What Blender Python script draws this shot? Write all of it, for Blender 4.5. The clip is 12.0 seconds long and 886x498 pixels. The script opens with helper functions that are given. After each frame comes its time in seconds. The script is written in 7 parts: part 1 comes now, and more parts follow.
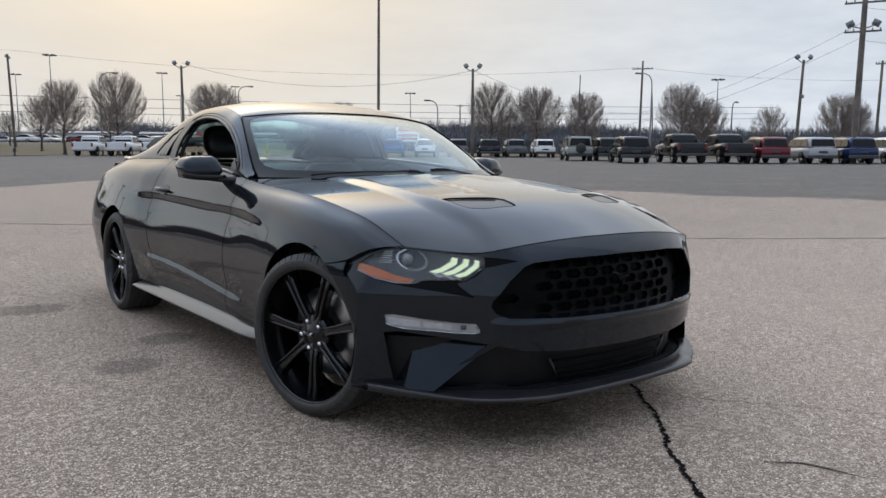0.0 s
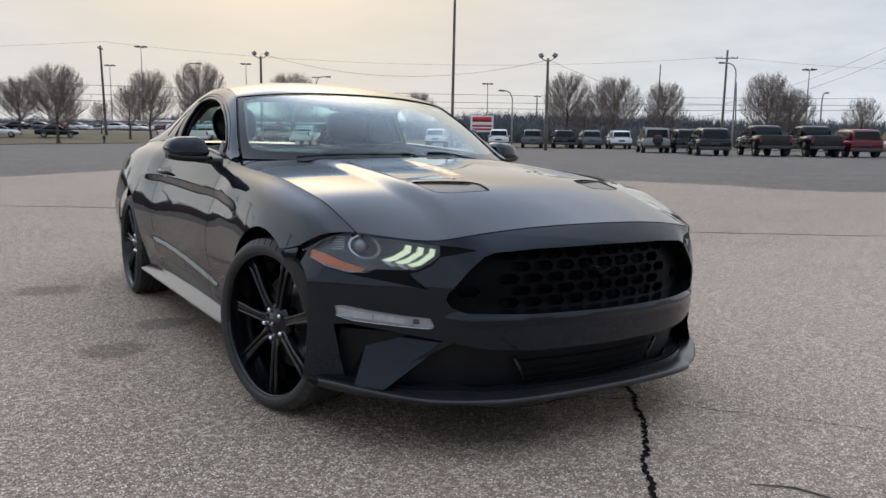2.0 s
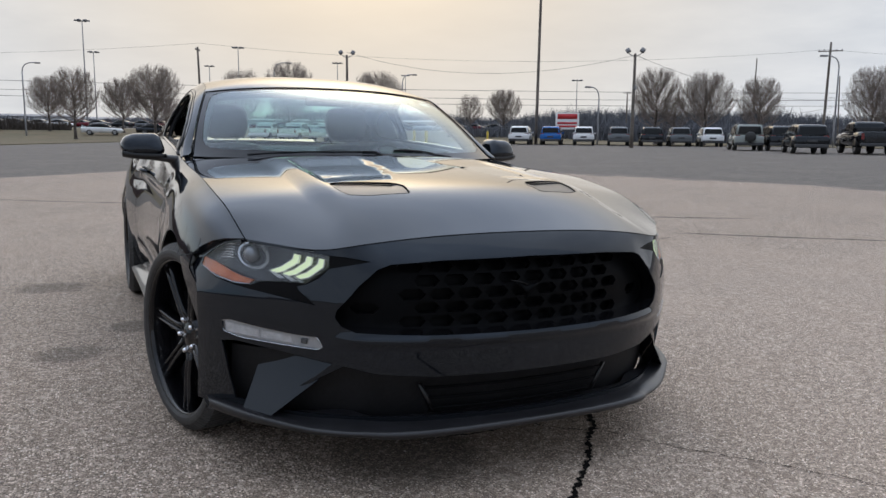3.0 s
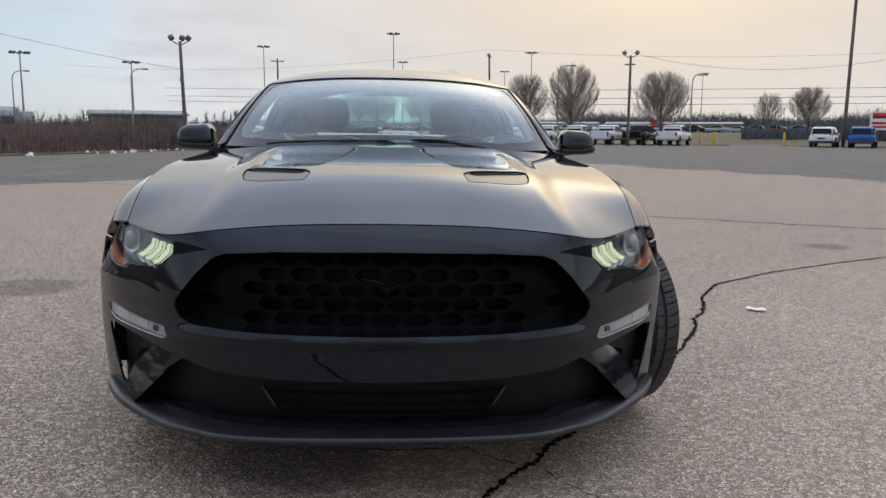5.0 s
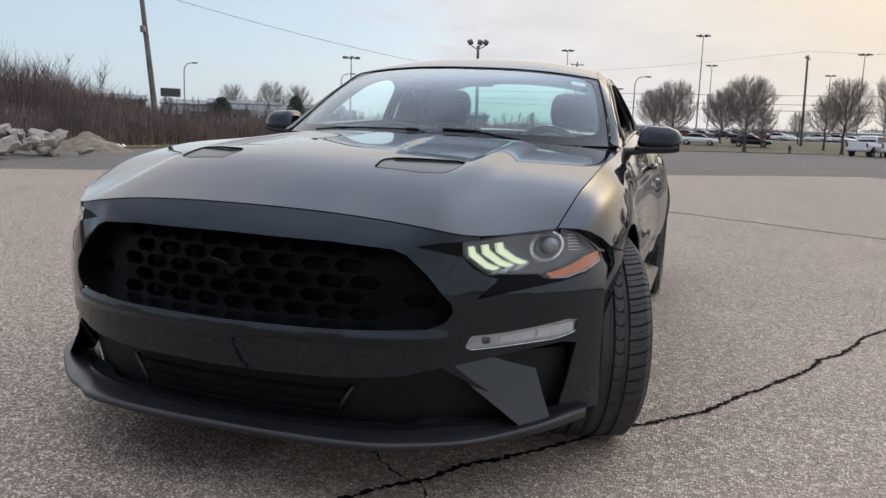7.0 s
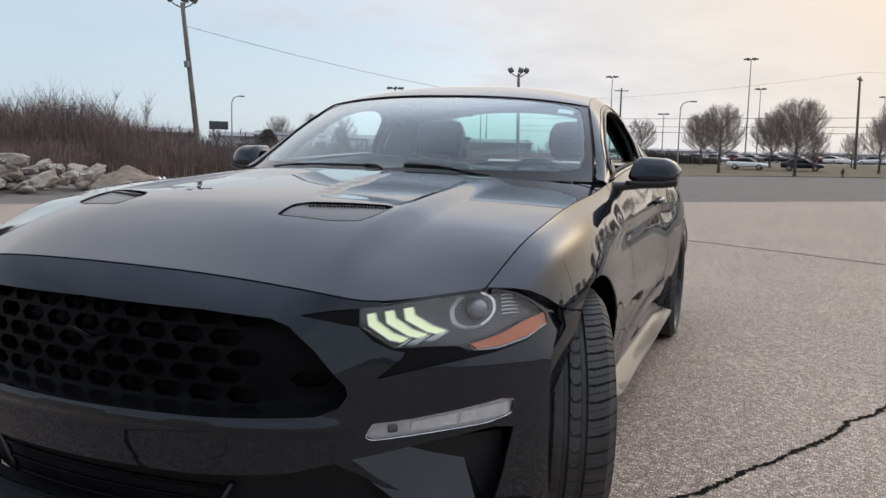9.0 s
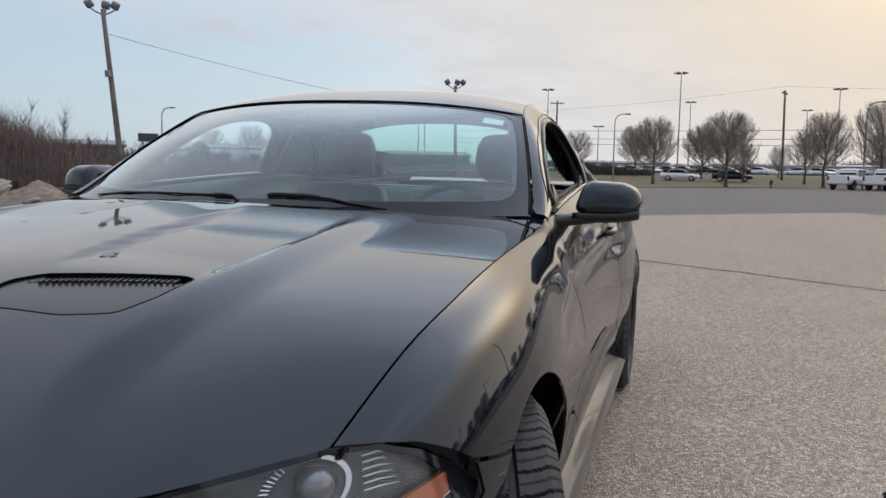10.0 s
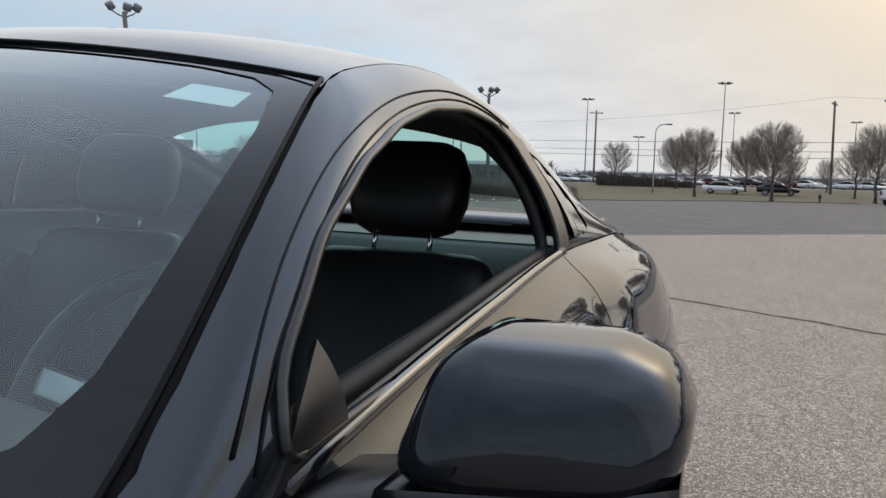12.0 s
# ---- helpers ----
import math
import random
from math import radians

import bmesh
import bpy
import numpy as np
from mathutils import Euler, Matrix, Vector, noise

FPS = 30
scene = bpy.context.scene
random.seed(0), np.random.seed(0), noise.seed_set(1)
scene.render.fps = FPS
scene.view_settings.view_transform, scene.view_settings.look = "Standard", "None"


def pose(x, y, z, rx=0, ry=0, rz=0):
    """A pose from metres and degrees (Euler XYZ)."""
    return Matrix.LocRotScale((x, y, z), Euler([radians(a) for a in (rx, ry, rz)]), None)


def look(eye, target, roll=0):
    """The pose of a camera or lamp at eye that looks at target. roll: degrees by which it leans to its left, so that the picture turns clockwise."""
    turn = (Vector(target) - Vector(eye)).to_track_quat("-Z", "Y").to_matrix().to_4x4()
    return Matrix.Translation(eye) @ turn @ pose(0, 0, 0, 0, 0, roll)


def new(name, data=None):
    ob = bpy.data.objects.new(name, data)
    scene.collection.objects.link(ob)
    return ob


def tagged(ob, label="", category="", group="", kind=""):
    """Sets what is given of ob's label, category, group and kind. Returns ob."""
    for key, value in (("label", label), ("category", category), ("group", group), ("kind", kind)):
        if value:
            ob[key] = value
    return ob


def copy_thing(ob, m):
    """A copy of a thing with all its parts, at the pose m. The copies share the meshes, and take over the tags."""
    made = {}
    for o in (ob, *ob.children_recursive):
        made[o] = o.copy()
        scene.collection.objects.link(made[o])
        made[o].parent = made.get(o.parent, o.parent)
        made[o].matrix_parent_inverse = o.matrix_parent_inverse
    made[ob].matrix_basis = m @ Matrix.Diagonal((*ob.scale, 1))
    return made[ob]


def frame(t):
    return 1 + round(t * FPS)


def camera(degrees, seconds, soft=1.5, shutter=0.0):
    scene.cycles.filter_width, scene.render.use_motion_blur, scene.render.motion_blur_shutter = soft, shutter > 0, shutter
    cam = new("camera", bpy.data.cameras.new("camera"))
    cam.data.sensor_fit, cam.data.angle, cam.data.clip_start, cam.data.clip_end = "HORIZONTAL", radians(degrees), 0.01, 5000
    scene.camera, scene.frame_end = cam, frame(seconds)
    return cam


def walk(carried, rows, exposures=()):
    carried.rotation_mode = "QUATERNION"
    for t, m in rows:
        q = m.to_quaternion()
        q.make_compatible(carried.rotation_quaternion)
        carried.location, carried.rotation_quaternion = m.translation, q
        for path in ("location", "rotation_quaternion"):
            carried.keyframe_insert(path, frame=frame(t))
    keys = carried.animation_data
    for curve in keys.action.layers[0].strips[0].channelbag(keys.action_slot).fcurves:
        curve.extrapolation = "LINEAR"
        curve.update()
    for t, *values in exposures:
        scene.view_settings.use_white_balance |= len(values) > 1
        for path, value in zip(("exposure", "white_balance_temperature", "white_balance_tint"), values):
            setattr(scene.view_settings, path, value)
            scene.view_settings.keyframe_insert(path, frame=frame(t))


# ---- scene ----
from mathutils import geometry

cam = camera(59.2, 12.0)
# the eye, the point looked at and the roll, second by second
PATH = [
    (0, (-2.247, -2.844, 1.101), (-1.09, -1.234, 0.838), 0.2),
    (0.5, (-2.228, -2.841, 1.097), (-1.092, -1.217, 0.833), 0.2),
    (1, (-2.172, -2.86, 1.087), (-1.069, -1.214, 0.82), 0.3),
    (1.5, (-2.037, -2.896, 1.079), (-0.982, -1.22, 0.803), 0.5),
    (2, (-1.784, -2.875, 1.061), (-0.791, -1.163, 0.774), 0.6),
    (2.5, (-1.493, -2.865, 1.056), (-0.585, -1.108, 0.762), 0.7),
    (3, (-1.133, -2.857, 1.06), (-0.341, -1.045, 0.765), 0.5),
    (3.2, (-1.008, -2.84, 1.054), (-0.27, -1.004, 0.759), 0.6),
    (4.8, (-0.026, -2.887, 1.023), (0.133, -0.915, 0.731), 0.3),
    (5, (0.073, -2.854, 1.005), (0.162, -0.877, 0.712), 0.3),
    (5.5, (0.354, -2.799, 0.987), (0.248, -0.823, 0.693), 0.6),
    (6, (0.66, -2.738, 0.995), (0.356, -0.783, 0.702), 0.9),
    (6.5, (0.922, -2.639, 0.973), (0.435, -0.722, 0.676), 1.5),
    (6.7, (1.019, -2.585, 0.97), (0.467, -0.687, 0.669), 1.8),
    (8.3, (1.414, -2.415, 0.957), (0.6, -0.608, 0.691), 1.5),
    (8.5, (1.404, -2.366, 0.969), (0.598, -0.554, 0.713), 1.4),
    (9, (1.318, -2.079, 1.003), (0.565, -0.241, 0.772), 1.2),
    (9.5, (1.23, -1.711, 1.025), (0.551, 0.159, 0.816), 1.0),
    (10, (1.159, -1.288, 1.045), (0.548, 0.607, 0.847), 1.0),
    (10.5, (1.1, -0.856, 1.053), (0.536, 1.053, 0.86), 1.3),
    (11, (1.076, -0.401, 1.068), (0.522, 1.511, 0.879), 1.5),
    (11.5, (1.041, 0.081, 1.1), (0.446, 1.982, 0.918), 1.6),
    (12, (1.028, 0.538, 1.131), (0.326, 2.403, 0.953), 1.7),
]
walk(cam, [(t, look(eye, target, roll)) for t, eye, target, roll in PATH], [(0, 0.09, 6480, 10), (3, 0.05, 6550, 11), (5, 0.04, 6700, 12), (6.5, 0.15, 6780, 12.5), (8.5, 0.25, 6860, 13), (9.5, 0.14, 6820, 12.5), (10.2, 0.03, 6780, 12), (11, -0.02, 6720, 11.5), (12, 0.07, 6700, 11)])

# ---- world and light ----
SUN_AZ, SUN_EL = radians(18), radians(24)
SUN_WAY = Vector((math.sin(SUN_AZ) * math.cos(SUN_EL), math.cos(SUN_AZ) * math.cos(SUN_EL), math.sin(SUN_EL)))


class Nodes:
    """Short hand for building node trees."""

    def __init__(self, tree):
        self.t = tree
        tree.nodes.clear()

    def add(self, kind, **kw):
        n = self.t.nodes.new(kind)
        for k, v in kw.items():
            if k == "op":
                n.operation = v
            elif k == "blend":
                n.blend_type = v
            elif k == "dtype":
                n.data_type = v
            elif k == "stype":
                n.sky_type = v
            elif k == "feature":
                n.feature = v
        return n

    def link(self, a, b):
        self.t.links.new(a, b)

    def put(self, sock, v):
        if isinstance(v, bpy.types.NodeSocket):
            self.link(v, sock)
        else:
            sock.default_value = v

    def math(self, op, a, b=0.0, c=None, clamp=False):
        n = self.add("ShaderNodeMath", op=op)
        n.use_clamp = clamp
        self.put(n.inputs[0], a)
        self.put(n.inputs[1], b)
        if c is not None:
            self.put(n.inputs[2], c)
        return n.outputs[0]

    def vmath(self, op, a, b=(0, 0, 0)):
        n = self.add("ShaderNodeVectorMath", op=op)
        self.put(n.inputs[0], a)
        self.put(n.inputs[1], b)
        return n.outputs[1] if op in ("DOT_PRODUCT", "LENGTH") else n.outputs[0]

    def mix(self, f, a, b, blend="MIX"):
        n = self.add("ShaderNodeMix", dtype="RGBA", blend=blend)
        self.put(n.inputs[0], f)
        self.put(n.inputs[6], a)
        self.put(n.inputs[7], b)
        return n.outputs[2]

    def ramp(self, f, *stops):
        n = self.add("ShaderNodeValToRGB")
        els = n.color_ramp.elements
        while len(els) < len(stops):
            els.new(0.5)
        for e, (p, c) in zip(els, stops):
            e.position = p
            e.color = (c, c, c, 1) if isinstance(c, (int, float)) else (*c, 1)
        self.put(n.inputs[0], f)
        return n.outputs[0]

    def span(self, v, a, b, c=0.0, d=1.0, smooth=True):
        n = self.add("ShaderNodeMapRange")
        n.interpolation_type = "SMOOTHSTEP" if smooth else "LINEAR"
        for i, q in enumerate((v, a, b, c, d)):
            self.put(n.inputs[i], q)
        return n.outputs[0]

    def noise(self, vec, scale, detail=3.0, rough=0.55, out=0):
        n = self.add("ShaderNodeTexNoise")
        if vec is not None:
            self.link(vec, n.inputs["Vector"])
        n.inputs["Scale"].default_value = scale
        n.inputs["Detail"].default_value = detail
        n.inputs["Roughness"].default_value = rough
        return n.outputs[out]

    def voronoi(self, vec, scale, feature="F1", out="Distance"):
        n = self.add("ShaderNodeTexVoronoi", feature=feature)
        self.link(vec, n.inputs["Vector"])
        n.inputs["Scale"].default_value = scale
        return n.outputs[out]

    def coords(self, kind="Object"):
        return self.add("ShaderNodeTexCoord").outputs[kind]

    def bump(self, h, strength=0.3, dist=0.01):
        n = self.add("ShaderNodeBump")
        n.inputs["Strength"].default_value = strength
        n.inputs["Distance"].default_value = dist
        self.put(n.inputs["Height"], h)
        return n.outputs[0]


def make_world():
    w = bpy.data.worlds.new("sky")
    scene.world = w
    w.use_nodes = True
    n = Nodes(w.node_tree)
    way = n.coords("Generated")
    sky = n.add("ShaderNodeTexSky", stype="NISHITA")
    sky.sun_disc = False
    sky.sun_elevation, sky.sun_rotation = SUN_EL, SUN_AZ
    sky.air_density, sky.dust_density, sky.ozone_density = 1.0, 1.6, 1.2
    clear = n.vmath("MULTIPLY", sky.outputs[0], (0.10, 0.10, 0.10))
    clear = n.mix(0.66, clear, (0.46, 0.63, 0.79, 1))
    sep = n.add("ShaderNodeSeparateXYZ")
    n.link(way, sep.inputs[0])
    up = n.math("MAXIMUM", sep.outputs[2], 0.0)
    # the cloud sheet, seen flat overhead and drawn out towards the horizon
    flat = n.add("ShaderNodeCombineXYZ")
    low = n.math("ADD", up, 0.16)
    n.link(n.math("DIVIDE", sep.outputs[0], low), flat.inputs[0])
    n.link(n.math("DIVIDE", sep.outputs[1], low), flat.inputs[1])
    big = n.noise(flat.outputs[0], 0.55, 5, 0.55)
    fine = n.noise(flat.outputs[0], 2.2, 6, 0.6)
    near_sun = n.math("MAXIMUM", n.vmath("DOT_PRODUCT", way, tuple(SUN_WAY)), 0.0)
    glow = n.math("POWER", near_sun, 9.0)
    halo = n.math("POWER", near_sun, 2.5)
    grey = n.ramp(n.math("MULTIPLY_ADD", fine, 0.6, n.math("MULTIPLY", big, 0.4)), (0.36, (0.44, 0.51, 0.625)), (0.64, (0.66, 0.715, 0.80)))
    warm = n.mix(glow, (0.655, 0.685, 0.70, 1), (0.80, 0.645, 0.44, 1))
    cloud = n.mix(n.math("MULTIPLY", n.math("MULTIPLY", halo, 0.95, clamp=True), n.span(up, 0.62, 0.28)), grey, warm)
    # a break in the sheet low in the north-west, away from the sun
    away = n.vmath("DOT_PRODUCT", way, (-0.81, 0.57, 0.08))
    gap = n.math("MULTIPLY", n.span(away, 0.64, 0.95), n.span(up, 0.30, 0.09))
    edge = n.math("ADD", gap, n.math("ADD", n.math("MULTIPLY", n.math("SUBTRACT", big, 0.5), 1.1), n.math("MULTIPLY", n.math("SUBTRACT", fine, 0.5), 0.9)))
    hole = n.span(edge, 0.25, 0.75)
    colour = n.mix(n.math("MULTIPLY", hole, 0.9), cloud, clear)
    # the veiled sun behind the sheet
    core = n.math("POWER", near_sun, 75.0)
    colour = n.vmath("ADD", colour, n.mix(core, (0, 0, 0, 1), (1.5, 1.2, 0.80, 1)))
    # a covered sky is brightest overhead
    lift = n.math("SUBTRACT", n.span(up, 0.40, 0.88, 0.96, 1.62), n.span(up, 0.85, 1.0, 0.0, 0.10))
    lift = n.math("ADD", lift, n.math("MULTIPLY", n.math("POWER", near_sun, 1.6), n.math("MULTIPLY", n.span(up, 0.20, 0.50, 0.0, 1.00), n.span(up, 0.99, 0.70))))
    # and duller away from the sun
    dull = n.math("MULTIPLY", n.span(near_sun, 0.90, 0.50), n.math("MULTIPLY", n.span(up, 0.26, 0.46), n.span(up, 0.92, 0.70)))
    lift = n.math("SUBTRACT", lift, n.math("MULTIPLY", dull, 0.24))
    rise = n.add("ShaderNodeCombineXYZ")
    for i in range(3):
        n.link(lift, rise.inputs[i])
    colour = n.vmath("MULTIPLY", colour, rise.outputs[0])
    # bluer towards the zenith
    colour = n.mix(n.span(up, 0.25, 0.55), colour, n.vmath("MULTIPLY", colour, (0.93, 0.99, 1.08)))
    back = n.add("ShaderNodeBackground")
    n.link(colour, back.inputs[0])
    back.inputs[1].default_value = 1.12
    out = n.add("ShaderNodeOutputWorld")
    n.link(back.outputs[0], out.inputs[0])


make_world()
sun = new("sun", bpy.data.lights.new("sun", "SUN"))
sun.data.energy, sun.data.angle, sun.data.color = 0.75, radians(170), (1.0, 0.89, 0.73)
sun.matrix_world = look(SUN_WAY * 50, (0, 0, 0))

# ---- materials ----


def rgb(c):
    return (*c, 1) if len(c) == 3 else c


def material(name, colour, rough=0.5, metal=0.0, coat=0.0, grain=0.0, scale=20.0, bump=0.0, vary=0.0, spec=0.5, emit=None, power=0.0):
    """A plain surface with slight large and fine variation."""
    m = bpy.data.materials.new(name)
    m.use_nodes = True
    n = Nodes(m.node_tree)
    b = n.add("ShaderNodeBsdfPrincipled")
    out = n.add("ShaderNodeOutputMaterial")
    n.link(b.outputs[0], out.inputs[0])
    b.inputs["Metallic"].default_value = metal
    b.inputs["Roughness"].default_value = rough
    b.inputs["Specular IOR Level"].default_value = spec
    b.inputs["Coat Weight"].default_value = coat
    b.inputs["Coat Roughness"].default_value = 0.03
    col = rgb(colour)
    if grain or bump or vary:
        v = n.coords()
        f = n.noise(v, scale, 4)
        g = n.noise(v, scale * 0.13, 3)
        h = n.math("ADD", n.math("MULTIPLY", f, 0.5), n.math("MULTIPLY", g, 0.5))
        dark = tuple(c * (1 - grain) for c in colour) + (1,)
        light = tuple(min(1, c * (1 + grain)) for c in colour) + (1,)
        col = n.mix(n.span(h, 0.35, 0.65), dark, light)
        if vary:
            r = n.add("ShaderNodeObjectInfo").outputs["Random"]
            col = n.mix(n.math("MULTIPLY", r, vary), col, (0.02, 0.02, 0.02, 1))
        if bump:
            n.link(n.bump(f, bump, 0.004), b.inputs["Normal"])
        n.link(n.math("ADD", rough - 0.06, n.math("MULTIPLY", h, 0.12)), b.inputs["Roughness"])
    n.put(b.inputs["Base Color"], col)
    if emit:
        b.inputs["Emission Color"].default_value = rgb(emit)
        b.inputs["Emission Strength"].default_value = power
    return m


def paint_material(name, colour, dust=0.10):
    """Glossy car paint under clear coat, with a thin film of dust."""
    m = bpy.data.materials.new(name)
    m.use_nodes = True
    n = Nodes(m.node_tree)
    b = n.add("ShaderNodeBsdfPrincipled")
    out = n.add("ShaderNodeOutputMaterial")
    n.link(b.outputs[0], out.inputs[0])
    v = n.coords()
    film = n.noise(v, 3.0, 6, 0.65)
    speck = n.noise(v, 260.0, 2)
    f = n.math("MULTIPLY", n.span(film, 0.3, 0.75), dust)
    f = n.math("ADD", f, n.math("MULTIPLY", n.span(speck, 0.68, 0.76), dust * 0.6))
    n.link(n.mix(f, rgb(colour), (0.30, 0.28, 0.25, 1)), b.inputs["Base Color"])
    n.link(n.span(film, 0.2, 0.9, 0.015, 0.06), b.inputs["Roughness"])
    b.inputs["IOR"].default_value = 1.48
    b.inputs["Specular Tint"].default_value = (0.80, 0.90, 1.0, 1)
    return m


def glass_material(name, tint=(0.8, 0.9, 0.88), clear=0.8, rough=0.0, gain=1.5, sheen=(1.0, 1.0, 1.0)):
    """Thin glass: mostly clear, with the mirror film of a real pane."""
    m = bpy.data.materials.new(name)
    m.use_nodes = True
    n = Nodes(m.node_tree)
    tr = n.add("ShaderNodeBsdfTransparent")
    tr.inputs[0].default_value = tuple(c * clear for c in tint) + (1,)
    gl = n.add("ShaderNodeBsdfGlossy")
    gl.inputs["Roughness"].default_value = rough
    gl.inputs["Color"].default_value = rgb(sheen)
    lw = n.add("ShaderNodeLayerWeight")
    lw.inputs[0].default_value = 0.5
    mirror_film = n.math("MULTIPLY_ADD", n.math("POWER", lw.outputs["Facing"], 5.0), 0.96, 0.06)
    mx = n.add("ShaderNodeMixShader")
    n.link(n.math("MULTIPLY", mirror_film, gain, clamp=True), mx.inputs[0])
    n.link(tr.outputs[0], mx.inputs[1])
    n.link(gl.outputs[0], mx.inputs[2])
    out = n.add("ShaderNodeOutputMaterial")
    n.link(mx.outputs[0], out.inputs[0])
    return m


BLACK_PAINT = paint_material("black_paint", (0.0066, 0.0076, 0.0102), 0.006)
SATIN_BLACK = material("satin_black_plastic", (0.006, 0.006, 0.0065), 0.30, grain=0.2, scale=60, spec=0.4)
MATT_BLACK = material("matt_black_plastic", (0.010, 0.010, 0.011), 0.62, grain=0.25, scale=80, bump=0.1, spec=0.25)
GRILLE_BLACK = material("grille_black_plastic", (0.0032, 0.0034, 0.0040), 0.42, grain=0.2, scale=60, spec=0.05)
GLOSS_BLACK = material("gloss_black_plastic", (0.006, 0.006, 0.007), 0.12, coat=0.6)
LIP_GREY = material("charcoal_plastic", (0.014, 0.014, 0.016), 0.34, grain=0.25, scale=90)
RUBBER = material("tyre_rubber", (0.026, 0.0255, 0.025), 0.58, grain=0.35, scale=45, bump=0.2)
WHEEL_BLACK = material("wheel_gloss_black", (0.004, 0.004, 0.005), 0.2, coat=0.35, spec=0.3)
LAMP_CLEAR = material("projector_glass", (0.16, 0.17, 0.18), 0.08, metal=0.35, coat=1.0)
STEEL = material("bare_steel", (0.42, 0.42, 0.43), 0.35, metal=1.0, grain=0.15, scale=40)
CHROME = material("chrome", (0.75, 0.75, 0.77), 0.08, metal=1.0)
FRIT = material("printed_glass_border", (0.005, 0.0065, 0.009), 0.04, spec=0.24, grain=0.2, scale=60)
SEAM_BLACK = material("seam_black", (0.004, 0.004, 0.0045), 0.5, spec=0.08)
WINDSCREEN = glass_material("windscreen_glass", (0.76, 0.94, 0.92), 0.95, 0.0, 1.15, (0.86, 0.95, 1.0))
REAR_GLASS = glass_material("rear_glass", (0.62, 0.92, 0.86), 0.95, 0.0, 1.0)
LAMP_GLASS = glass_material("lamp_lens", (0.95, 0.97, 1.0), 0.97, 0.0, 0.7)
CHEVRON = material("lit_lamp_bar", (0.45, 0.5, 0.38), 0.3, emit=(0.66, 0.79, 0.44), power=0.60)
CHEVRON_RIM = material("lamp_bar_rim", (0.75, 0.78, 0.78), 0.15, metal=0.6)
AMBER = material("amber_reflector", (0.40, 0.095, 0.025), 0.2, coat=0.2, grain=0.25, scale=160)
LAMP_INSIDE = material("lamp_housing", (0.075, 0.08, 0.085), 0.25, metal=0.5, grain=0.3, scale=60)
LAMP_SILVER = material("lamp_reflector", (0.55, 0.56, 0.58), 0.18, metal=0.9)
FOG_WHITE = material("fog_lamp_plastic", (0.36, 0.36, 0.355), 0.24, coat=0.7, metal=0.25, grain=0.12, scale=40)
LAMP_PALE = material("pale_lamp_optic", (0.52, 0.52, 0.51), 0.2, coat=0.6, metal=0.3, grain=0.15, scale=60)
LEATHER = material("black_leather", (0.013, 0.013, 0.014), 0.45, grain=0.2, scale=60, bump=0.04)
TRIM = material("cabin_plastic", (0.046, 0.048, 0.051), 0.55, grain=0.1, scale=60, bump=0.02)
CARPET = material("cabin_carpet", (0.018, 0.018, 0.019), 0.95, grain=0.4, scale=200)
HEADLINER = material("headliner_cloth", (0.10, 0.10, 0.10), 0.95, grain=0.1, scale=200)
SKIRT = material("skirt_plastic", (0.02, 0.02, 0.021), 0.30, coat=0.6, spec=0.5, grain=0.2, scale=40)
STICKER = material("sticker_paper", (0.48, 0.53, 0.52), 0.5, grain=0.05)

# ---- mesh helpers ----


def spline(*pts):
    """Natural cubic through (t, value) pairs, for arrays."""
    t = np.array([p[0] for p in pts], float)
    v = np.array([p[1] for p in pts], float)
    n, h = len(t), np.diff(np.array([p[0] for p in pts], float))
    a, r = np.eye(n), np.zeros(n)
    for i in range(1, n - 1):
        a[i, i - 1 : i + 2] = h[i - 1], 2 * (h[i - 1] + h[i]), h[i]
        r[i] = 6 * ((v[i + 1] - v[i]) / h[i] - (v[i] - v[i - 1]) / h[i - 1])
    m = np.linalg.solve(a, r)

    def at(q):
        q = np.asarray(q, float)
        i = np.clip(np.searchsorted(t, q) - 1, 0, n - 2)
        d, e = q - t[i], t[i + 1] - q
        inside = (m[i] * e**3 + m[i + 1] * d**3) / (6 * h[i]) + (v[i] / h[i] - m[i] * h[i] / 6) * e + (v[i + 1] / h[i] - m[i + 1] * h[i] / 6) * d
        s0 = (v[1] - v[0]) / h[0] - h[0] * m[1] / 6
        s1 = (v[-1] - v[-2]) / h[-1] + h[-1] * m[-2] / 6
        return np.where(q < t[0], v[0] + s0 * (q - t[0]), np.where(q > t[-1], v[-1] + s1 * (q - t[-1]), inside))

    return at


def smooth(a, b, q):
    s = np.clip((np.asarray(q, float) - a) / (b - a), 0, 1)
    return s * s * (3 - 2 * s)


def inside_polygon(poly, pts):
    x, y = pts[:, 0], pts[:, 1]
    r = np.zeros(len(pts), bool)
    q = np.roll(poly, 1, axis=0)
    for (x0, y0), (x1, y1) in zip(poly, q):
        if y0 == y1:
            continue
        r ^= ((y0 > y) != (y1 > y)) & (x < (x1 - x0) * (y - y0) / (y1 - y0) + x0)
    return r


def resample(poly, step, closed=True):
    out = []
    n = len(poly)
    for i in range(n if closed else n - 1):
        a, b = np.array(poly[i], float), np.array(poly[(i + 1) % n], float)
        k = max(1, int(math.ceil(np.linalg.norm(b - a) / step)))
        out += [a + (b - a) * j / k for j in range(k)]
    if not closed:
        out.append(np.array(poly[-1], float))
    return np.array(out)


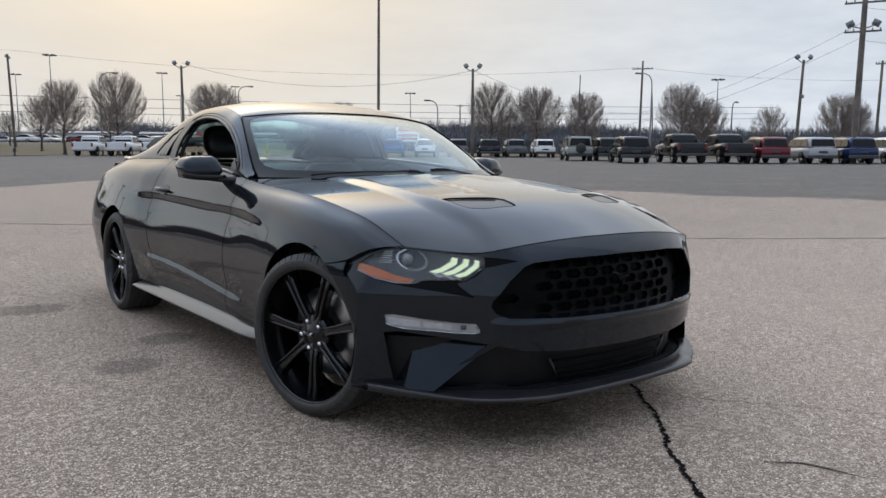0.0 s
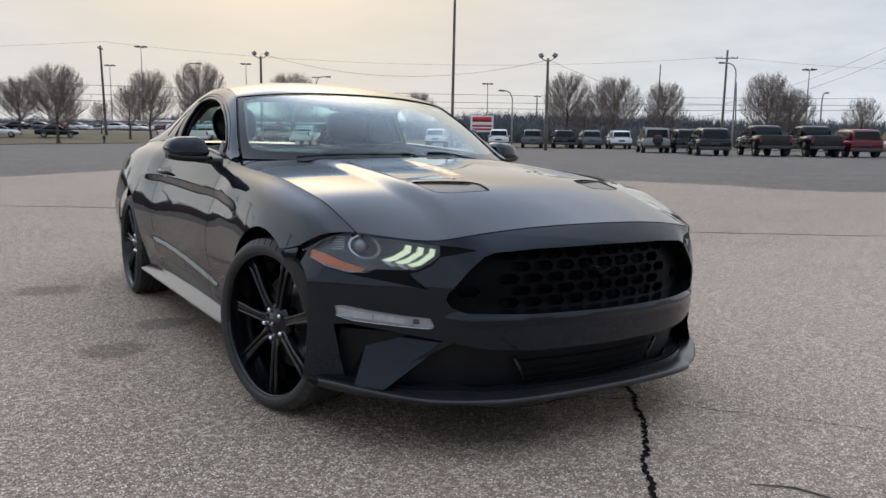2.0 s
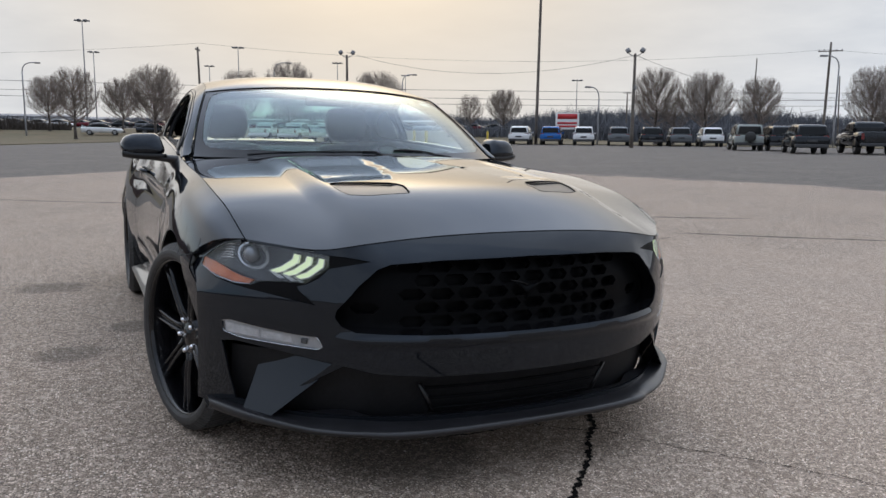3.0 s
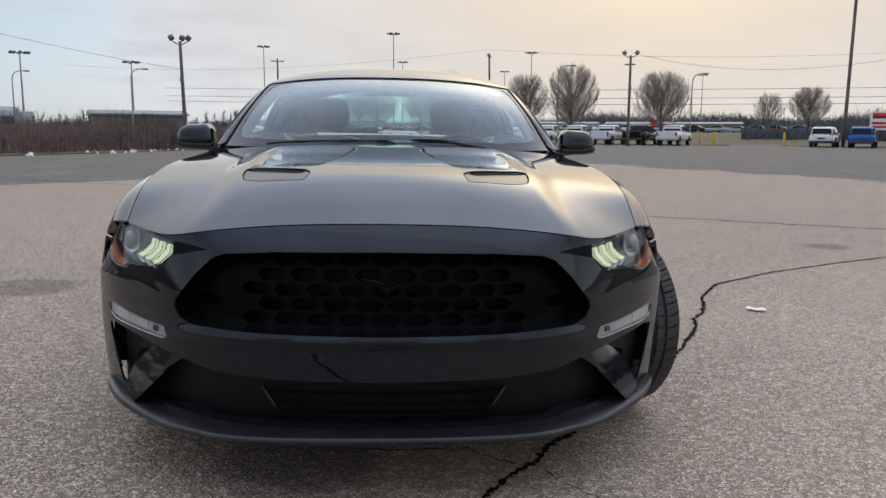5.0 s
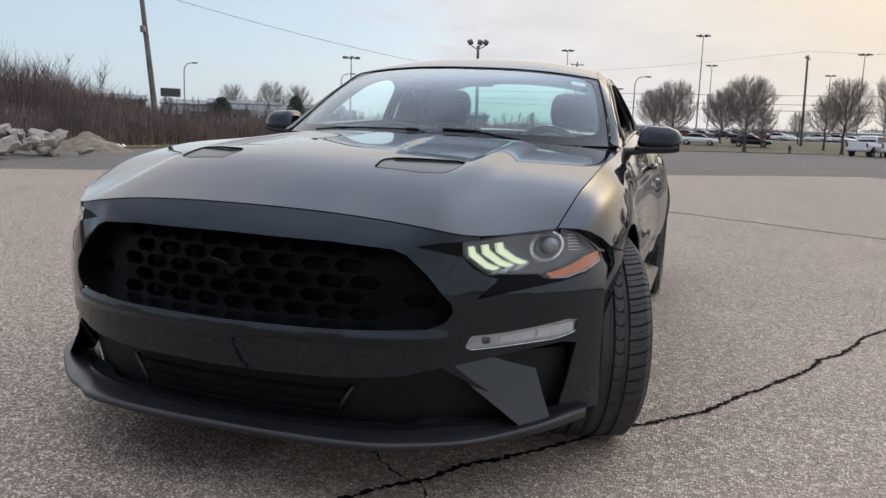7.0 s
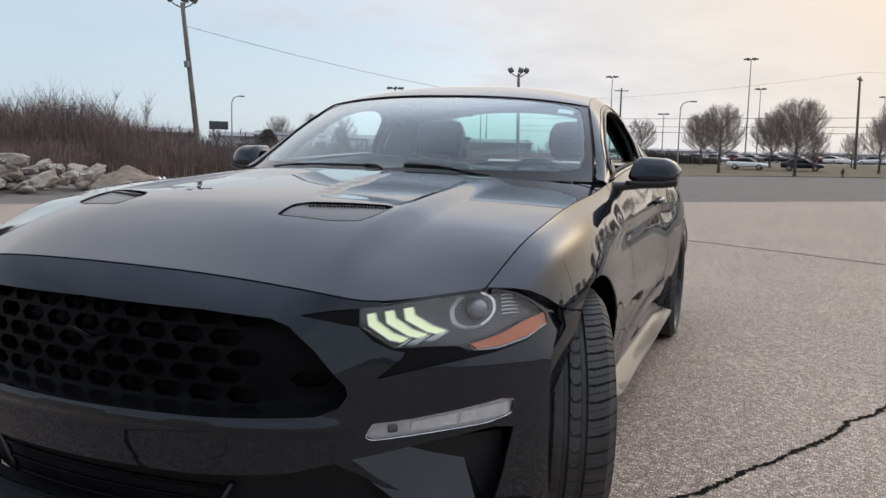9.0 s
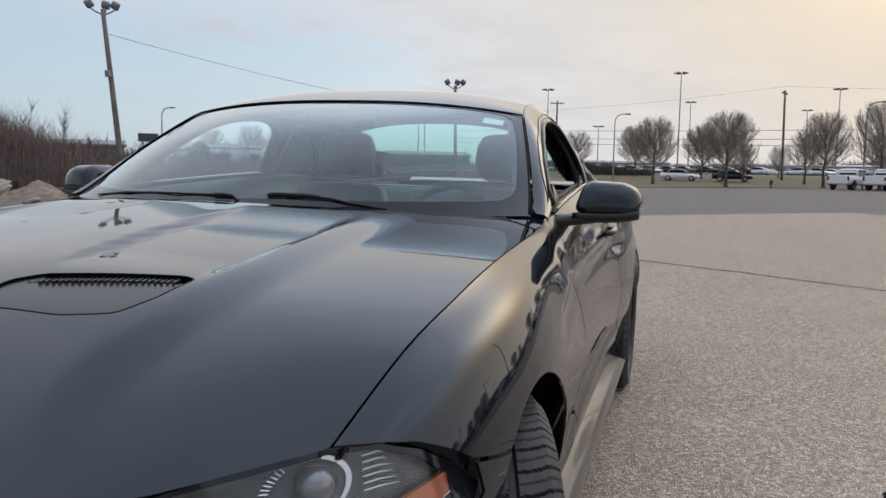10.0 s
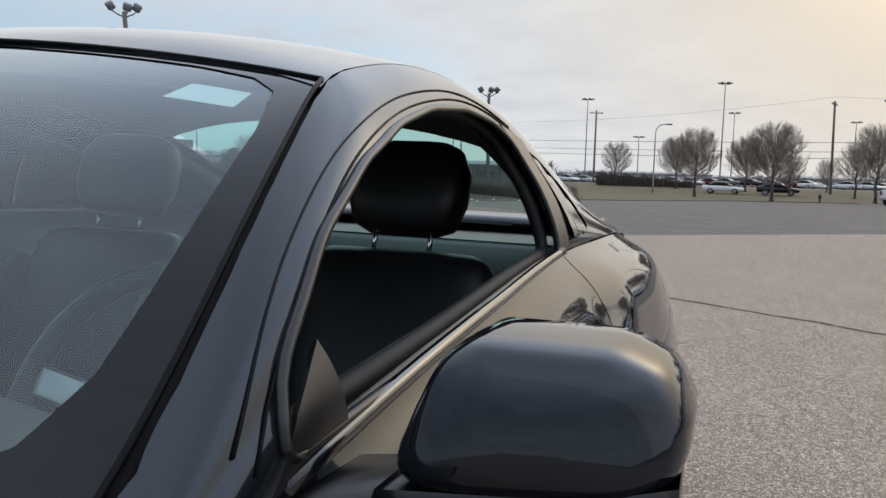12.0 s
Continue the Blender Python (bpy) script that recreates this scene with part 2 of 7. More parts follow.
def rounded(poly, r, n=4):
    """A polygon with its corners rounded."""
    out, k = [], len(poly)
    for i in range(k):
        p, a, b = (np.array(poly[j % k], float) for j in (i, i - 1, i + 1))
        u, v = a - p, b - p
        lu, lv = np.linalg.norm(u), np.linalg.norm(v)
        d = min(r, lu * 0.45, lv * 0.45)
        s, e = p + u / lu * d, p + v / lv * d
        for j in range(n + 1):
            t = j / n
            out.append((1 - t) ** 2 * s + 2 * t * (1 - t) * p + t * t * e)
    return out


def part(name, bm, mat, parent=None, label="", flat=False):
    """One bmesh as one mesh object under a thing or a part."""
    me = bpy.data.meshes.new(name)
    bm.to_mesh(me)
    bm.free()
    return mesh_part(name, me, mat, parent, label, flat)


def mesh_part(name, me, mat, parent=None, label="", flat=False):
    for m in mat if isinstance(mat, (list, tuple)) else [mat]:
        me.materials.append(m)
    if not flat:
        me.polygons.foreach_set("use_smooth", [True] * len(me.polygons))
    ob = new(name, me)
    if parent:
        ob.parent = parent
    return tagged(ob, label) if label else ob


def skin(name, fn, outline, holes, mat, parent, step=0.03, thick=0.004, label="", mirror=False):
    """A sheet of the surface fn(u, v) -> x, y, z, cut to an outline with holes, with its thickness behind it."""
    rings = [resample(p, step) for p in (outline, *holes)]
    pts, edges = [], []
    for ring in rings:
        k = len(pts)
        pts += list(ring)
        edges += [(k + i, k + (i + 1) % len(ring)) for i in range(len(ring))]
    edge_pts = np.array(pts)
    lo, hi = rings[0].min(axis=0), rings[0].max(axis=0)
    gx, gy = np.meshgrid(np.arange(lo[0] + step / 2, hi[0], step), np.arange(lo[1] + step / 2, hi[1], step))
    grid = np.c_[gx.ravel(), gy.ravel()]
    keep = inside_polygon(rings[0], grid)
    for ring in rings[1:]:
        keep &= ~inside_polygon(ring, grid)
    grid = grid[keep]
    if len(grid):
        near = np.array([np.min(np.sum((edge_pts - g) ** 2, axis=1)) for g in grid])
        pts += list(grid[near > (0.45 * step) ** 2])
    cdt = geometry.delaunay_2d_cdt([Vector(p) for p in pts], edges, [], 0, 1e-6)
    uv = np.array([tuple(p) for p in cdt[0]])
    tris = np.array([f for f in cdt[2] if len(f) == 3])
    mid = uv[tris].mean(axis=1)
    keep = inside_polygon(rings[0], mid)
    for ring in rings[1:]:
        keep &= ~inside_polygon(ring, mid)
    tris = tris[keep]
    return sheet_mesh(name, fn, uv, tris, mat, parent, thick, label, mirror)


def sheet_mesh(name, fn, uv, tris, mat, parent, thick, label, mirror=False):
    e = 1e-4
    P = np.array(fn(uv[:, 0], uv[:, 1])).T
    du = np.array(fn(uv[:, 0] + e, uv[:, 1])).T - np.array(fn(uv[:, 0] - e, uv[:, 1])).T
    dv = np.array(fn(uv[:, 0], uv[:, 1] + e)).T - np.array(fn(uv[:, 0], uv[:, 1] - e)).T
    N = np.cross(du, dv)
    N /= np.maximum(np.linalg.norm(N, axis=1, keepdims=True), 1e-12)
    if mirror:
        P, N = P * (-1, 1, 1), N * (-1, 1, 1)
    # faces turn with their normals
    f = tris.copy()
    fn_ = np.cross(P[f[:, 1]] - P[f[:, 0]], P[f[:, 2]] - P[f[:, 0]])
    wrong = np.sum(fn_ * N[f].mean(axis=1), axis=1) < 0
    f[wrong] = f[wrong][:, ::-1]
    n = len(P)
    count = {}
    for a, b, c in f:
        for q in ((a, b), (b, c), (c, a)):
            count[q] = 1
    rim = [q for q in count if (q[1], q[0]) not in count]
    V, NN, F = [P], [N], [tuple(q) for q in f]
    if thick:
        B = P - N * thick
        V.append(B)
        NN.append(-N)
        F += [(c + n, b + n, a + n) for a, b, c in f]
        k = 2 * n
        extra, en = [], []
        for a, b in rim:
            w = P[b] - P[a]
            s = np.cross(w, N[a])
            s /= max(np.linalg.norm(s), 1e-12)
            extra += [P[a], P[b], B[b], B[a]]
            en += [s] * 4
            F.append((k + 3, k + 2, k + 1, k))
            k += 4
        if extra:
            V.append(np.array(extra))
            NN.append(np.array(en))
    V, NN = np.vstack(V), np.vstack(NN)
    me = bpy.data.meshes.new(name)
    me.from_pydata(V.tolist(), [], F)
    me.polygons.foreach_set("use_smooth", [True] * len(me.polygons))
    me.normals_split_custom_set_from_vertices(NN.tolist())
    return mesh_part(name, me, mat, parent, label)


def grid_sheet(name, fn, nu, nv, mat, parent, thick=0.004, label="", mirror=False, u=(0, 1), v=(0, 1)):
    """The surface fn over a rectangle of its parameters."""
    gu, gv = np.meshgrid(np.linspace(*u, nu), np.linspace(*v, nv), indexing="ij")
    uv = np.c_[gu.ravel(), gv.ravel()]
    t = []
    for i in range(nu - 1):
        for j in range(nv - 1):
            a, b, c, d = i * nv + j, (i + 1) * nv + j, (i + 1) * nv + j + 1, i * nv + j + 1
            t += [(a, b, c), (a, c, d)]
    return sheet_mesh(name, fn, uv, np.array(t), mat, parent, thick, label, mirror)


def tube(bm, pts, r, n=6, caps=True):
    """A round bar along points; r may be one radius or one for each point."""
    pts = [Vector(p) for p in pts]
    rs = r if isinstance(r, (list, tuple)) else [r] * len(pts)
    rings, side = [], None
    for i, p in enumerate(pts):
        w = (pts[min(i + 1, len(pts) - 1)] - pts[max(i - 1, 0)]).normalized()
        if side is None:
            side = w.cross(Vector((0.31, 0.27, 0.91))).normalized()
        side = (side - w * side.dot(w)).normalized()
        up = w.cross(side)
        rings.append([bm.verts.new(p + (side * math.cos(2 * math.pi * k / n) + up * math.sin(2 * math.pi * k / n)) * rs[i]) for k in range(n)])
    for a, b in zip(rings, rings[1:]):
        for k in range(n):
            bm.faces.new((a[k], a[(k + 1) % n], b[(k + 1) % n], b[k]))
    if caps:
        bm.faces.new(rings[0][::-1])
        bm.faces.new(rings[-1])


def box(bm, lo, hi, m=None, bevel=0.0):
    q = Matrix.Translation([(a + b) / 2 for a, b in zip(lo, hi)]) @ Matrix.Diagonal([b - a for a, b in zip(lo, hi)] + [1])
    r = bmesh.ops.create_cube(bm, size=1, matrix=(m or Matrix()) @ q)
    if bevel:
        es = list({e for v in r["verts"] for e in v.link_edges})
        bmesh.ops.bevel(bm, geom=es, offset=bevel, segments=2, profile=0.7, affect="EDGES")


def lathe(bm, profile, axis="x", n=32, closed=False):
    """Turn a profile of (along, radius) round an axis."""
    rings = []
    for a, r in profile:
        ring = []
        for k in range(n):
            c, s = math.cos(2 * math.pi * k / n) * r, math.sin(2 * math.pi * k / n) * r
            ring.append(bm.verts.new((a, c, s) if axis == "x" else (c, a, s) if axis == "y" else (c, s, a)))
        rings.append(ring)
    for i in range(len(rings) if closed else len(rings) - 1):
        a, b = rings[i], rings[(i + 1) % len(rings)]
        for k in range(n):
            bm.faces.new((a[k], b[k], b[(k + 1) % n], a[(k + 1) % n]))


def prism(bm, outline, fn, depth):
    """A flat outline (u, v) drawn through fn(u, v, d) from d = 0 to depth."""
    a = [bm.verts.new(fn(u, v, 0.0)) for u, v in outline]
    b = [bm.verts.new(fn(u, v, depth)) for u, v in outline]
    bm.faces.new(a)
    bm.faces.new(b[::-1])
    k = len(outline)
    for i in range(k):
        bm.faces.new((a[i], b[i], b[(i + 1) % k], a[(i + 1) % k]))


def fix(bm):
    bmesh.ops.recalc_face_normals(bm, faces=bm.faces[:])
    return bm


def thing(name, label, category, group="", kind="", at=None):
    e = new(name)
    e.empty_display_size = 0.2
    if at is not None:
        e.matrix_world = at
    return tagged(e, label, category, group, kind)

# ---- the black coupe ----
# Its own axes: origin on the ground between the front wheels, x to its left side, y towards its tail.
car = thing("sports_coupe", "glossy black two-door sports coupe parked on worn asphalt, windows open", "car")
car.matrix_world = pose(-0.010, -0.012, 0.004, -0.6, 0.7, 1.15)
HUB, BASE, TYRE_R = 0.331, 2.72, 0.331

edge_x = spline((-0.7, 0.742), (-0.51, 0.765), (-0.2, 0.795), (0.1, 0.802), (0.64, 0.792), (1.0, 0.785), (1.5, 0.772), (1.95, 0.756), (2.4, 0.748), (3.0, 0.735), (3.7, 0.66))
edge_z = spline((-0.7, 0.655), (-0.51, 0.725), (-0.31, 0.806), (-0.16, 0.840), (0, 0.866), (0.2, 0.886), (0.55, 0.907), (0.82, 0.932), (1.1, 0.964), (1.5, 0.995), (1.95, 1.020), (2.4, 1.022), (3.0, 1.015), (3.7, 0.965))
crown_z = spline((-0.86, 0.742), (-0.7, 0.802), (-0.53, 0.850), (-0.3, 0.884), (0, 0.910), (0.3, 0.934), (0.6, 0.958))
wide_x = spline((-0.6, 0.80), (-0.36, 0.892), (-0.2, 0.922), (0, 0.940), (0.4, 0.925), (0.8, 0.908), (1.4, 0.902), (1.9, 0.914), (2.3, 0.940), (2.72, 0.957), (3.1, 0.945), (3.5, 0.90), (3.8, 0.80))
dome_x = spline((-0.80, 0.52), (-0.55, 0.465), (-0.38, 0.472), (0.0, 0.468), (0.6, 0.445))
trough_in = spline((-0.6, 0.245), (-0.41, 0.236), (-0.05, 0.165), (0.26, 0.137), (0.6, 0.122))
trough_out = spline((-0.6, 0.455), (-0.3, 0.450), (0.0, 0.443), (0.34, 0.425), (0.6, 0.41))


def hood_z(x, y):
    a, xe = np.abs(x), edge_x(y)
    z = edge_z(y) + (crown_z(y) - edge_z(y)) * (1 - (a / xe) ** 2.4)
    lift = smooth(-0.80, -0.45, y) * (1 - smooth(0.35, 0.75, y))
    z = z + 0.016 * lift * (1 - smooth(dome_x(y) - 0.015, dome_x(y) + 0.075, a))
    sunk = smooth(trough_in(y) - 0.012, trough_in(y) + 0.012, a) * (1 - smooth(trough_out(y) - 0.012, trough_out(y) + 0.02, a))
    return z - 0.012 * sunk * smooth(-0.37, -0.16, y) * (1 - smooth(0.10, 0.42, y))


plan = spline((-0.2, -0.893), (0, -0.905), (0.2, -0.893), (0.4, -0.850), (0.52, -0.792), (0.6, -0.735), (0.7, -0.640), (0.8, -0.530), (0.86, -0.445), (0.9, -0.370), (0.925, -0.30))
lip_y = spline((-0.3, -0.80), (0, -0.82), (0.3, -0.80), (0.5, -0.755), (0.607, -0.70), (0.7, -0.59), (0.765, -0.507), (0.82, -0.42), (0.868, -0.335), (0.90, -0.27))
brow_z = spline((0.70, 0.716), (0.765, 0.725), (0.80, 0.717), (0.835, 0.695), (0.868, 0.66), (0.9, 0.615))


def top_z(x):
    a = np.abs(x)
    return np.where(a < 0.765, hood_z(a, lip_y(a)), brow_z(a))


def front_y(x, z):
    a = np.abs(x)
    k = np.clip((z - 0.56) / np.maximum(top_z(a) - 0.56, 0.02), 0, 1.2)
    y = plan(a) + (lip_y(a) - plan(a)) * k ** (2.2 - 1.0 * smooth(0.42, 0.52, a))
    y = y + 0.055 * np.clip((0.44 - z) / 0.25, 0, 1) ** 1.6  # tucks in below the bar
    brow = np.where(z > 0.497, np.exp(-(((z - 0.497) / 0.030) ** 2)), np.exp(-(((z - 0.497) / 0.008) ** 2)))
    y = y - 0.003 * brow * smooth(0.56, 0.70, a) * (1 - smooth(0.79, 0.88, a))
    return y - 0.012 * np.exp(-(((z - 0.462) / 0.016) ** 2)) * (1 - smooth(0.5, 0.6, a))


def front(off=0.0):
    return lambda x, z: (x, front_y(x, z) + off, z)


def section(y):
    x2, x4, z4 = wide_x(y), edge_x(y), edge_z(y)
    zs = (0.19 + 0 * y, 0.38 + 0 * y, 0.60 + 0 * y, z4 - (z4 - 0.6) * 0.26, z4)
    fl = 1 - smooth(0.5, 0.85, y) + smooth(1.9, 2.3, y)
    xs = (x2 - 0.055, x2 - 0.022, x2, x4 + (x2 - x4) * (0.47 + 0.14 * fl), x4)
    return xs, zs


crease_z = spline((0.3, 0.768), (0.6, 0.797), (1.06, 0.810), (2.0, 0.830), (2.5, 0.828))
scoop_z = spline((0.5, 0.360), (0.66, 0.366), (1.14, 0.398), (2.0, 0.448), (2.3, 0.455))


def sculpt(y, z):
    """The creased shoulder line of the flank and the scooped lower door."""
    u = z - crease_z(y)
    line = 0.010 * np.exp(-np.clip(u, 0, 1) / 0.045) * smooth(-0.052, 0.004, u) - 0.006 * smooth(-0.004, -0.050, u) * (1 - smooth(-0.054, -0.105, u))
    line = line * smooth(0.30, 0.62, y) * (1 - smooth(2.05, 2.45, y))
    v = z - scoop_z(y)
    low = 0.015 * (1 - smooth(-0.026, 0.018, v)) * (1 - smooth(-0.05, -0.16, v)) - 0.004 * smooth(-0.02, 0.02, v) * (1 - smooth(0.03, 0.16, v))
    return line + low * smooth(0.52, 0.80, y) * (1 - smooth(1.95, 2.28, y))


def side(off=0.0):
    def fn(y, s):
        y = np.asarray(y, float)
        xs, zs = section(y)
        t = np.clip(s, -0.05, 1.05) * 4
        i = np.clip(np.floor(t), 0, 3).astype(int)
        f = t - i

        def pick(c):
            c = np.array(c)
            k = np.arange(len(y))
            p0, p1, p2, p3 = c[np.clip(i - 1, 0, 4), k], c[i, k], c[i + 1, k], c[np.clip(i + 2, 0, 4), k]
            m1, m2 = np.where(i > 0, (p2 - p0) / 2, p2 - p1), np.where(i < 3, (p3 - p1) / 2, p2 - p1)
            return (2 * f**3 - 3 * f**2 + 1) * p1 + (f**3 - 2 * f**2 + f) * m1 + (-2 * f**3 + 3 * f**2) * p2 + (f**3 - f**2) * m2

        z = pick(zs)
        return pick(xs) + off + sculpt(y, z), y, z

    return fn


def side_s(y, z):
    """Where on the section at y the height z lies."""
    y, z = np.atleast_1d(np.asarray(y, float)), np.atleast_1d(np.asarray(z, float))
    lo, hi = np.zeros(len(y)), np.ones(len(y))
    for _ in range(30):
        m = (lo + hi) / 2
        up = side()(y, m)[2] < z
        lo, hi = np.where(up, m, lo), np.where(up, hi, m)
    return (lo + hi) / 2


def on_side(poly, step=0.02):
    p = resample(poly, step)
    return [(y, s) for y, s in zip(p[:, 0], side_s(p[:, 0], p[:, 1]))]


def mirrored(half):
    """A closed outline from its right half, given top to bottom."""
    left = [(-x, z) for x, z in half[::-1] if abs(x) > 1e-6]
    return list(half) + left


def both(make):
    for m in (False, True):
        make(m)


# hood
hood_front = [(x, float(lip_y(x)) + 0.001) for x in np.linspace(0, 0.762, 26)]
hood_side = [(float(edge_x(y)) - 0.003, y) for y in np.linspace(-0.49, 0.60, 28)] + [(0.782, 0.640)]
hood_back = [(0.757, 0.664), (0.722, 0.694)] + [(x, 0.492 + 0.245 * (x / 0.76) ** 2.2) for x in np.linspace(0.70, 0, 20)]
def hood_corner(m):
    """The painted cap between the hood's rear corner, the screen and the door."""
    cap = [(0.729, 0.697), (0.761, 0.670), (0.7895, 0.642), (0.7905, 0.72), (0.789, 0.835), (0.766, 0.845), (0.742, 0.800), (0.722, 0.735), (0.707, 0.708)]
    skin("fender_cap", lambda x, y: (x, y, hood_z(x, y) + 0.002), cap, [], BLACK_PAINT, car, 0.012, 0.006, "glossy black fender cap below the screen pillar", m)


both(hood_corner)
vent_poly = [(0.243, -0.528), (0.376, -0.502), (0.432, -0.465), (0.447, -0.40), (0.450, -0.312), (0.428, -0.303), (0.256, -0.395), (0.233, -0.437)]
vent_hole = rounded(vent_poly, 0.015, 3)
hood = skin("hood", lambda x, y: (x, y, hood_z(x, y)), mirrored(hood_front + hood_side + hood_back), [vent_hole, [(-x, y) for x, y in vent_hole]], BLACK_PAINT, car, 0.016, 0.006, "glossy black hood with two vents")


def vent(m):
    sx = -1 if m else 1
    base = skin("hood_vent", lambda x, y: (x, y, hood_z(x, y) - 0.003 - 0.010 * smooth(-0.034, -0.031, y + 0.397 - 0.544 * (x - 0.258)) * smooth(0.256, 0.264, x)), [(0.3405 + (x - 0.3405) * 0.965, -0.416 + (y + 0.416) * 0.92) for x, y in vent_hole], [], SATIN_BLACK, car, 0.006, 0.003, "black plastic hood vent insert", m)
    bm = bmesh.new()
    edge = resample(vent_hole, 0.012)
    edge = [(sx * x, y, float(hood_z(x, y)) - 0.0005) for x, y in edge]
    tube(bm, edge + edge[:1], 0.0015, 5, caps=False)
    part("vent_edge", bm, SEAM_BLACK, base)
    for k in range(22):
        u = (k + 0.5) / 22
        bm = bmesh.new()
        x = 0.266 + 0.165 * u
        y = -0.412 + 0.090 * u
        box(bm, (-0.0020, -0.016, -0.008), (0.0020, 0.016, 0.0025), Matrix.Translation((sx * x, y - 0.004, float(hood_z(x, y)) - 0.0045)) @ Matrix.Rotation(sx * 0.35, 4, "Z"))
        part("slat", bm, LIP_GREY, base, flat=True)


both(vent)

# front bumper, with its openings
grille_half = [(0, 0.690), (0.28, 0.686), (0.42, 0.676), (0.455, 0.662), (0.505, 0.615), (0.562, 0.545), (0.566, 0.525), (0.552, 0.500), (0.515, 0.484), (0.3, 0.478), (0, 0.476)]
grille_hole = mirrored(grille_half)
lens_poly = [(0.467, 0.682), (0.53, 0.693), (0.607, 0.706), (0.66, 0.711), (0.70, 0.716), (0.765, 0.724), (0.80, 0.716), (0.835, 0.694), (0.868, 0.662), (0.869, 0.634), (0.842, 0.606), (0.80, 0.592), (0.75, 0.583), (0.69, 0.572), (0.611, 0.556), (0.648, 0.594), (0.652, 0.606), (0.632, 0.612), (0.60, 0.632), (0.575, 0.660)]
fog_poly = [(0.594, 0.436), (0.606, 0.464), (0.667, 0.467), (0.74, 0.476), (0.812, 0.488), (0.833, 0.483), (0.829, 0.450), (0.79, 0.438), (0.66, 0.430), (0.605, 0.428)]
side_gap = [(0.571, 0.391), (0.70, 0.414), (0.80, 0.428), (0.834, 0.420), (0.815, 0.31), (0.798, 0.240), (0.712, 0.234), (0.706, 0.252), (0.612, 0.346)]
low_gap = mirrored([(0, 0.352), (0.30, 0.354), (0.46, 0.365), (0.545, 0.385), (0.60, 0.345), (0.70, 0.245), (0.70, 0.226), (0.46, 0.226), (0, 0.226)])
outer = [(0.890, z) for z in np.linspace(0.625, 0.21, 14)]
bump_half = [(x, float(top_z(x)) - 0.0025) for x in np.linspace(0, 0.606, 22)] + [(0.607, 0.703)] + [(x, float(top_z(x)) + 0.001) for x in (0.68, 0.765, 0.80, 0.835, 0.868)] + outer + [(0.8, 0.205), (0.4, 0.20), (0, 0.20)]
holes = [grille_hole, low_gap]
for sx in (1, -1):
    holes += [[(sx * x, z) for x, z in p] for p in (lens_poly[:2] + [(0.607, 0.700), (0.66, 0.7075), (0.70, 0.7115), (0.765, 0.7195), (0.80, 0.712), (0.833, 0.690), (0.862, 0.656)] + lens_poly[9:], fog_poly, side_gap)]
bumper = skin("front_bumper", front(), mirrored(bump_half), holes, BLACK_PAINT, car, 0.02, 0.006, "glossy black front bumper with wide grille opening")

# upper grille: honeycomb set back in its opening
grille = skin("grille_backing", front(0.115), mirrored([(x * 1.02, z) for x, z in grille_half]), [], GRILLE_BLACK, car, 0.05, 0.003, "black honeycomb radiator grille")
hexes = []
for r in range(5):
    for c in range(-6, 7):
        x, z = c * 0.086 + (r % 2) * 0.043, 0.502 + r * 0.0395
        if inside_polygon(np.array([(q[0] * 0.93, 0.582 + (q[1] - 0.582) * 0.90) for q in grille_hole]), np.array([[x, z]]))[0] and (abs(x) < 0.37 or 0.46 < abs(x) < 0.53):
            hexes.append((x, z))
hole_list = [[(x + 0.0385 * cx, z + 0.0180 * cz) for cx, cz in ((-1, 0), (-0.62, 0.90), (0.62, 0.90), (1, 0), (0.62, -0.90), (-0.62, -0.90))] for x, z in hexes]
mesh_panel = skin("grille_mesh", front(0.075), mirrored(grille_half), hole_list, GRILLE_BLACK, grille, 0.05, 0.022)
bm = bmesh.new()
rim_pts = resample(rounded(grille_hole, 0.02, 3), 0.02)
loop = [Vector((x, float(front_y(x, z)) + 0.004, z)) for x, z in rim_pts]
inner = [Vector((x * 0.985, float(front_y(x * 0.985, z)) + 0.10, 0.582 + (z - 0.582) * 0.95)) for x, z in rim_pts]
va, vb = [bm.verts.new(p) for p in loop], [bm.verts.new(p) for p in inner]
for i in range(len(va)):
    bm.faces.new((va[i], vb[i], vb[(i + 1) % len(va)], va[(i + 1) % len(va)]))
part("grille_surround", fix(bm), GLOSS_BLACK, grille)
# running-horse badge as a plain slender shape
bm = bmesh.new()
badge = [(-0.062, 0.618), (-0.03, 0.612), (0.0, 0.600), (0.03, 0.604), (0.066, 0.614), (0.036, 0.594), (0.02, 0.580), (0.005, 0.556), (-0.004, 0.552), (0.0, 0.574), (-0.018, 0.586), (-0.03, 0.602)]
prism(bm, [(x * 0.8, 0.59 + (z - 0.59) * 0.8) for x, z in badge], lambda u, v, d: (u, float(front_y(u, v)) + 0.045 + d, v), 0.012)
part("badge", fix(bm), GRILLE_BLACK, grille, "dark badge on the grille")
bm = bmesh.new()
tube(bm, [(-0.060, float(front_y(0, 0.6)) + 0.043, 0.6185), (-0.03, float(front_y(0, 0.6)) + 0.043, 0.613), (0.0, float(front_y(0, 0.6)) + 0.043, 0.602)], [0.0012, 0.002, 0.0012], 5)
part("badge_edge", bm, SATIN_BLACK, grille)

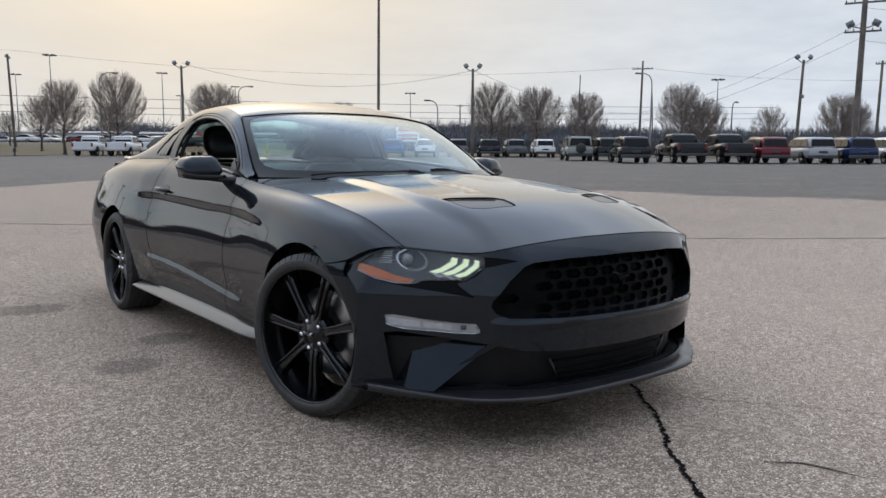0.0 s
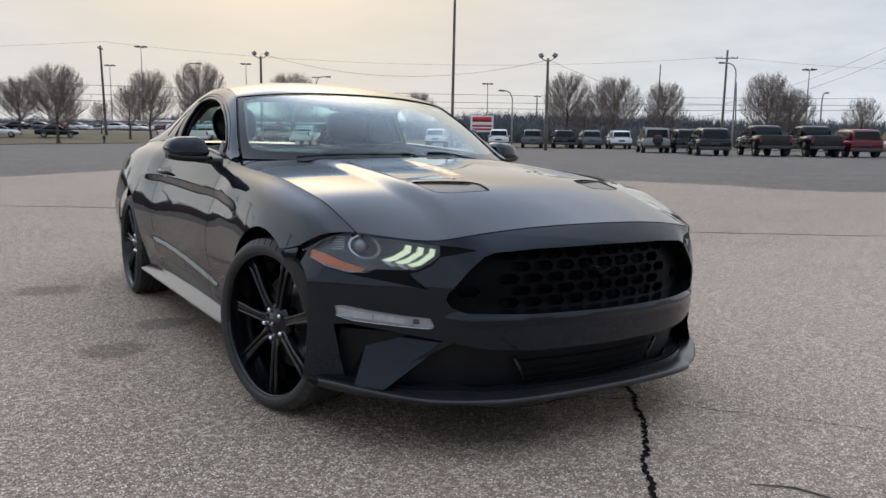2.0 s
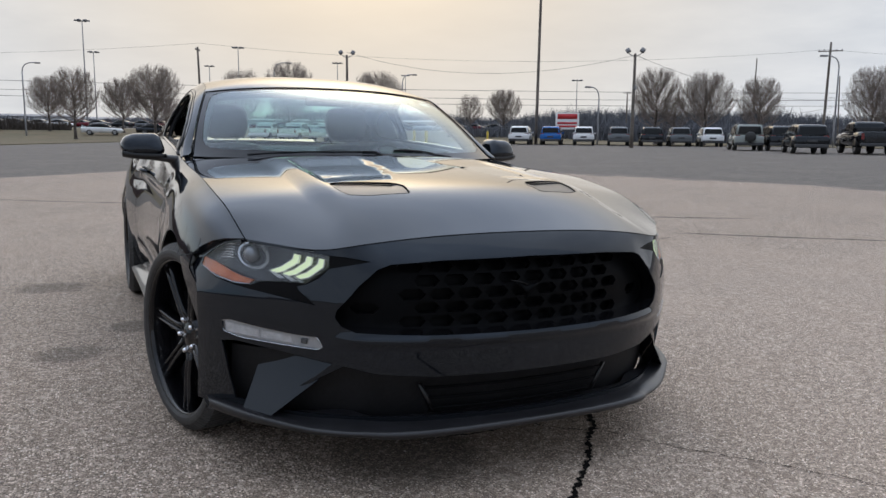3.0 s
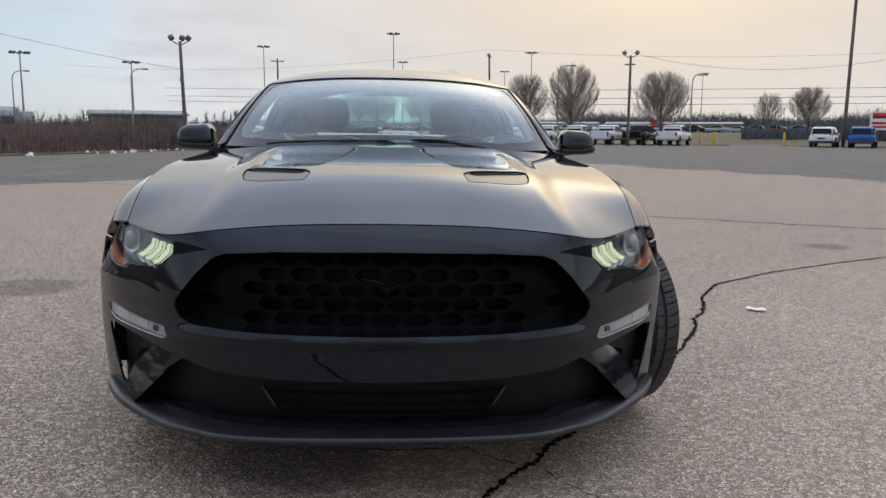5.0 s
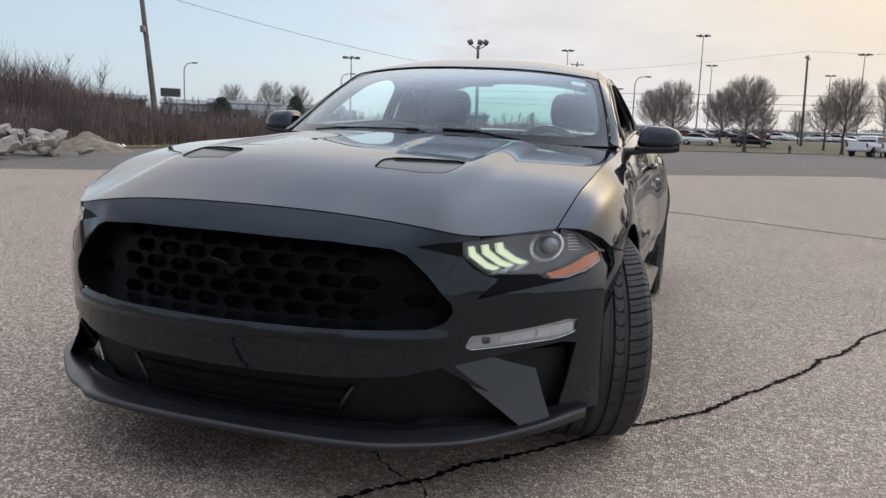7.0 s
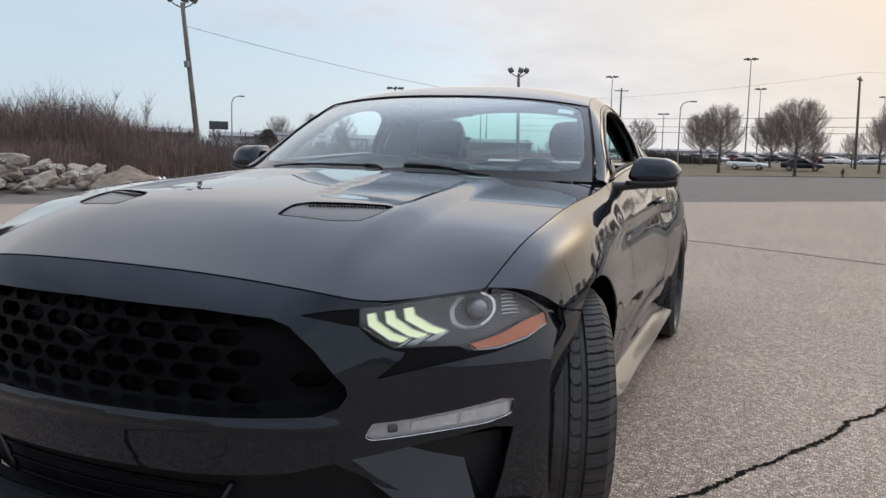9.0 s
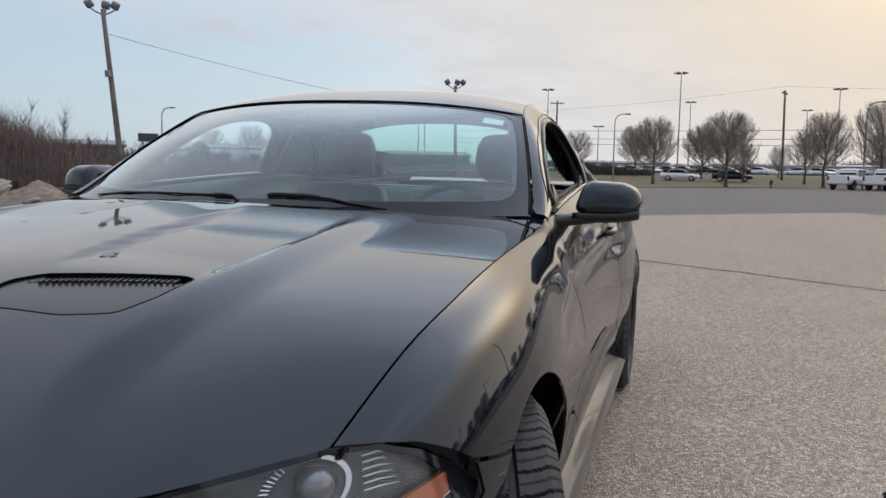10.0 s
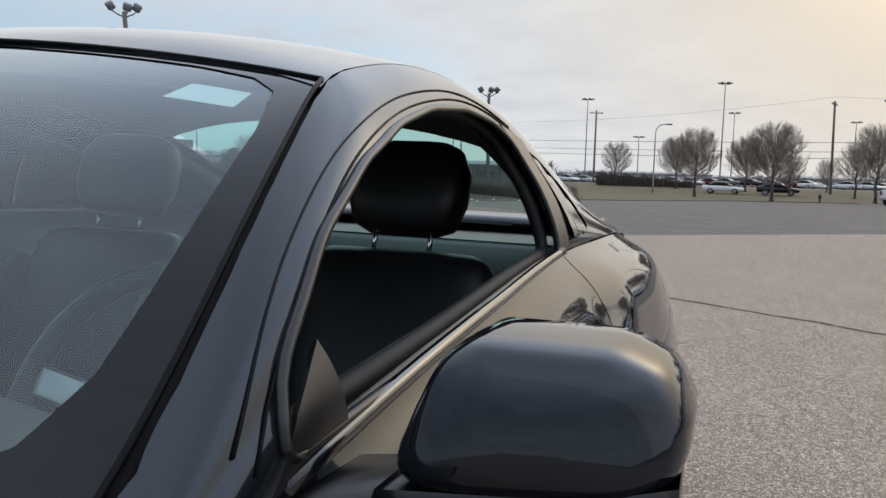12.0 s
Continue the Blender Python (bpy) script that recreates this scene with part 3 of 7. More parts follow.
# lower intake behind the bumper bar
intake = skin("lower_intake", front(0.07), mirrored([(0, 0.36), (0.5, 0.385), (0.62, 0.40), (0.80, 0.40), (0.80, 0.19), (0, 0.19)]), [], MATT_BLACK, car, 0.05, 0.004, "matt black lower intake")
for k, z in enumerate((0.305, 0.272, 0.239)):
    bm = bmesh.new()
    n = 17
    pts = [(x, float(front_y(x, 0.30)) + 0.045 + 0.006 * k, z) for x in np.linspace(-0.31 + 0.015 * k, 0.31 - 0.015 * k, n)]
    tube(bm, pts, 0.0055, 6)
    part("bar", bm, GRILLE_BLACK, intake)
for sx in (-1, 1):
    bm = bmesh.new()
    tube(bm, [(sx * 0.325, float(front_y(0.32, 0.3)) + 0.045, 0.318), (sx * 0.298, float(front_y(0.3, 0.3)) + 0.05, 0.265), (sx * 0.283, float(front_y(0.29, 0.3)) + 0.055, 0.232)], 0.007, 6)
    part("bar_end", bm, SATIN_BLACK, intake)


def corner(m):
    sx = -1 if m else 1
    skin("air_curtain", front(0.145), [(0.57, 0.44), (0.85, 0.46), (0.85, 0.21), (0.60, 0.21)], [], SEAM_BLACK, car, 0.05, 0.004, "dark air curtain inlet", m)
    # facet between the intake and the inlet
    bm = bmesh.new()
    fin = [(0.545, -0.757, 0.394), (0.702, -0.510, 0.424), (0.784, -0.542, 0.222), (0.722, -0.6337, 0.218)]
    va = [bm.verts.new((sx * x, y, z)) for x, y, z in fin]
    vb = [bm.verts.new((sx * x * 0.975, y + 0.09, z)) for x, y, z in fin]
    bm.faces.new(va)
    for i in range(4):
        bm.faces.new((va[i], vb[i], vb[(i + 1) % 4], va[(i + 1) % 4]))
    part("bumper_facet", fix(bm), BLACK_PAINT, car, "glossy angular bumper facet", flat=True)
    # fog and turn lamp strip
    lamp = skin("fog_lamp", front(0.012), fog_poly, [], FOG_WHITE, car, 0.015, 0.02, "clear fog lamp strip", m)
    # two clear bars and a bright rim
    for x0, x1 in ((0.664, 0.738), (0.742, 0.822)):
        low, high = lambda x: 0.4385 + 0.07 * (x - 0.664), lambda x: 0.459 + 0.115 * (x - 0.664)
        skin("reflector", front(0.0085), [(x0, low(x0)), (x1, low(x1)), (x1, high(x1)), (x0 + 0.003, high(x0))], [], LAMP_PALE, lamp, 0.02, 0.003, "", m)
    bm = bmesh.new()
    ring = resample(rounded(fog_poly, 0.008, 2), 0.012)
    ring = [(sx * x, float(front_y(x, z)) + 0.003, z) for x, z in ring]
    tube(bm, ring + ring[:1], 0.0017, 5, caps=False)
    part("lamp_rim", bm, LAMP_SILVER, lamp)
    bm = bmesh.new()
    box(bm, (-0.010, -0.004, -0.008), (0.010, 0.004, 0.008), Matrix.Translation((sx * 0.636, float(front_y(0.636, 0.449)) + 0.009, 0.449)) @ Matrix.Rotation(sx * 0.7, 4, "Z"), 0.003)
    part("dark_insert", bm, LAMP_INSIDE, lamp)
    skin("lamp_cover", front(0.002), fog_poly, [], LAMP_GLASS, lamp, 0.02, 0.0, "", m)


both(corner)


def headlight(m):
    sx = -1 if m else 1
    at = lambda x, z, o: (sx * x, float(front_y(x, z)) + o, z)
    lamp = skin("headlight", front(0.050), lens_poly, [], LAMP_INSIDE, car, 0.02, 0.004, "swept headlight with three lit bars and an amber corner", m)
    bm = bmesh.new()
    ring = resample(lens_poly, 0.015)
    va = [bm.verts.new(at(x, z, 0.001)) for x, z in ring]
    vb = [bm.verts.new(at(x, z, 0.052)) for x, z in ring]
    for i in range(len(va)):
        bm.faces.new((va[i], vb[i], vb[(i + 1) % len(va)], va[(i + 1) % len(va)]))
    part("housing_wall", fix(bm), GLOSS_BLACK, lamp)
    # three slanted light bars, each bent like a chevron, with clear tails
    arm = [(0.581, 0.683), (0.595, 0.6855), (0.599, 0.671), (0.626, 0.645), (0.653, 0.632), (0.640, 0.624), (0.621, 0.631), (0.586, 0.661)]
    for k in range(3):
        p = [(x + 0.0285 * k, z + 0.0055 * k - 0.0015 * k * (x < 0.61)) for x, z in arm]
        bar = skin("light_bar", front(0.016), p, [], CHEVRON, lamp, 0.02, 0.008, "glowing pale yellow-green light bar", m)
        for a, b in (((0, 6), (0, 7)), ((1, 5), (1, 4))):
            line = [p[i] for i in ((0, 7, 6, 5) if a[0] == 0 else (1, 2, 3, 4))]
            bm = bmesh.new()
            tube(bm, [at(x, z, 0.012) for x, z in line], 0.0014, 5)
            part("bar_edge", bm, CHEVRON_RIM, bar)
        tip = p[4]
        for j in range(3 if k else 1):
            tail = [(tip[0] + 0.002 - 0.006 * j, tip[1] - 0.002 - 0.001 * j), (tip[0] - 0.022 - 0.005 * j, tip[1] - 0.021 + 0.001 * j)]
            bm = bmesh.new()
            tube(bm, [at(x, z, 0.014) for x, z in tail], 0.0013, 5)
            part("tail_line", bm, CHEVRON_RIM, bar)
    # projector with its ring
    c = (0.745, 0.6795)
    bm = bmesh.new()
    bmesh.ops.create_uvsphere(bm, u_segments=24, v_segments=14, radius=0.026, matrix=Matrix.Translation(at(*c, 0.042)))
    part("projector", bm, LAMP_CLEAR, lamp, "clear glass projector")
    for r0, r1, o, a0, a1 in ((0.0262, 0.0285, 0.020, 0, 360), (0.034, 0.0385, 0.016, -60, 75)):
        an = np.radians(np.linspace(a0, a1, 30))
        loop = [(c[0] + r1 * 0.95 * math.cos(q), c[1] + r1 * math.sin(q)) for q in an[: (-1 if a1 == 360 else None)]]
        inner_loop = [(c[0] + r0 * 0.95 * math.cos(q), c[1] + r0 * math.sin(q)) for q in an[: (-1 if a1 == 360 else None)]]
        if a1 == 360:
            skin("projector_ring", front(o), loop, [inner_loop], LAMP_INSIDE, lamp, 0.01, 0.004, "", m)
        else:
            skin("ring_arc", front(o), loop + inner_loop[::-1], [], LAMP_SILVER, lamp, 0.01, 0.004, "", m)
    for k in range(26):
        q = math.radians(130 + 165 * k / 25)
        bm = bmesh.new()
        tube(bm, [at(c[0] + r * 0.95 * math.cos(q), c[1] + r * math.sin(q), 0.018) for r in (0.032, 0.0395)], 0.0009, 4)
        part("tick", bm, CHEVRON_RIM, lamp, flat=True)
    for k in range(6):
        x, z = 0.786 + 0.0015 * k, 0.706 - 0.0078 * k
        bm = bmesh.new()
        tube(bm, [at(x, z, 0.016), at(x + 0.012, z + 0.0005, 0.016), at(x + 0.016 + 0.0022 * k, z - 0.002, 0.016)], 0.0012, 5)
        part("fin", bm, CHEVRON_RIM, lamp)
    skin("amber_reflector", front(0.008), [(0.752, 0.612), (0.776, 0.618), (0.806, 0.630), (0.833, 0.648), (0.8655, 0.661), (0.8665, 0.634), (0.850, 0.619), (0.825, 0.609), (0.800, 0.602), (0.765, 0.600)], [], AMBER, lamp, 0.012, 0.01, "amber side reflector", m)
    bm = bmesh.new()
    tube(bm, [at(x, z, 0.006) for x, z in ((0.752, 0.598), (0.80, 0.599), (0.843, 0.612), (0.868, 0.634), (0.8675, 0.662), (0.845, 0.691), (0.82, 0.7125))], 0.0011, 5)
    part("lens_edge", bm, LAMP_SILVER, lamp)
    skin("lens", front(0.003), lens_poly[2:10] + [(0.842, 0.6085), (0.80, 0.5955), (0.752, 0.599), (0.735, 0.611), (0.70, 0.613), (0.630, 0.616), (0.596, 0.644), (0.573, 0.663), (0.571, 0.697)], [], LAMP_GLASS, lamp, 0.02, 0.0, "", m)
    skin("lamp_brow", front(0.0045), [(0.470, 0.681), (0.535, 0.692), (0.572, 0.697), (0.574, 0.663), (0.596, 0.645), (0.630, 0.617), (0.70, 0.614), (0.735, 0.612), (0.752, 0.600), (0.80, 0.5965), (0.842, 0.6095), (0.842, 0.607), (0.80, 0.593), (0.75, 0.584), (0.69, 0.573), (0.615, 0.558), (0.649, 0.594), (0.653, 0.606), (0.632, 0.612), (0.60, 0.632), (0.575, 0.660)], [], SEAM_BLACK, lamp, 0.012, 0.004, "", m)


both(headlight)

# front splitter lip
lip_plan = spline((0, -0.915), (0.3, -0.902), (0.46, -0.868), (0.6, -0.790), (0.72, -0.680), (0.80, -0.585), (0.86, -0.47), (0.90, -0.375))
bm = bmesh.new()
rows = []
for x in np.r_[np.linspace(-0.868, -0.47, 16), np.linspace(-0.45, 0.45, 19), np.linspace(0.47, 0.868, 16)]:
    a = abs(x)
    kink = 0.020 * smooth(0.44, 0.50, a)
    y0 = float(lip_plan(a)) + float(kink)
    up = 0.022 * float(smooth(0.60, 0.85, a))
    rise = 0.016 * float(smooth(0.44, 0.52, a) * (1 - smooth(0.52, 0.66, a)))
    thin = 0.014 * float(smooth(0.44, 0.50, a))
    prof = [(0.13, 0.206 + rise), (0.05, 0.204 + up * 0.6), (0.010, 0.200 + up - thin * 0.4), (0.0, 0.195 + up - thin * 0.4), (0.002, 0.184 + up * 0.6), (0.012, 0.176 + up * 0.5), (0.16, 0.178)]
    rows.append([bm.verts.new((x, y0 + dy, z + 0.008)) for dy, z in prof])
for a, b in zip(rows, rows[1:]):
    for i in range(len(a) - 1):
        bm.faces.new((a[i], a[i + 1], b[i + 1], b[i]))
part("splitter", fix(bm), LIP_GREY, car, "charcoal plastic front splitter lip")

# fenders, doors, quarters


def arc(cy, r, a0, a1, n=26):
    return [(cy + r * math.cos(a), HUB + r * math.sin(a)) for a in np.linspace(radians(a0), radians(a1), n)]


ARCH = 0.372
door_front = [(0.822, 0.926), (0.835, 0.80), (0.858, 0.60), (0.872, 0.40), (0.876, 0.262)]
door_back = [(1.86, 0.262), (1.95, 0.34), (2.02, 0.50), (2.055, 0.70), (2.04, 0.90), (2.00, 1.022)]


def flank(m):
    top = [(y, float(edge_z(y))) for y in np.linspace(0.815, -0.505, 30)]
    nose = [(-0.46, 0.7235), (-0.42, 0.715), (-0.375, 0.696), (-0.324, 0.668), (-0.26, 0.653), (-0.206, 0.645)]
    fender = on_side(top + nose + arc(0, ARCH, 122, -9) + [(0.42, 0.262), (0.868, 0.262)] + [(y - 0.007, z) for y, z in door_front[::-1]])
    wrap = [(float(front_y(0.889, z)) - 0.002, z) for z in np.linspace(0.24, 0.62, 12)]
    skin("bumper_end", side(0.002), on_side([(-0.322, 0.661), (-0.26, 0.648), (-0.21, 0.640)] + arc(0, ARCH, 124, 194, 16) + wrap), [], BLACK_PAINT, car, 0.02, 0.005, "bumper wrapping round to the wheel arch", m)
    skin("front_fender", side(), fender, [], BLACK_PAINT, car, 0.015, 0.005, "glossy black front fender", m)
    belt = [(y, float(edge_z(y))) for y in np.linspace(1.99, 0.835, 20)]
    door = skin("door", side(), on_side(door_front + door_back + belt), [], BLACK_PAINT, car, 0.015, 0.006, "glossy black coupe door", m)
    sx = -1 if m else 1
    # handle in its cup
    hx = lambda y, z, o: (sx * float(side(o)(np.array([y]), side_s(y, z))[0][0]), y, z)
    bm = bmesh.new()
    tube(bm, [hx(1.775, 0.838, 0.004), hx(1.80, 0.842, 0.026), hx(1.85, 0.845, 0.034), hx(1.90, 0.848, 0.034), hx(1.945, 0.851, 0.026), hx(1.965, 0.852, 0.004)], [0.008, 0.012, 0.014, 0.014, 0.012, 0.008], 8)
    part("door_handle", bm, BLACK_PAINT, door)
    bm = bmesh.new()
    va = [bm.verts.new(hx(1.87 + 0.085 * math.cos(a), 0.845 + 0.030 * math.sin(a), 0.0015)) for a in np.linspace(0, 2 * math.pi, 20, endpoint=False)]
    bm.faces.new(va)
    part("handle_cup", fix(bm), SATIN_BLACK, door)
    rear_top = [(y, float(edge_z(y))) for y in np.linspace(3.70, 2.01, 34)]
    quarter = on_side([(y + 0.007, z) for y, z in door_back[::-1]] + [(1.875, 0.262), (2.34, 0.262)] + arc(BASE, 0.380, 190, -10) + [(3.12, 0.262), (3.55, 0.29), (3.70, 0.45)] + rear_top)
    skin("quarter_panel", side(), quarter, [], BLACK_PAINT, car, 0.018, 0.005, "glossy black rear quarter panel", m)
    # sill skirt
    bm = bmesh.new()
    rows = []
    for y in np.linspace(0.40, 2.33, 30):
        x = 0.902 + 0.012 * (y - 0.4) / 1.93
        o = 0.030 * float(smooth(0.40, 0.6, y))
        rows.append([bm.verts.new((sx * a, y, z)) for a, z in ((x - 0.046, 0.262), (x - 0.040, 0.246), (x - 0.006 + o, 0.226), (x - 0.006 + o, 0.216), (x - 0.05, 0.200), (x - 0.14, 0.196))])
    for a, b in zip(rows, rows[1:]):
        for i in range(5):
            bm.faces.new((a[i], a[i + 1], b[i + 1], b[i]))
    part("side_skirt", fix(bm), SKIRT, car, "black side skirt")
    # the fender's nose, closing down to the lamp
    bm = bmesh.new()
    low = [(x, float(front_y(x, float(brow_z(x)))) + 0.002, float(brow_z(x)) + 0.001) for x in np.linspace(0.768, 0.872, 9)]
    ys = resample([(-0.503, float(edge_z(-0.503))), *nose[:4]], 0.012, closed=False)
    pick = ys[np.linspace(0, len(ys) - 1, 9).round().astype(int)]
    high = [tuple(float(q[0]) for q in side(-0.001)(np.array([y]), side_s(y, z))) for y, z in pick]
    va, vb = [bm.verts.new((sx * x, y, z)) for x, y, z in low], [bm.verts.new((sx * x, y, z)) for x, y, z in high]
    for i in range(8):
        bm.faces.new((va[i], va[i + 1], vb[i + 1], vb[i]))
    part("fender_nose", fix(bm), BLACK_PAINT, car)
    # wheel housings
    for cy in (0.0, BASE):
        bm = bmesh.new()
        lathe(bm, [(sx * 0.55, 0.0), (sx * 0.55, 0.372), (sx * 0.86, 0.380)], "x", 36)
        bmesh.ops.translate(bm, verts=bm.verts[:], vec=(0, cy, HUB))
        bmesh.ops.delete(bm, geom=[v for v in bm.verts if v.co.z < 0.21], context="VERTS")
        part("wheel_liner", fix(bm), MATT_BLACK, car)
    # cap between fender crown and hood, and the gap below it
    bm = bmesh.new()
    rows = []
    for y in np.linspace(-0.50, 0.66, 26):
        x, z = float(edge_x(y)), float(edge_z(y))
        rows.append([bm.verts.new((sx * (x + a), y, z + b)) for a, b in ((-0.012, -0.006), (-0.010, -0.02), (0.006, -0.02), (0.008, -0.008))])
    for a, b in zip(rows, rows[1:]):
        for i in range(3):
            bm.faces.new((a[i], a[i + 1], b[i + 1], b[i]))
    part("hood_gutter", fix(bm), SEAM_BLACK, car)


both(flank)

# ---- upper body ----
rail_x = spline((0.70, 0.762), (0.80, 0.748), (1.0, 0.702), (1.2, 0.645), (1.28, 0.622), (1.40, 0.598), (1.55, 0.582), (1.9, 0.572), (2.2, 0.566), (2.5, 0.57), (2.9, 0.60), (3.3, 0.66))
rail_z = spline((0.70, 0.905), (0.80, 0.950), (1.0, 1.082), (1.2, 1.208), (1.28, 1.250), (1.4, 1.284), (1.55, 1.312), (1.8, 1.328), (2.1, 1.310), (2.4, 1.248), (2.8, 1.125), (3.3, 1.020))
roof_c = spline((1.18, 1.288), (1.4, 1.345), (1.65, 1.376), (1.9, 1.380), (2.15, 1.360), (2.4, 1.306), (2.8, 1.168), (3.25, 1.045))


def glasshouse(off=0.0):
    """The side above the belt: y along, w from belt (0) to roof rail (1)."""

    def fn(y, w):
        bx, bz, rx, rz = edge_x(y), edge_z(y), rail_x(y), rail_z(y)
        bow = np.sin(np.clip(w, 0, 1) * math.pi) * 0.022
        # the pillar is rounded and rolls over towards the screen and roof
        bow = bow + 0.015 * smooth(0.52, 0.88, w) * (1 - np.clip((w - 0.86) / 0.14, 0, 1) ** 2)
        return bx + (rx - bx) * w**1.15 + bow + off, y, bz + (rz - bz) * w

    return fn


def on_glass(poly, step=0.02):
    p = resample(poly, step)
    return [(y, (z - float(edge_z(y))) / (float(rail_z(y)) - float(edge_z(y)))) for y, z in p]


def roof(x_over, y):
    x = x_over * rail_x(y)
    z = roof_c(y) + (rail_z(y) - roof_c(y)) * np.abs(x_over) ** 2.6
    return x, y, z


def header_y(u):
    return 1.195 + 0.088 * np.abs(u) ** 2.2


def windscreen(off=0.0):
    """u across, v from cowl to roof; its sides run along the roof rails."""

    def fn(u, v):
        a = np.abs(u)
        ye = 0.785 + (1.283 - 0.785) * v
        yc = 0.46 + (1.195 - 0.46) * v - 0.015 * np.sin(v * math.pi)
        zc = 0.936 + (roof_c(1.195) - 0.006 - 0.936) * v + 0.045 * np.sin(v * math.pi)
        x = u * (rail_x(ye) - 0.004)
        y = yc + (ye - yc) * a**2.2
        z = zc + (rail_z(ye) - 0.002 - zc) * a**2.6 + off
        return x, y, z

    return fn


grid_sheet("windscreen", windscreen(), 65, 41, WINDSCREEN, car, 0.0, "tinted windscreen with dark border", u=(-1, 1), v=(0, 1)).visible_shadow = False
# the black printed border of the screen
frit = mirrored([(0, 0.965), (0.80, 0.965), (0.90, 0.950), (0.945, 0.90), (0.958, 0.75), (0.958, 0.40), (0.955, 0.25), (0.938, 0.165), (0.90, 0.120), (0.82, 0.098), (0.65, 0.082), (0.4, 0.068), (0, 0.060)])
skin("screen_border", windscreen(0.0015), [(-0.998, 0.002), (0.998, 0.002), (0.998, 0.998), (-0.998, 0.998)], [frit], FRIT, car, 0.025, 0.0, "black printed screen border")
bm = bmesh.new()
fnw = windscreen(0.004)
for us, vs in (([-0.999] * 16, np.linspace(0.02, 1, 16)), (np.linspace(-1, 1, 30), [1.0] * 30), ([0.999] * 16, np.linspace(0.02, 1, 16))):
    tube(bm, [tuple(float(q[0]) for q in fnw(np.array([u]), np.array([v]))) for u, v in zip(us, vs)], 0.0028, 5)
part("screen_seal", bm, SEAM_BLACK, car)
# registration sticker inside the upper corner
skin("sticker", windscreen(-0.010), [(0.80, 0.845), (0.90, 0.85), (0.905, 0.925), (0.81, 0.925)], [], STICKER, car, 0.05, 0.0, "pale square sticker inside the windscreen")


def roof_patch(u, v):
    y0, y1 = header_y(u), 2.32 + 0.08 * np.abs(u) ** 2
    y = y0 + (y1 - y0) * v
    return roof(u, y)


grid_sheet("roof", roof_patch, 25, 25, BLACK_PAINT, car, 0.006, "glossy black roof panel", u=(-0.90, 0.90))
back = lambda u, v: roof(u * 0.97, 2.325 + 0.08 * np.abs(u) ** 2 + v * 0.80)
grid_sheet("rear_window", back, 17, 13, REAR_GLASS, car, 0.0, "green tinted sloping rear window", u=(-0.88, 0.88)).visible_shadow = False


def deck(u, v):
    y = 3.13 + 0.06 * u * u + v * (0.60 - 0.02 * u * u)
    x = u * (edge_x(y) - 0.004)
    return x, y, edge_z(y) + 0.012 * (1 - u * u) + 0.02 * smooth(0.7, 1.0, v)


grid_sheet("decklid", deck, 21, 10, BLACK_PAINT, car, 0.006, "glossy black boot lid", u=(-1, 1))
bm = bmesh.new()
rows = []
for u in np.linspace(-1, 1, 21):
    y = 3.70 - 0.05 * u * u
    rows.append([bm.verts.new((u * 0.60, y + dy, 0.985 + dz)) for dy, dz in ((-0.06, 0.0), (0.0, 0.030), (0.05, 0.050), (0.055, 0.042), (0.0, 0.010))])
for a, b in zip(rows, rows[1:]):
    for i in range(5):
        bm.faces.new((a[i], a[(i + 1) % 5], b[(i + 1) % 5], b[i]))
bm.faces.new(rows[0])
bm.faces.new(rows[-1][::-1])
part("spoiler", fix(bm), BLACK_PAINT, car, "black boot lid spoiler")


def tail(u, v):
    a = np.abs(u)
    y = 3.70 + 0.14 * (1 - a**3) - 0.05 * (1 - v)
    x = u * (0.68 + 0.13 * np.sin(v * math.pi * 0.6))
    return x, y, 0.985 - v * 0.71


grid_sheet("rear_bumper", tail, 17, 11, BLACK_PAINT, car, 0.006, "glossy black tail panel", u=(-1, 1))

win_poly = [(0.925, 0.964), (0.962, 1.018), (1.08, 1.100), (1.22, 1.166), (1.36, 1.211), (1.53, 1.248), (1.70, 1.264), (1.84, 1.256), (1.925, 1.226), (1.958, 1.15), (1.965, 1.024), (1.6, 1.004), (1.3, 0.984)]
quarter_poly = [(2.07, 1.222), (2.17, 1.206), (2.27, 1.175), (2.36, 1.132), (2.42, 1.078), (2.38, 1.048), (2.095, 1.040)]


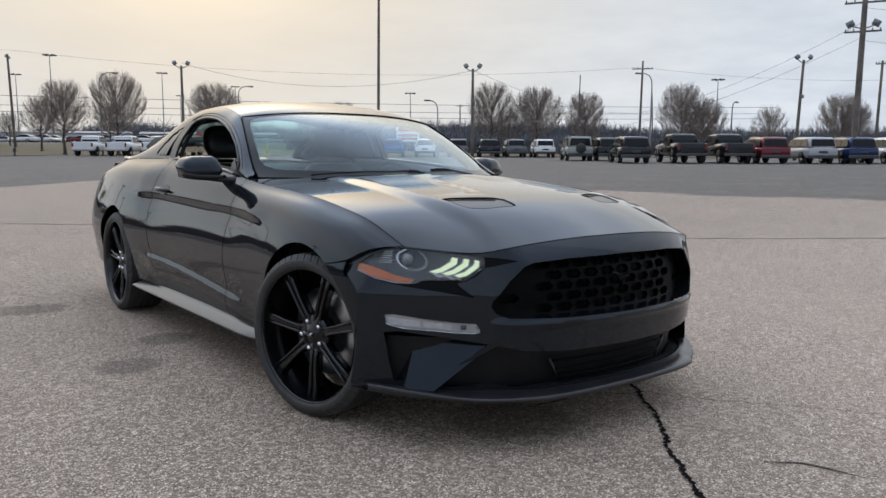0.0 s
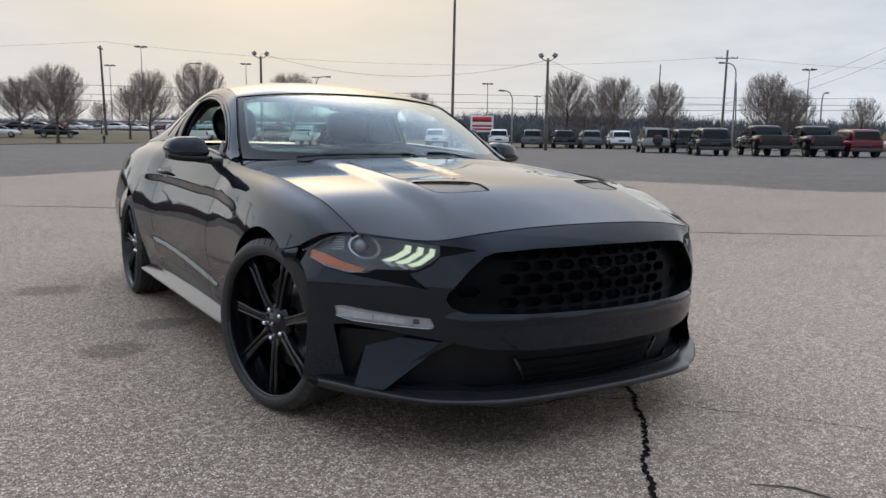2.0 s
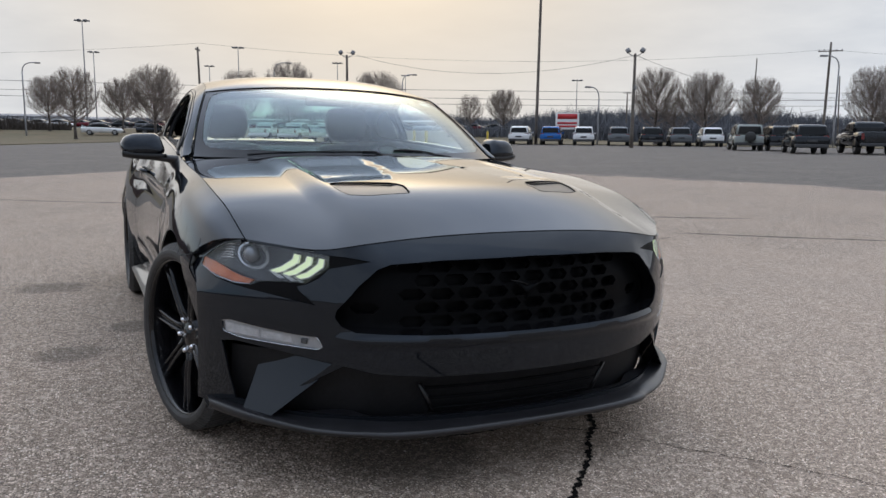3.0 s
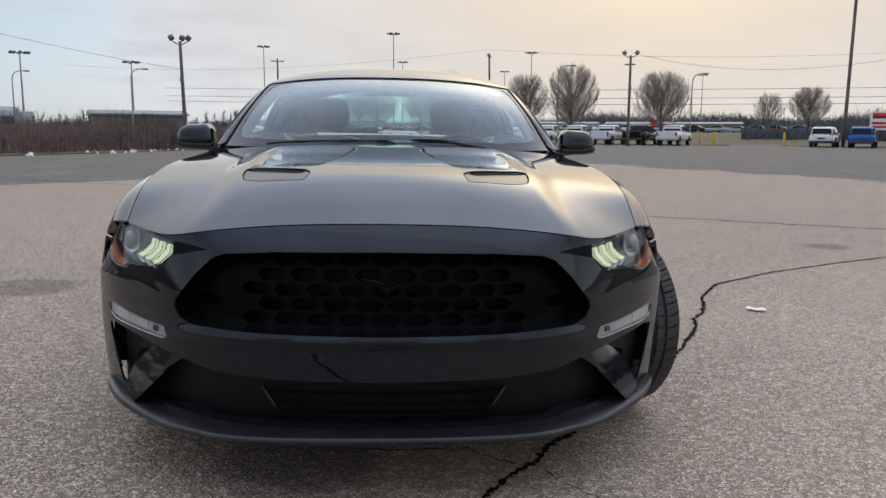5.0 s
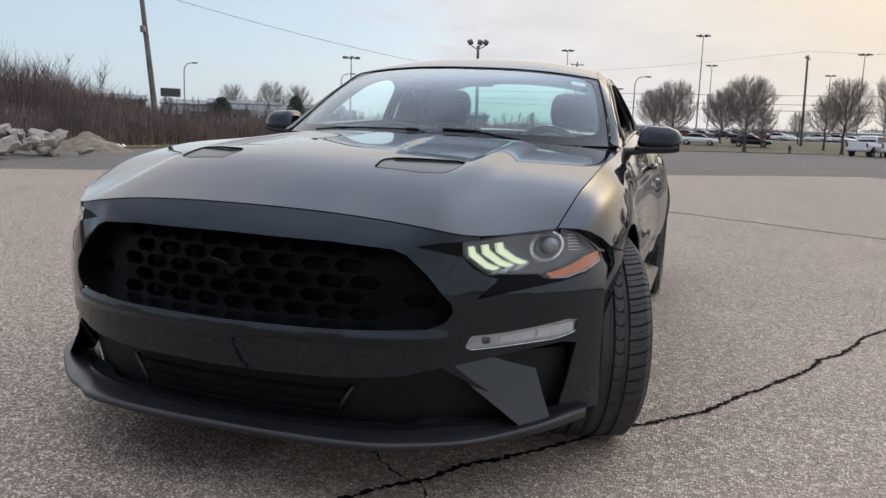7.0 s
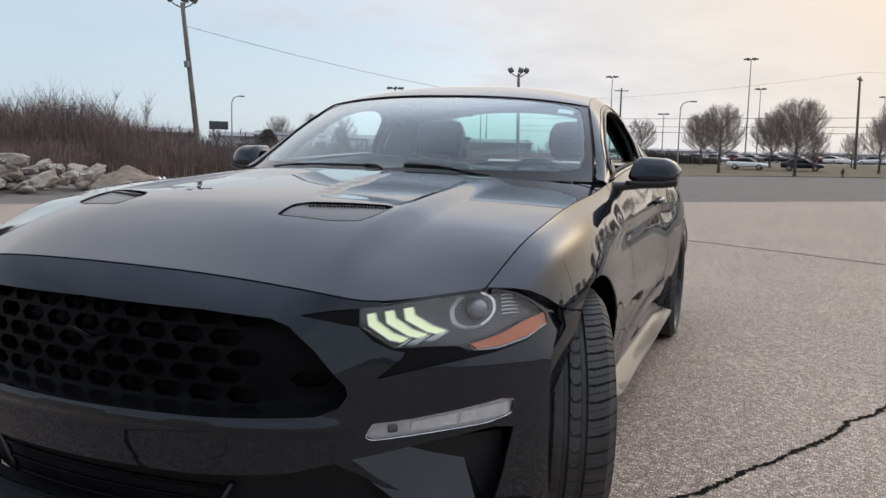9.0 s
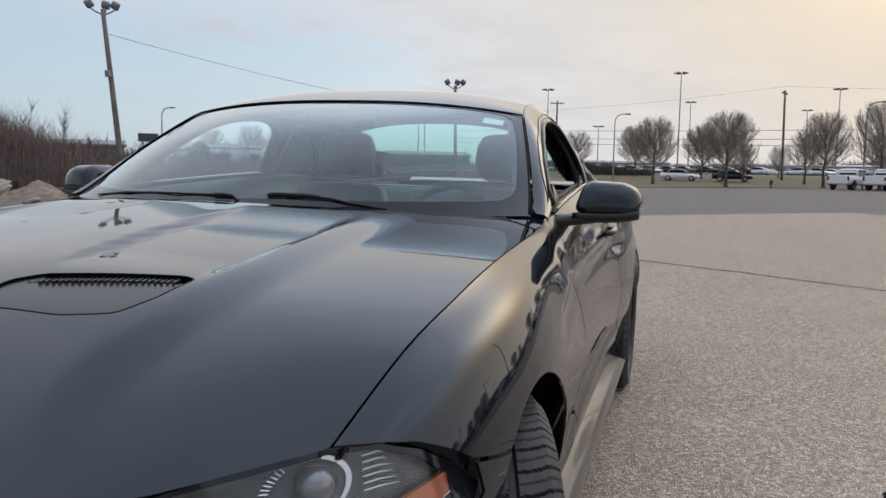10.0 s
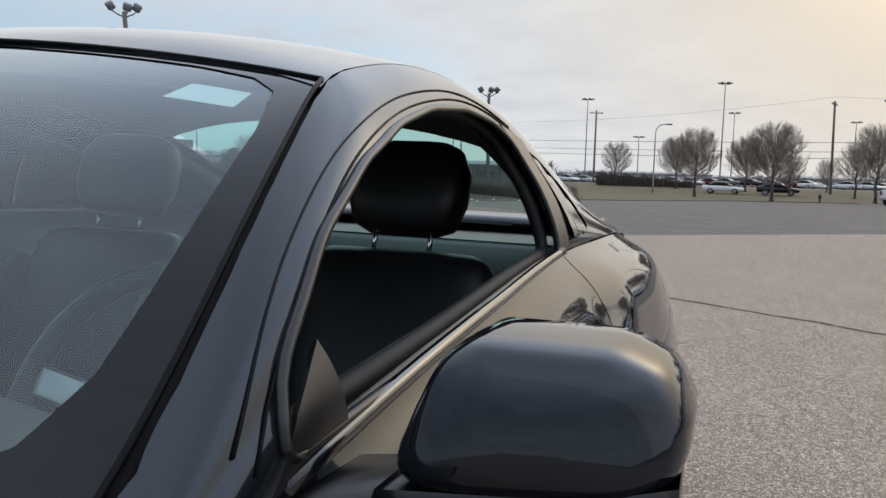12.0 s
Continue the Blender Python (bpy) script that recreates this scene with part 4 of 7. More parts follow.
def upper(m):
    sx = -1 if m else 1
    rail_line = [(y, float(rail_z(y)) - 0.001) for y in np.linspace(0.80, 3.12, 44)]
    belt_line = [(y, float(edge_z(y)) + 0.004) for y in np.linspace(3.12, 0.80, 40)]
    skin("roof_pillar", glasshouse(), on_glass(rail_line + belt_line), [on_glass(rounded(win_poly, 0.02, 2)), on_glass(rounded(quarter_poly, 0.02, 2))], BLACK_PAINT, car, 0.018, 0.006, "glossy black roof pillar and rail", m)
    # outer strip from rail to roof panel
    strip = lambda u, y: roof(0.90 + 0.10 * u, y)
    grid_sheet("roof_rail", strip, 5, 40, BLACK_PAINT, car, 0.004, "", m, u=(0, 1), v=(1.262, 3.14))
    # black pillar trim and window rubber
    skin("pillar_trim", glasshouse(0.004), on_glass([(1.895, 1.258), (2.05, 1.240), (2.082, 1.12), (2.078, 1.036), (1.975, 1.030), (1.970, 1.12), (1.94, 1.222)]), [], SATIN_BLACK, car, 0.03, 0.006, "black door pillar trim", m)
    bm = bmesh.new()
    g = glasshouse(0.002)
    ring = on_glass(rounded(win_poly, 0.03, 3), 0.03)
    tube(bm, [(sx * float(p[0][0]), float(p[1][0]), float(p[2][0])) for p in (g(np.array([y]), np.array([w])) for y, w in ring + ring[:1])], 0.0055, 6, caps=False)
    part("window_seal", bm, SATIN_BLACK, car)
    bm = bmesh.new()
    g = glasshouse(-0.03)
    ring = on_glass([(y, z) for y, z in rounded(win_poly, 0.03, 3)], 0.03)
    tube(bm, [(sx * float(p[0][0]), float(p[1][0]), float(p[2][0])) for p in (g(np.array([y]), np.array([w])) for y, w in ring + ring[:1])], 0.012, 6, caps=False)
    part("door_frame_seal", bm, MATT_BLACK, car)
    # shut line and drip groove of the door frame, following the window
    frame_z = spline((0.89, 0.966), (0.955, 1.022), (1.08, 1.108), (1.21, 1.176), (1.38, 1.232), (1.57, 1.270), (1.8, 1.284), (1.9, 1.272), (2.02, 1.246))
    for dy, dz in ((0.003, -0.006), (-0.006, 0.006)):
        line = [(q + dy, min(float(frame_z(q)) + dz, float(rail_z(q + dy)) - 0.003)) for q in np.linspace(0.90, 1.99, 60)]
        g0 = glasshouse(0.0012)
        bm = bmesh.new()
        pts = []
        for y, z in line:
            w = (z - float(edge_z(y))) / (float(rail_z(y)) - float(edge_z(y)))
            q = g0(np.array([y]), np.array([w]))
            pts.append((sx * float(q[0][0]), float(q[1][0]), float(q[2][0])))
        tube(bm, pts, 0.0013, 5)
        part("door_frame_line", bm, SEAM_BLACK, car)
    skin("sail_trim", glasshouse(0.006), on_glass([(0.905, 0.950), (0.955, 0.992), (1.010, 1.030), (1.020, 0.968)]), [], SATIN_BLACK, car, 0.03, 0.006, "black sail trim at the mirror", m)
    # belt moulding
    bm = bmesh.new()
    tube(bm, [(sx * (float(edge_x(y)) + 0.003), y, float(edge_z(y)) + 0.006) for y in np.linspace(0.93, 1.99, 20)], 0.009, 6)
    part("belt_moulding", bm, GLOSS_BLACK, car)
    # louvred quarter window
    q = skin("quarter_louvre", glasshouse(-0.012), on_glass(quarter_poly), [], SATIN_BLACK, car, 0.03, 0.004, "louvred quarter window cover", m)
    for k in range(4):
        y0 = 2.120 + 0.068 * k
        zt = 1.211 - 0.030 * k - 0.018 * max(0, k - 1)
        s = on_glass([(y0 - 0.055, zt - 0.004), (y0 + 0.006, zt - 0.012), (y0 + 0.100, 1.050), (y0 + 0.045, 1.046)] if k < 3 else [(2.265, 1.163), (2.30, 1.148), (2.41, 1.076), (2.385, 1.062)])
        skin("louvre_slat", glasshouse(0.004), s, [], BLACK_PAINT, q, 0.03, 0.006, "", m)
    # wing mirror: cap, base, arm and glass
    mx, my, mz = 0.931, 1.065, 0.995
    mirror_ob = new("wing_mirror")
    mirror_ob.empty_display_size = 0.1
    mirror_ob.parent = car
    tagged(mirror_ob, "black wing mirror on an arm")

    def shell(t, k, grow=1.0):
        """The outline of the cap: k shrinks it towards the blunt front."""
        c, q = math.cos(t), math.sin(t)
        ex = 0.098 * math.copysign(abs(c) ** 0.42, c)
        ez = 0.052 * math.copysign(abs(q) ** 0.50, q)
        out = float(smooth(-0.8, 0.8, c))
        ex += (1 - out) * 0.030 * (ez + 0.05) / 0.10 - out * 0.022 * max(0, ez) / 0.05
        ez -= out * 0.010 * max(0, q)
        return ex * k * grow, ez * k * grow

    ts = np.linspace(0, 2 * math.pi, 40, endpoint=False)
    bm = bmesh.new()
    rows = []
    for k, d in ((0.96, 0.050), (1.0, 0.040), (1.0, 0.010), (0.995, -0.015), (0.975, -0.036), (0.935, -0.052), (0.86, -0.062), (0.66, -0.071), (0.36, -0.076), (0.08, -0.077)):
        rows.append([bm.verts.new((sx * (mx + shell(t, k)[0]), my + d + 0.30 * shell(t, k)[0] + 0.34 * shell(t, k)[1], mz + shell(t, k)[1])) for t in ts])
    for a, b in zip(rows, rows[1:]):
        for i in range(40):
            bm.faces.new((a[i], a[(i + 1) % 40], b[(i + 1) % 40], b[i]))
    bm.faces.new(rows[-1])
    part("mirror_cap", fix(bm), BLACK_PAINT, mirror_ob)
    bm = bmesh.new()
    bm.faces.new([bm.verts.new((sx * (mx + shell(t, 0.94)[0]), my + 0.044 + 0.30 * shell(t, 0.94)[0] + 0.34 * shell(t, 0.94)[1], mz + shell(t, 0.94)[1])) for t in ts])
    part("mirror_glass", fix(bm), CHROME, mirror_ob, "mirror glass")
    bm = bmesh.new()
    rows = []
    for v in np.linspace(0, 1, 9):
        ex = -0.092 + v * 0.184
        lift = 0.012 * v**4
        rows.append([bm.verts.new((sx * (mx + ex), my + dy + 0.30 * ex, mz + dz + lift)) for dy, dz in ((-0.076, -0.046), (-0.086, -0.058), (-0.062, -0.074), (0.022, -0.070), (0.030, -0.048))])
    for a, b in zip(rows, rows[1:]):
        for i in range(4):
            bm.faces.new((a[i], a[i + 1], b[i + 1], b[i]))
    bm.faces.new(rows[0])
    bm.faces.new(rows[-1][::-1])
    part("mirror_base", fix(bm), SATIN_BLACK, mirror_ob)
    bm = bmesh.new()
    rows = []
    for v in np.linspace(0, 1, 8):
        x = 0.785 + v * 0.140
        y = 0.985 + 0.070 * v
        z = 0.922 + 0.014 * v
        h, d = 0.024 - 0.008 * v, 0.075 - 0.030 * v
        rows.append([bm.verts.new((sx * x, y + d * cy, z + h * cz)) for cy, cz in ((-1, 0), (-0.6, 0.8), (0.6, 0.8), (1, 0), (0.6, -0.8), (-0.6, -0.8))])
    for a, b in zip(rows, rows[1:]):
        for i in range(6):
            bm.faces.new((a[i], a[(i + 1) % 6], b[(i + 1) % 6], b[i]))
    part("mirror_arm", fix(bm), SATIN_BLACK, mirror_ob)


both(upper)

# cowl panel, wipers
skin("cowl", lambda x, y: (x, y, 0.895 + 0.0 * x), mirrored([(0, 0.47), (0.4, 0.50), (0.73, 0.60), (0.765, 0.66), (0.77, 0.80), (0.72, 0.82), (0.5, 0.72), (0, 0.60)]), [], MATT_BLACK, car, 0.06, 0.01, "black cowl panel")
def wiper(blade, arm):
    """A flat blade lying on the screen and the arm that carries it; each point is u, v and a radius."""
    f = windscreen(0.006)
    bm = bmesh.new()
    for row in (blade, arm):
        tube(bm, [tuple(float(q[0]) for q in f(np.array([u]), np.array([v]))) for u, v, r in row], [r for u, v, r in row], 8)
    part("wiper", bm, MATT_BLACK, car, "black windscreen wiper")


wiper([(-0.72, 0.030, 0.0022), (-0.5, 0.058, 0.0030), (-0.25, 0.064, 0.0030), (-0.012, 0.064, 0.0030)], [(-0.07, 0.066, 0.0050), (-0.02, 0.066, 0.0054), (0.01, 0.062, 0.0028), (0.05, 0.035, 0.0028), (0.08, 0.005, 0.003)])
wiper([(0.137, 0.076, 0.0050), (0.17, 0.079, 0.0060), (0.26, 0.078, 0.0060), (0.325, 0.074, 0.0052)], [(0.30, 0.075, 0.0045), (0.36, 0.070, 0.0034), (0.43, 0.050, 0.0024), (0.56, 0.022, 0.0020)])

# ---- wheels ----
def tyre_mesh():
    """A tyre with ribs and curved cross grooves cut into its tread, axis along x."""
    na, nt = 60, 816
    prof = []
    for a in np.linspace(-1, 1, na):
        x = a * 0.1275
        r = TYRE_R - 0.004 * abs(a) ** 3 - (0.020 * max(0, abs(a) - 0.86) / 0.14 if abs(a) > 0.86 else 0)
        prof.append((x, r, 1))
    for x, r in ((0.1315, 0.304), (0.1335, 0.294), (0.132, 0.282), (0.126, 0.2725), (0.112, 0.268)):
        prof.append((x, r, 0))
    left = [(-x, r, 0) for x, r in ((0.112, 0.268), (0.126, 0.2725), (0.132, 0.282), (0.1335, 0.294), (0.1315, 0.304))]
    prof = left + prof
    th = np.linspace(0, 2 * math.pi, nt, endpoint=False)
    V = []
    for x, r, tread in prof:
        rr = np.full(nt, r)
        if tread:
            a = x / 0.1275
            cut = 0.0
            for g in (-0.62, -0.27, 0.05, 0.40):
                cut = max(cut, float(1 - smooth(0.045, 0.055, abs(a - g))))
            rr = rr - 0.008 * cut
            turn = th / (2 * math.pi)
            if a < -0.62 or a > 0.40:
                # the shoulders: lugs between narrow bowed slots, each with a fine sipe
                k = (abs(a) - 0.4) * 1.3
                ph = (turn * 51 + (1 if a > 0 else -1) * k * k * 0.9) % 1.0
                rr = rr - 0.006 * (np.abs(ph - 0.5) > 0.455) * (1 - cut) - 0.002 * (np.abs(ph - 0.5) < 0.035) * (1 - cut)
            elif a < -0.27 or a > 0.05:
                # crescent cuts in the ribs beside the middle one
                q = (a - (0.225 if a > 0 else -0.445)) / 0.175
                ph = (turn * 51 + (0.75 if a > 0 else -0.75) * q * q) % 1.0
                rr = rr - 0.004 * (np.abs(ph - 0.5) > 0.455) * (1 - cut) * (abs(q) < 0.72)
            else:
                ph = (turn * 102) % 1.0
                rr = rr - 0.002 * (np.abs(ph - 0.5) > 0.43) * (1 - cut) * (abs(a + 0.11) > 0.06)
        V.append(np.c_[np.full(nt, x), rr * np.cos(th), rr * np.sin(th)])
    n = len(prof)
    V = np.vstack(V)
    F = []
    for i in range(n - 1):
        for j in range(nt):
            F.append((i * nt + j, (i + 1) * nt + j, (i + 1) * nt + (j + 1) % nt, i * nt + (j + 1) % nt))
    me = bpy.data.meshes.new("tyre")
    me.from_pydata(V.tolist(), [], F)
    return me


def spoke_bm():
    """One double-ribbed spoke, pointing up, outer face towards +x."""
    bm = bmesh.new()
    for s in (-1, 1):
        rows = []
        for r, w, x, c in ((0.050, 0.012, 0.084, 0.016), (0.090, 0.0075, 0.092, 0.0115), (0.150, 0.0060, 0.099, 0.0125), (0.215, 0.0065, 0.103, 0.0150), (0.263, 0.0080, 0.106, 0.0185)):
            cy = s * c
            rows.append([bm.verts.new((px, cy + py, r)) for px, py in ((x, -w * 0.55), (x, w * 0.55), (x - 0.010, w), (x - 0.045, w * 0.9), (x - 0.045, -w * 0.9), (x - 0.010, -w))])
        for a, b in zip(rows, rows[1:]):
            for i in range(6):
                bm.faces.new((a[i], b[i], b[(i + 1) % 6], a[(i + 1) % 6]))
        bm.faces.new(rows[0])
        bm.faces.new(rows[-1][::-1])
    rows = []
    for r, x, c in ((0.045, 0.072, 0.016), (0.12, 0.086, 0.012), (0.215, 0.092, 0.015), (0.262, 0.096, 0.0185)):
        rows.append([bm.verts.new((x, -c, r)), bm.verts.new((x, c, r))])
    for a, b in zip(rows, rows[1:]):
        bm.faces.new((a[0], b[0], b[1], a[1]))
    return fix(bm)


TYRE_ME = tyre_mesh()
TYRE_ME.materials.append(RUBBER)
wheel_parts = []


def build_wheel():
    w = new("wheel")
    w.empty_display_size = 0.2
    t = new("tyre", TYRE_ME)
    t.parent = w
    tagged(t, "black road tyre with grooved tread")
    bm = bmesh.new()
    lathe(bm, [(0.112, 0.272), (0.122, 0.2735), (0.124, 0.270), (0.118, 0.2655), (0.106, 0.263), (0.05, 0.255), (-0.05, 0.240), (-0.112, 0.262), (-0.118, 0.272)], "x", 64)
    rim = part("rim", fix(bm), WHEEL_BLACK, w, "gloss black alloy rim")
    first = None
    for k in range(7):
        if first is None:
            s = first = part("spoke", spoke_bm(), WHEEL_BLACK, w)
        else:
            s = new("spoke", first.data)
            s.parent = w
        s.matrix_basis = Matrix.Rotation(2 * math.pi * k / 7 + 0.10, 4, "X")
    bm = bmesh.new()
    lathe(bm, [(0.094, 0.0), (0.094, 0.030), (0.089, 0.035), (0.085, 0.062), (0.080, 0.080), (0.050, 0.084)], "x", 40)
    part("hub", fix(bm), WHEEL_BLACK, w)
    bm = bmesh.new()
    prism(bm, [(-0.014, 0.004), (-0.004, 0.001), (0.004, 0.006), (0.015, 0.003), (0.006, -0.001), (0.004, -0.008), (-0.003, -0.003)], lambda u, v, d: (0.0965 + d, u * 1.3, v * 1.3), 0.002)
    part("cap_badge", fix(bm), STEEL, w)
    nut = None
    for k in range(5):
        if nut is None:
            bm = bmesh.new()
            lathe(bm, [(0.070, 0.0105), (0.092, 0.0100), (0.098, 0.007), (0.100, 0.0)], "x", 8)
            nut = o = part("lug_nut", fix(bm), CHROME, w)
        else:
            o = new("lug_nut", nut.data)
            o.parent = w
        a = 2 * math.pi * k / 5 + 0.3
        o.location = (0.0, 0.057 * math.cos(a), 0.057 * math.sin(a))
    bm = bmesh.new()
    lathe(bm, [(0.005, 0.06), (0.005, 0.180), (-0.02, 0.180), (-0.02, 0.06)], "x", 48, closed=True)
    part("brake_disc", fix(bm), STEEL, w, "grey steel brake disc")
    bm = bmesh.new()
    box(bm, (-0.05, -0.065, 0.105), (0.028, 0.065, 0.185), Matrix.Rotation(-1.2, 4, "X"), 0.012)
    part("brake_caliper", bm, STEEL, w)
    return w


STEER = 20
wheel_first = build_wheel()
wheel_first.matrix_basis = pose(0.797, 0, HUB, 0, 0, STEER)
wheel_first.parent = car
spots = [(-0.797, 0, STEER * 0.78 + 180, 23), (0.812, BASE, 0, 40), (-0.812, BASE, 180, 75)]
for x, y, turn, spin in spots:
    w = copy_thing(wheel_first, pose(x, y, HUB, 0, 0, turn) @ pose(0, 0, 0, spin))
    w.parent = car

# ---- cabin ----
def loft(name, rings, mat, parent, label="", close=True):
    bm = bmesh.new()
    vs = [[bm.verts.new(p) for p in r] for r in rings]
    k = len(rings[0])
    for a, b in zip(vs, vs[1:]):
        for i in range(k if close else k - 1):
            bm.faces.new((a[i], a[(i + 1) % k], b[(i + 1) % k], b[i]))
    if close:
        bm.faces.new(vs[0])
        bm.faces.new(vs[-1][::-1])
    return part(name, fix(bm), mat, parent, label)


def superellipse(cx, cy, cz, a, b, axis, n=20, p=0.5):
    """A soft-cornered ring of half sizes a and b round a centre, across an axis given as (u, v) vectors."""
    u, v = axis
    out = []
    for t in np.linspace(0, 2 * math.pi, n, endpoint=False):
        c, s = math.cos(t), math.sin(t)
        q = Vector((cx, cy, cz)) + Vector(u) * a * math.copysign(abs(c) ** p, c) + Vector(v) * b * math.copysign(abs(s) ** p, s)
        out.append(q)
    return out


def seat(x, y):
    st = new("seat")
    st.empty_display_size = 0.1
    st.parent = car
    tagged(st, "black leather bucket seat")
    X = (1, 0, 0)
    up = Vector((0, 0.30, 0.95))
    fw = Vector((0, 0.95, -0.30))
    loft("seat_cushion", [superellipse(x, y + d, 0.42 + 0.03 * (d < -0.2) - 0.02 * d, w, h, (X, (0, 0, 1))) for d, w, h in ((-0.52, 0.20, 0.05), (-0.49, 0.235, 0.09), (-0.25, 0.25, 0.095), (0.0, 0.25, 0.09))], LEATHER, st)
    rings = []
    for h, w, d in ((0.0, 0.22, 0.075), (0.12, 0.255, 0.085), (0.30, 0.26, 0.085), (0.44, 0.235, 0.075), (0.53, 0.222, 0.062), (0.565, 0.20, 0.048), (0.582, 0.17, 0.025)):
        c = Vector((x, y - 0.02, 0.44)) + up * h
        rings.append(superellipse(*c, w, d, (X, fw)))
    loft("backrest", rings, LEATHER, st)
    rings = []
    for h, w, d in ((0.625, 0.085, 0.030), (0.640, 0.115, 0.050), (0.70, 0.135, 0.062), (0.77, 0.135, 0.060), (0.815, 0.115, 0.048), (0.83, 0.085, 0.028)):
        c = Vector((x, y - 0.035, 0.44)) + up * h
        rings.append(superellipse(*c, w, d, (X, fw), 20, 0.6))
    loft("headrest", rings, LEATHER, st)
    for sx in (-1, 1):
        bm = bmesh.new()
        a = Vector((x + sx * 0.065, y - 0.03, 0.44)) + up * 0.57
        tube(bm, [a, a + up * 0.085], 0.0055, 6)
        part("headrest_post", bm, CHROME, st)
    for sx in (-1, 1):
        rings = []
        for h, w, d in ((0.05, 0.03, 0.10), (0.25, 0.045, 0.12), (0.42, 0.035, 0.09), (0.50, 0.015, 0.05)):
            c = Vector((x + sx * 0.225, y - 0.055, 0.44)) + up * h
            rings.append(superellipse(*c, w, d, (X, fw), 14, 0.7))
        loft("bolster", rings, LEATHER, st)


seat(0.385, 1.94)
seat(-0.385, 1.94)
# rear bench
loft("rear_bench", [superellipse(sx, 2.62, 0.66, 0.001 + 0.0 * sx, 0.01, ((0, 0.4, 0.9), (0, 0.9, -0.4))) if abs(sx) > 0.6 else superellipse(sx, 2.62, 0.70, 0.30, 0.08, ((0, 0.4, 0.9), (0, 0.9, -0.4))) for sx in (-0.59, -0.57, -0.3, -0.04, 0.0, 0.04, 0.3, 0.57, 0.59)], LEATHER, car, "black leather rear bench")
skin("parcel_shelf", lambda x, y: (x, y, 0.985 + 0.0 * x), [(-0.60, 2.70), (0.60, 2.70), (0.62, 3.2), (-0.62, 3.2)], [], LEATHER, car, 0.1, 0.02, "black parcel shelf")
# dashboard
rings = []
for x in np.linspace(-0.70, 0.70, 15):
    hump = 0.035 * math.exp(-(((x - 0.385) / 0.17) ** 2))
    rings.append([Vector(p) for p in ((x, 0.62 + 0.16 * x * x, 0.905), (x, 0.85, 0.925 + hump * 0.6), (x, 1.02, 0.915 + hump), (x, 1.10, 0.870 + hump * 0.5), (x, 1.08, 0.76), (x, 1.14, 0.68), (x, 1.05, 0.50), (x, 0.62, 0.50))])
loft("dashboard", rings, TRIM, car, "dark grey dashboard with twin brows")
# steering wheel
sw = new("steering_wheel")
sw.empty_display_size = 0.1
sw.parent = car
sw.matrix_basis = Matrix.Translation((0.385, 1.27, 0.845)) @ Matrix.Rotation(radians(66), 4, "X")
tagged(sw, "three-spoke black leather steering wheel")
bm = bmesh.new()
tube(bm, [(0.183 * math.cos(a), 0.183 * math.sin(a), 0) for a in np.linspace(0, 2 * math.pi, 41)], 0.0165, 10, caps=False)
part("wheel_rim", bm, LEATHER, sw)
bm = bmesh.new()
lathe(bm, [(-0.05, 0.0), (-0.05, 0.05), (-0.01, 0.075), (0.012, 0.06), (0.02, 0.0)], "z", 24)
part("boss", fix(bm), TRIM, sw)
for a in (0.15, math.pi - 0.15, -math.pi / 2):
    bm = bmesh.new()
    box(bm, (0.05, -0.020, -0.014), (0.178, 0.020, 0.004), Matrix.Rotation(a, 4, "Z"), 0.005)
    part("wheel_spoke", bm, STEEL if a > 0 else TRIM, sw)
bm = bmesh.new()
tube(bm, [(0.385, 1.25, 0.83), (0.385, 1.05, 0.78)], 0.045, 12)
part("steering_column", bm, TRIM, car)
# console, floor, doors inside, headliner
bm = bmesh.new()
box(bm, (-0.13, 1.0, 0.25), (0.13, 2.2, 0.60), None, 0.03)
part("centre_console", bm, TRIM, car)
bm = bmesh.new()
box(bm, (-0.74, 0.6, 0.20), (0.74, 3.6, 0.24))
part("floor_pan", bm, CARPET, car)
bm = bmesh.new()
box(bm, (-0.72, 0.55, 0.24), (0.72, 0.60, 0.90))
part("bulkhead", bm, TRIM, car)
bm = bmesh.new()
box(bm, (-0.60, -0.55, 0.16), (0.60, 0.55, 0.60), None, 0.05)
part("engine_bay", bm, SEAM_BLACK, car)
for sx in (-1, 1):
    rings = []
    for y in np.linspace(0.84, 2.35, 12):
        x = float(edge_x(y)) - 0.012
        z = float(edge_z(y))
        rings.append([Vector((sx * a, y, b)) for a, b in ((x, z + 0.002), (x - 0.045, z - 0.004), (x - 0.075, z - 0.10), (x - 0.065, z - 0.22), (x - 0.115, z - 0.28), (x - 0.07, z - 0.34), (x - 0.06, 0.26), (x + 0.02, 0.26))])
    loft("door_lining", rings, LEATHER, car, "black door lining")
    loft("inner_pillar", [[Vector((sx * (float(rail_x(y)) - a), y, float(rail_z(y)) - b)) for a, b in ((0.004, 0.012), (0.055, 0.020), (0.050, 0.060), (0.000, 0.055))] for y in np.linspace(0.84, 2.9, 24)], MATT_BLACK, car, "dark pillar lining")
    loft("rear_side_lining", [[Vector((sx * (float(edge_x(y)) - a), y, float(edge_z(y)) + b)) for a, b in ((0.02, 0.0), (0.12 + 0.05 * (y - 2.3), 0.02), (0.13, 0.10), (0.07 + 0.12, 0.16))] for y in np.linspace(2.32, 3.1, 8)], MATT_BLACK, car, "", False)
hl = lambda u, v: (roof_patch(u, v)[0] * 0.97, roof_patch(u, v)[1] + 0.03 * (1 - v), roof_patch(u, v)[2] - 0.030)
grid_sheet("headliner", hl, 13, 11, HEADLINER, car, 0.004, "grey cloth headliner", u=(-0.93, 0.93))
bm = bmesh.new()
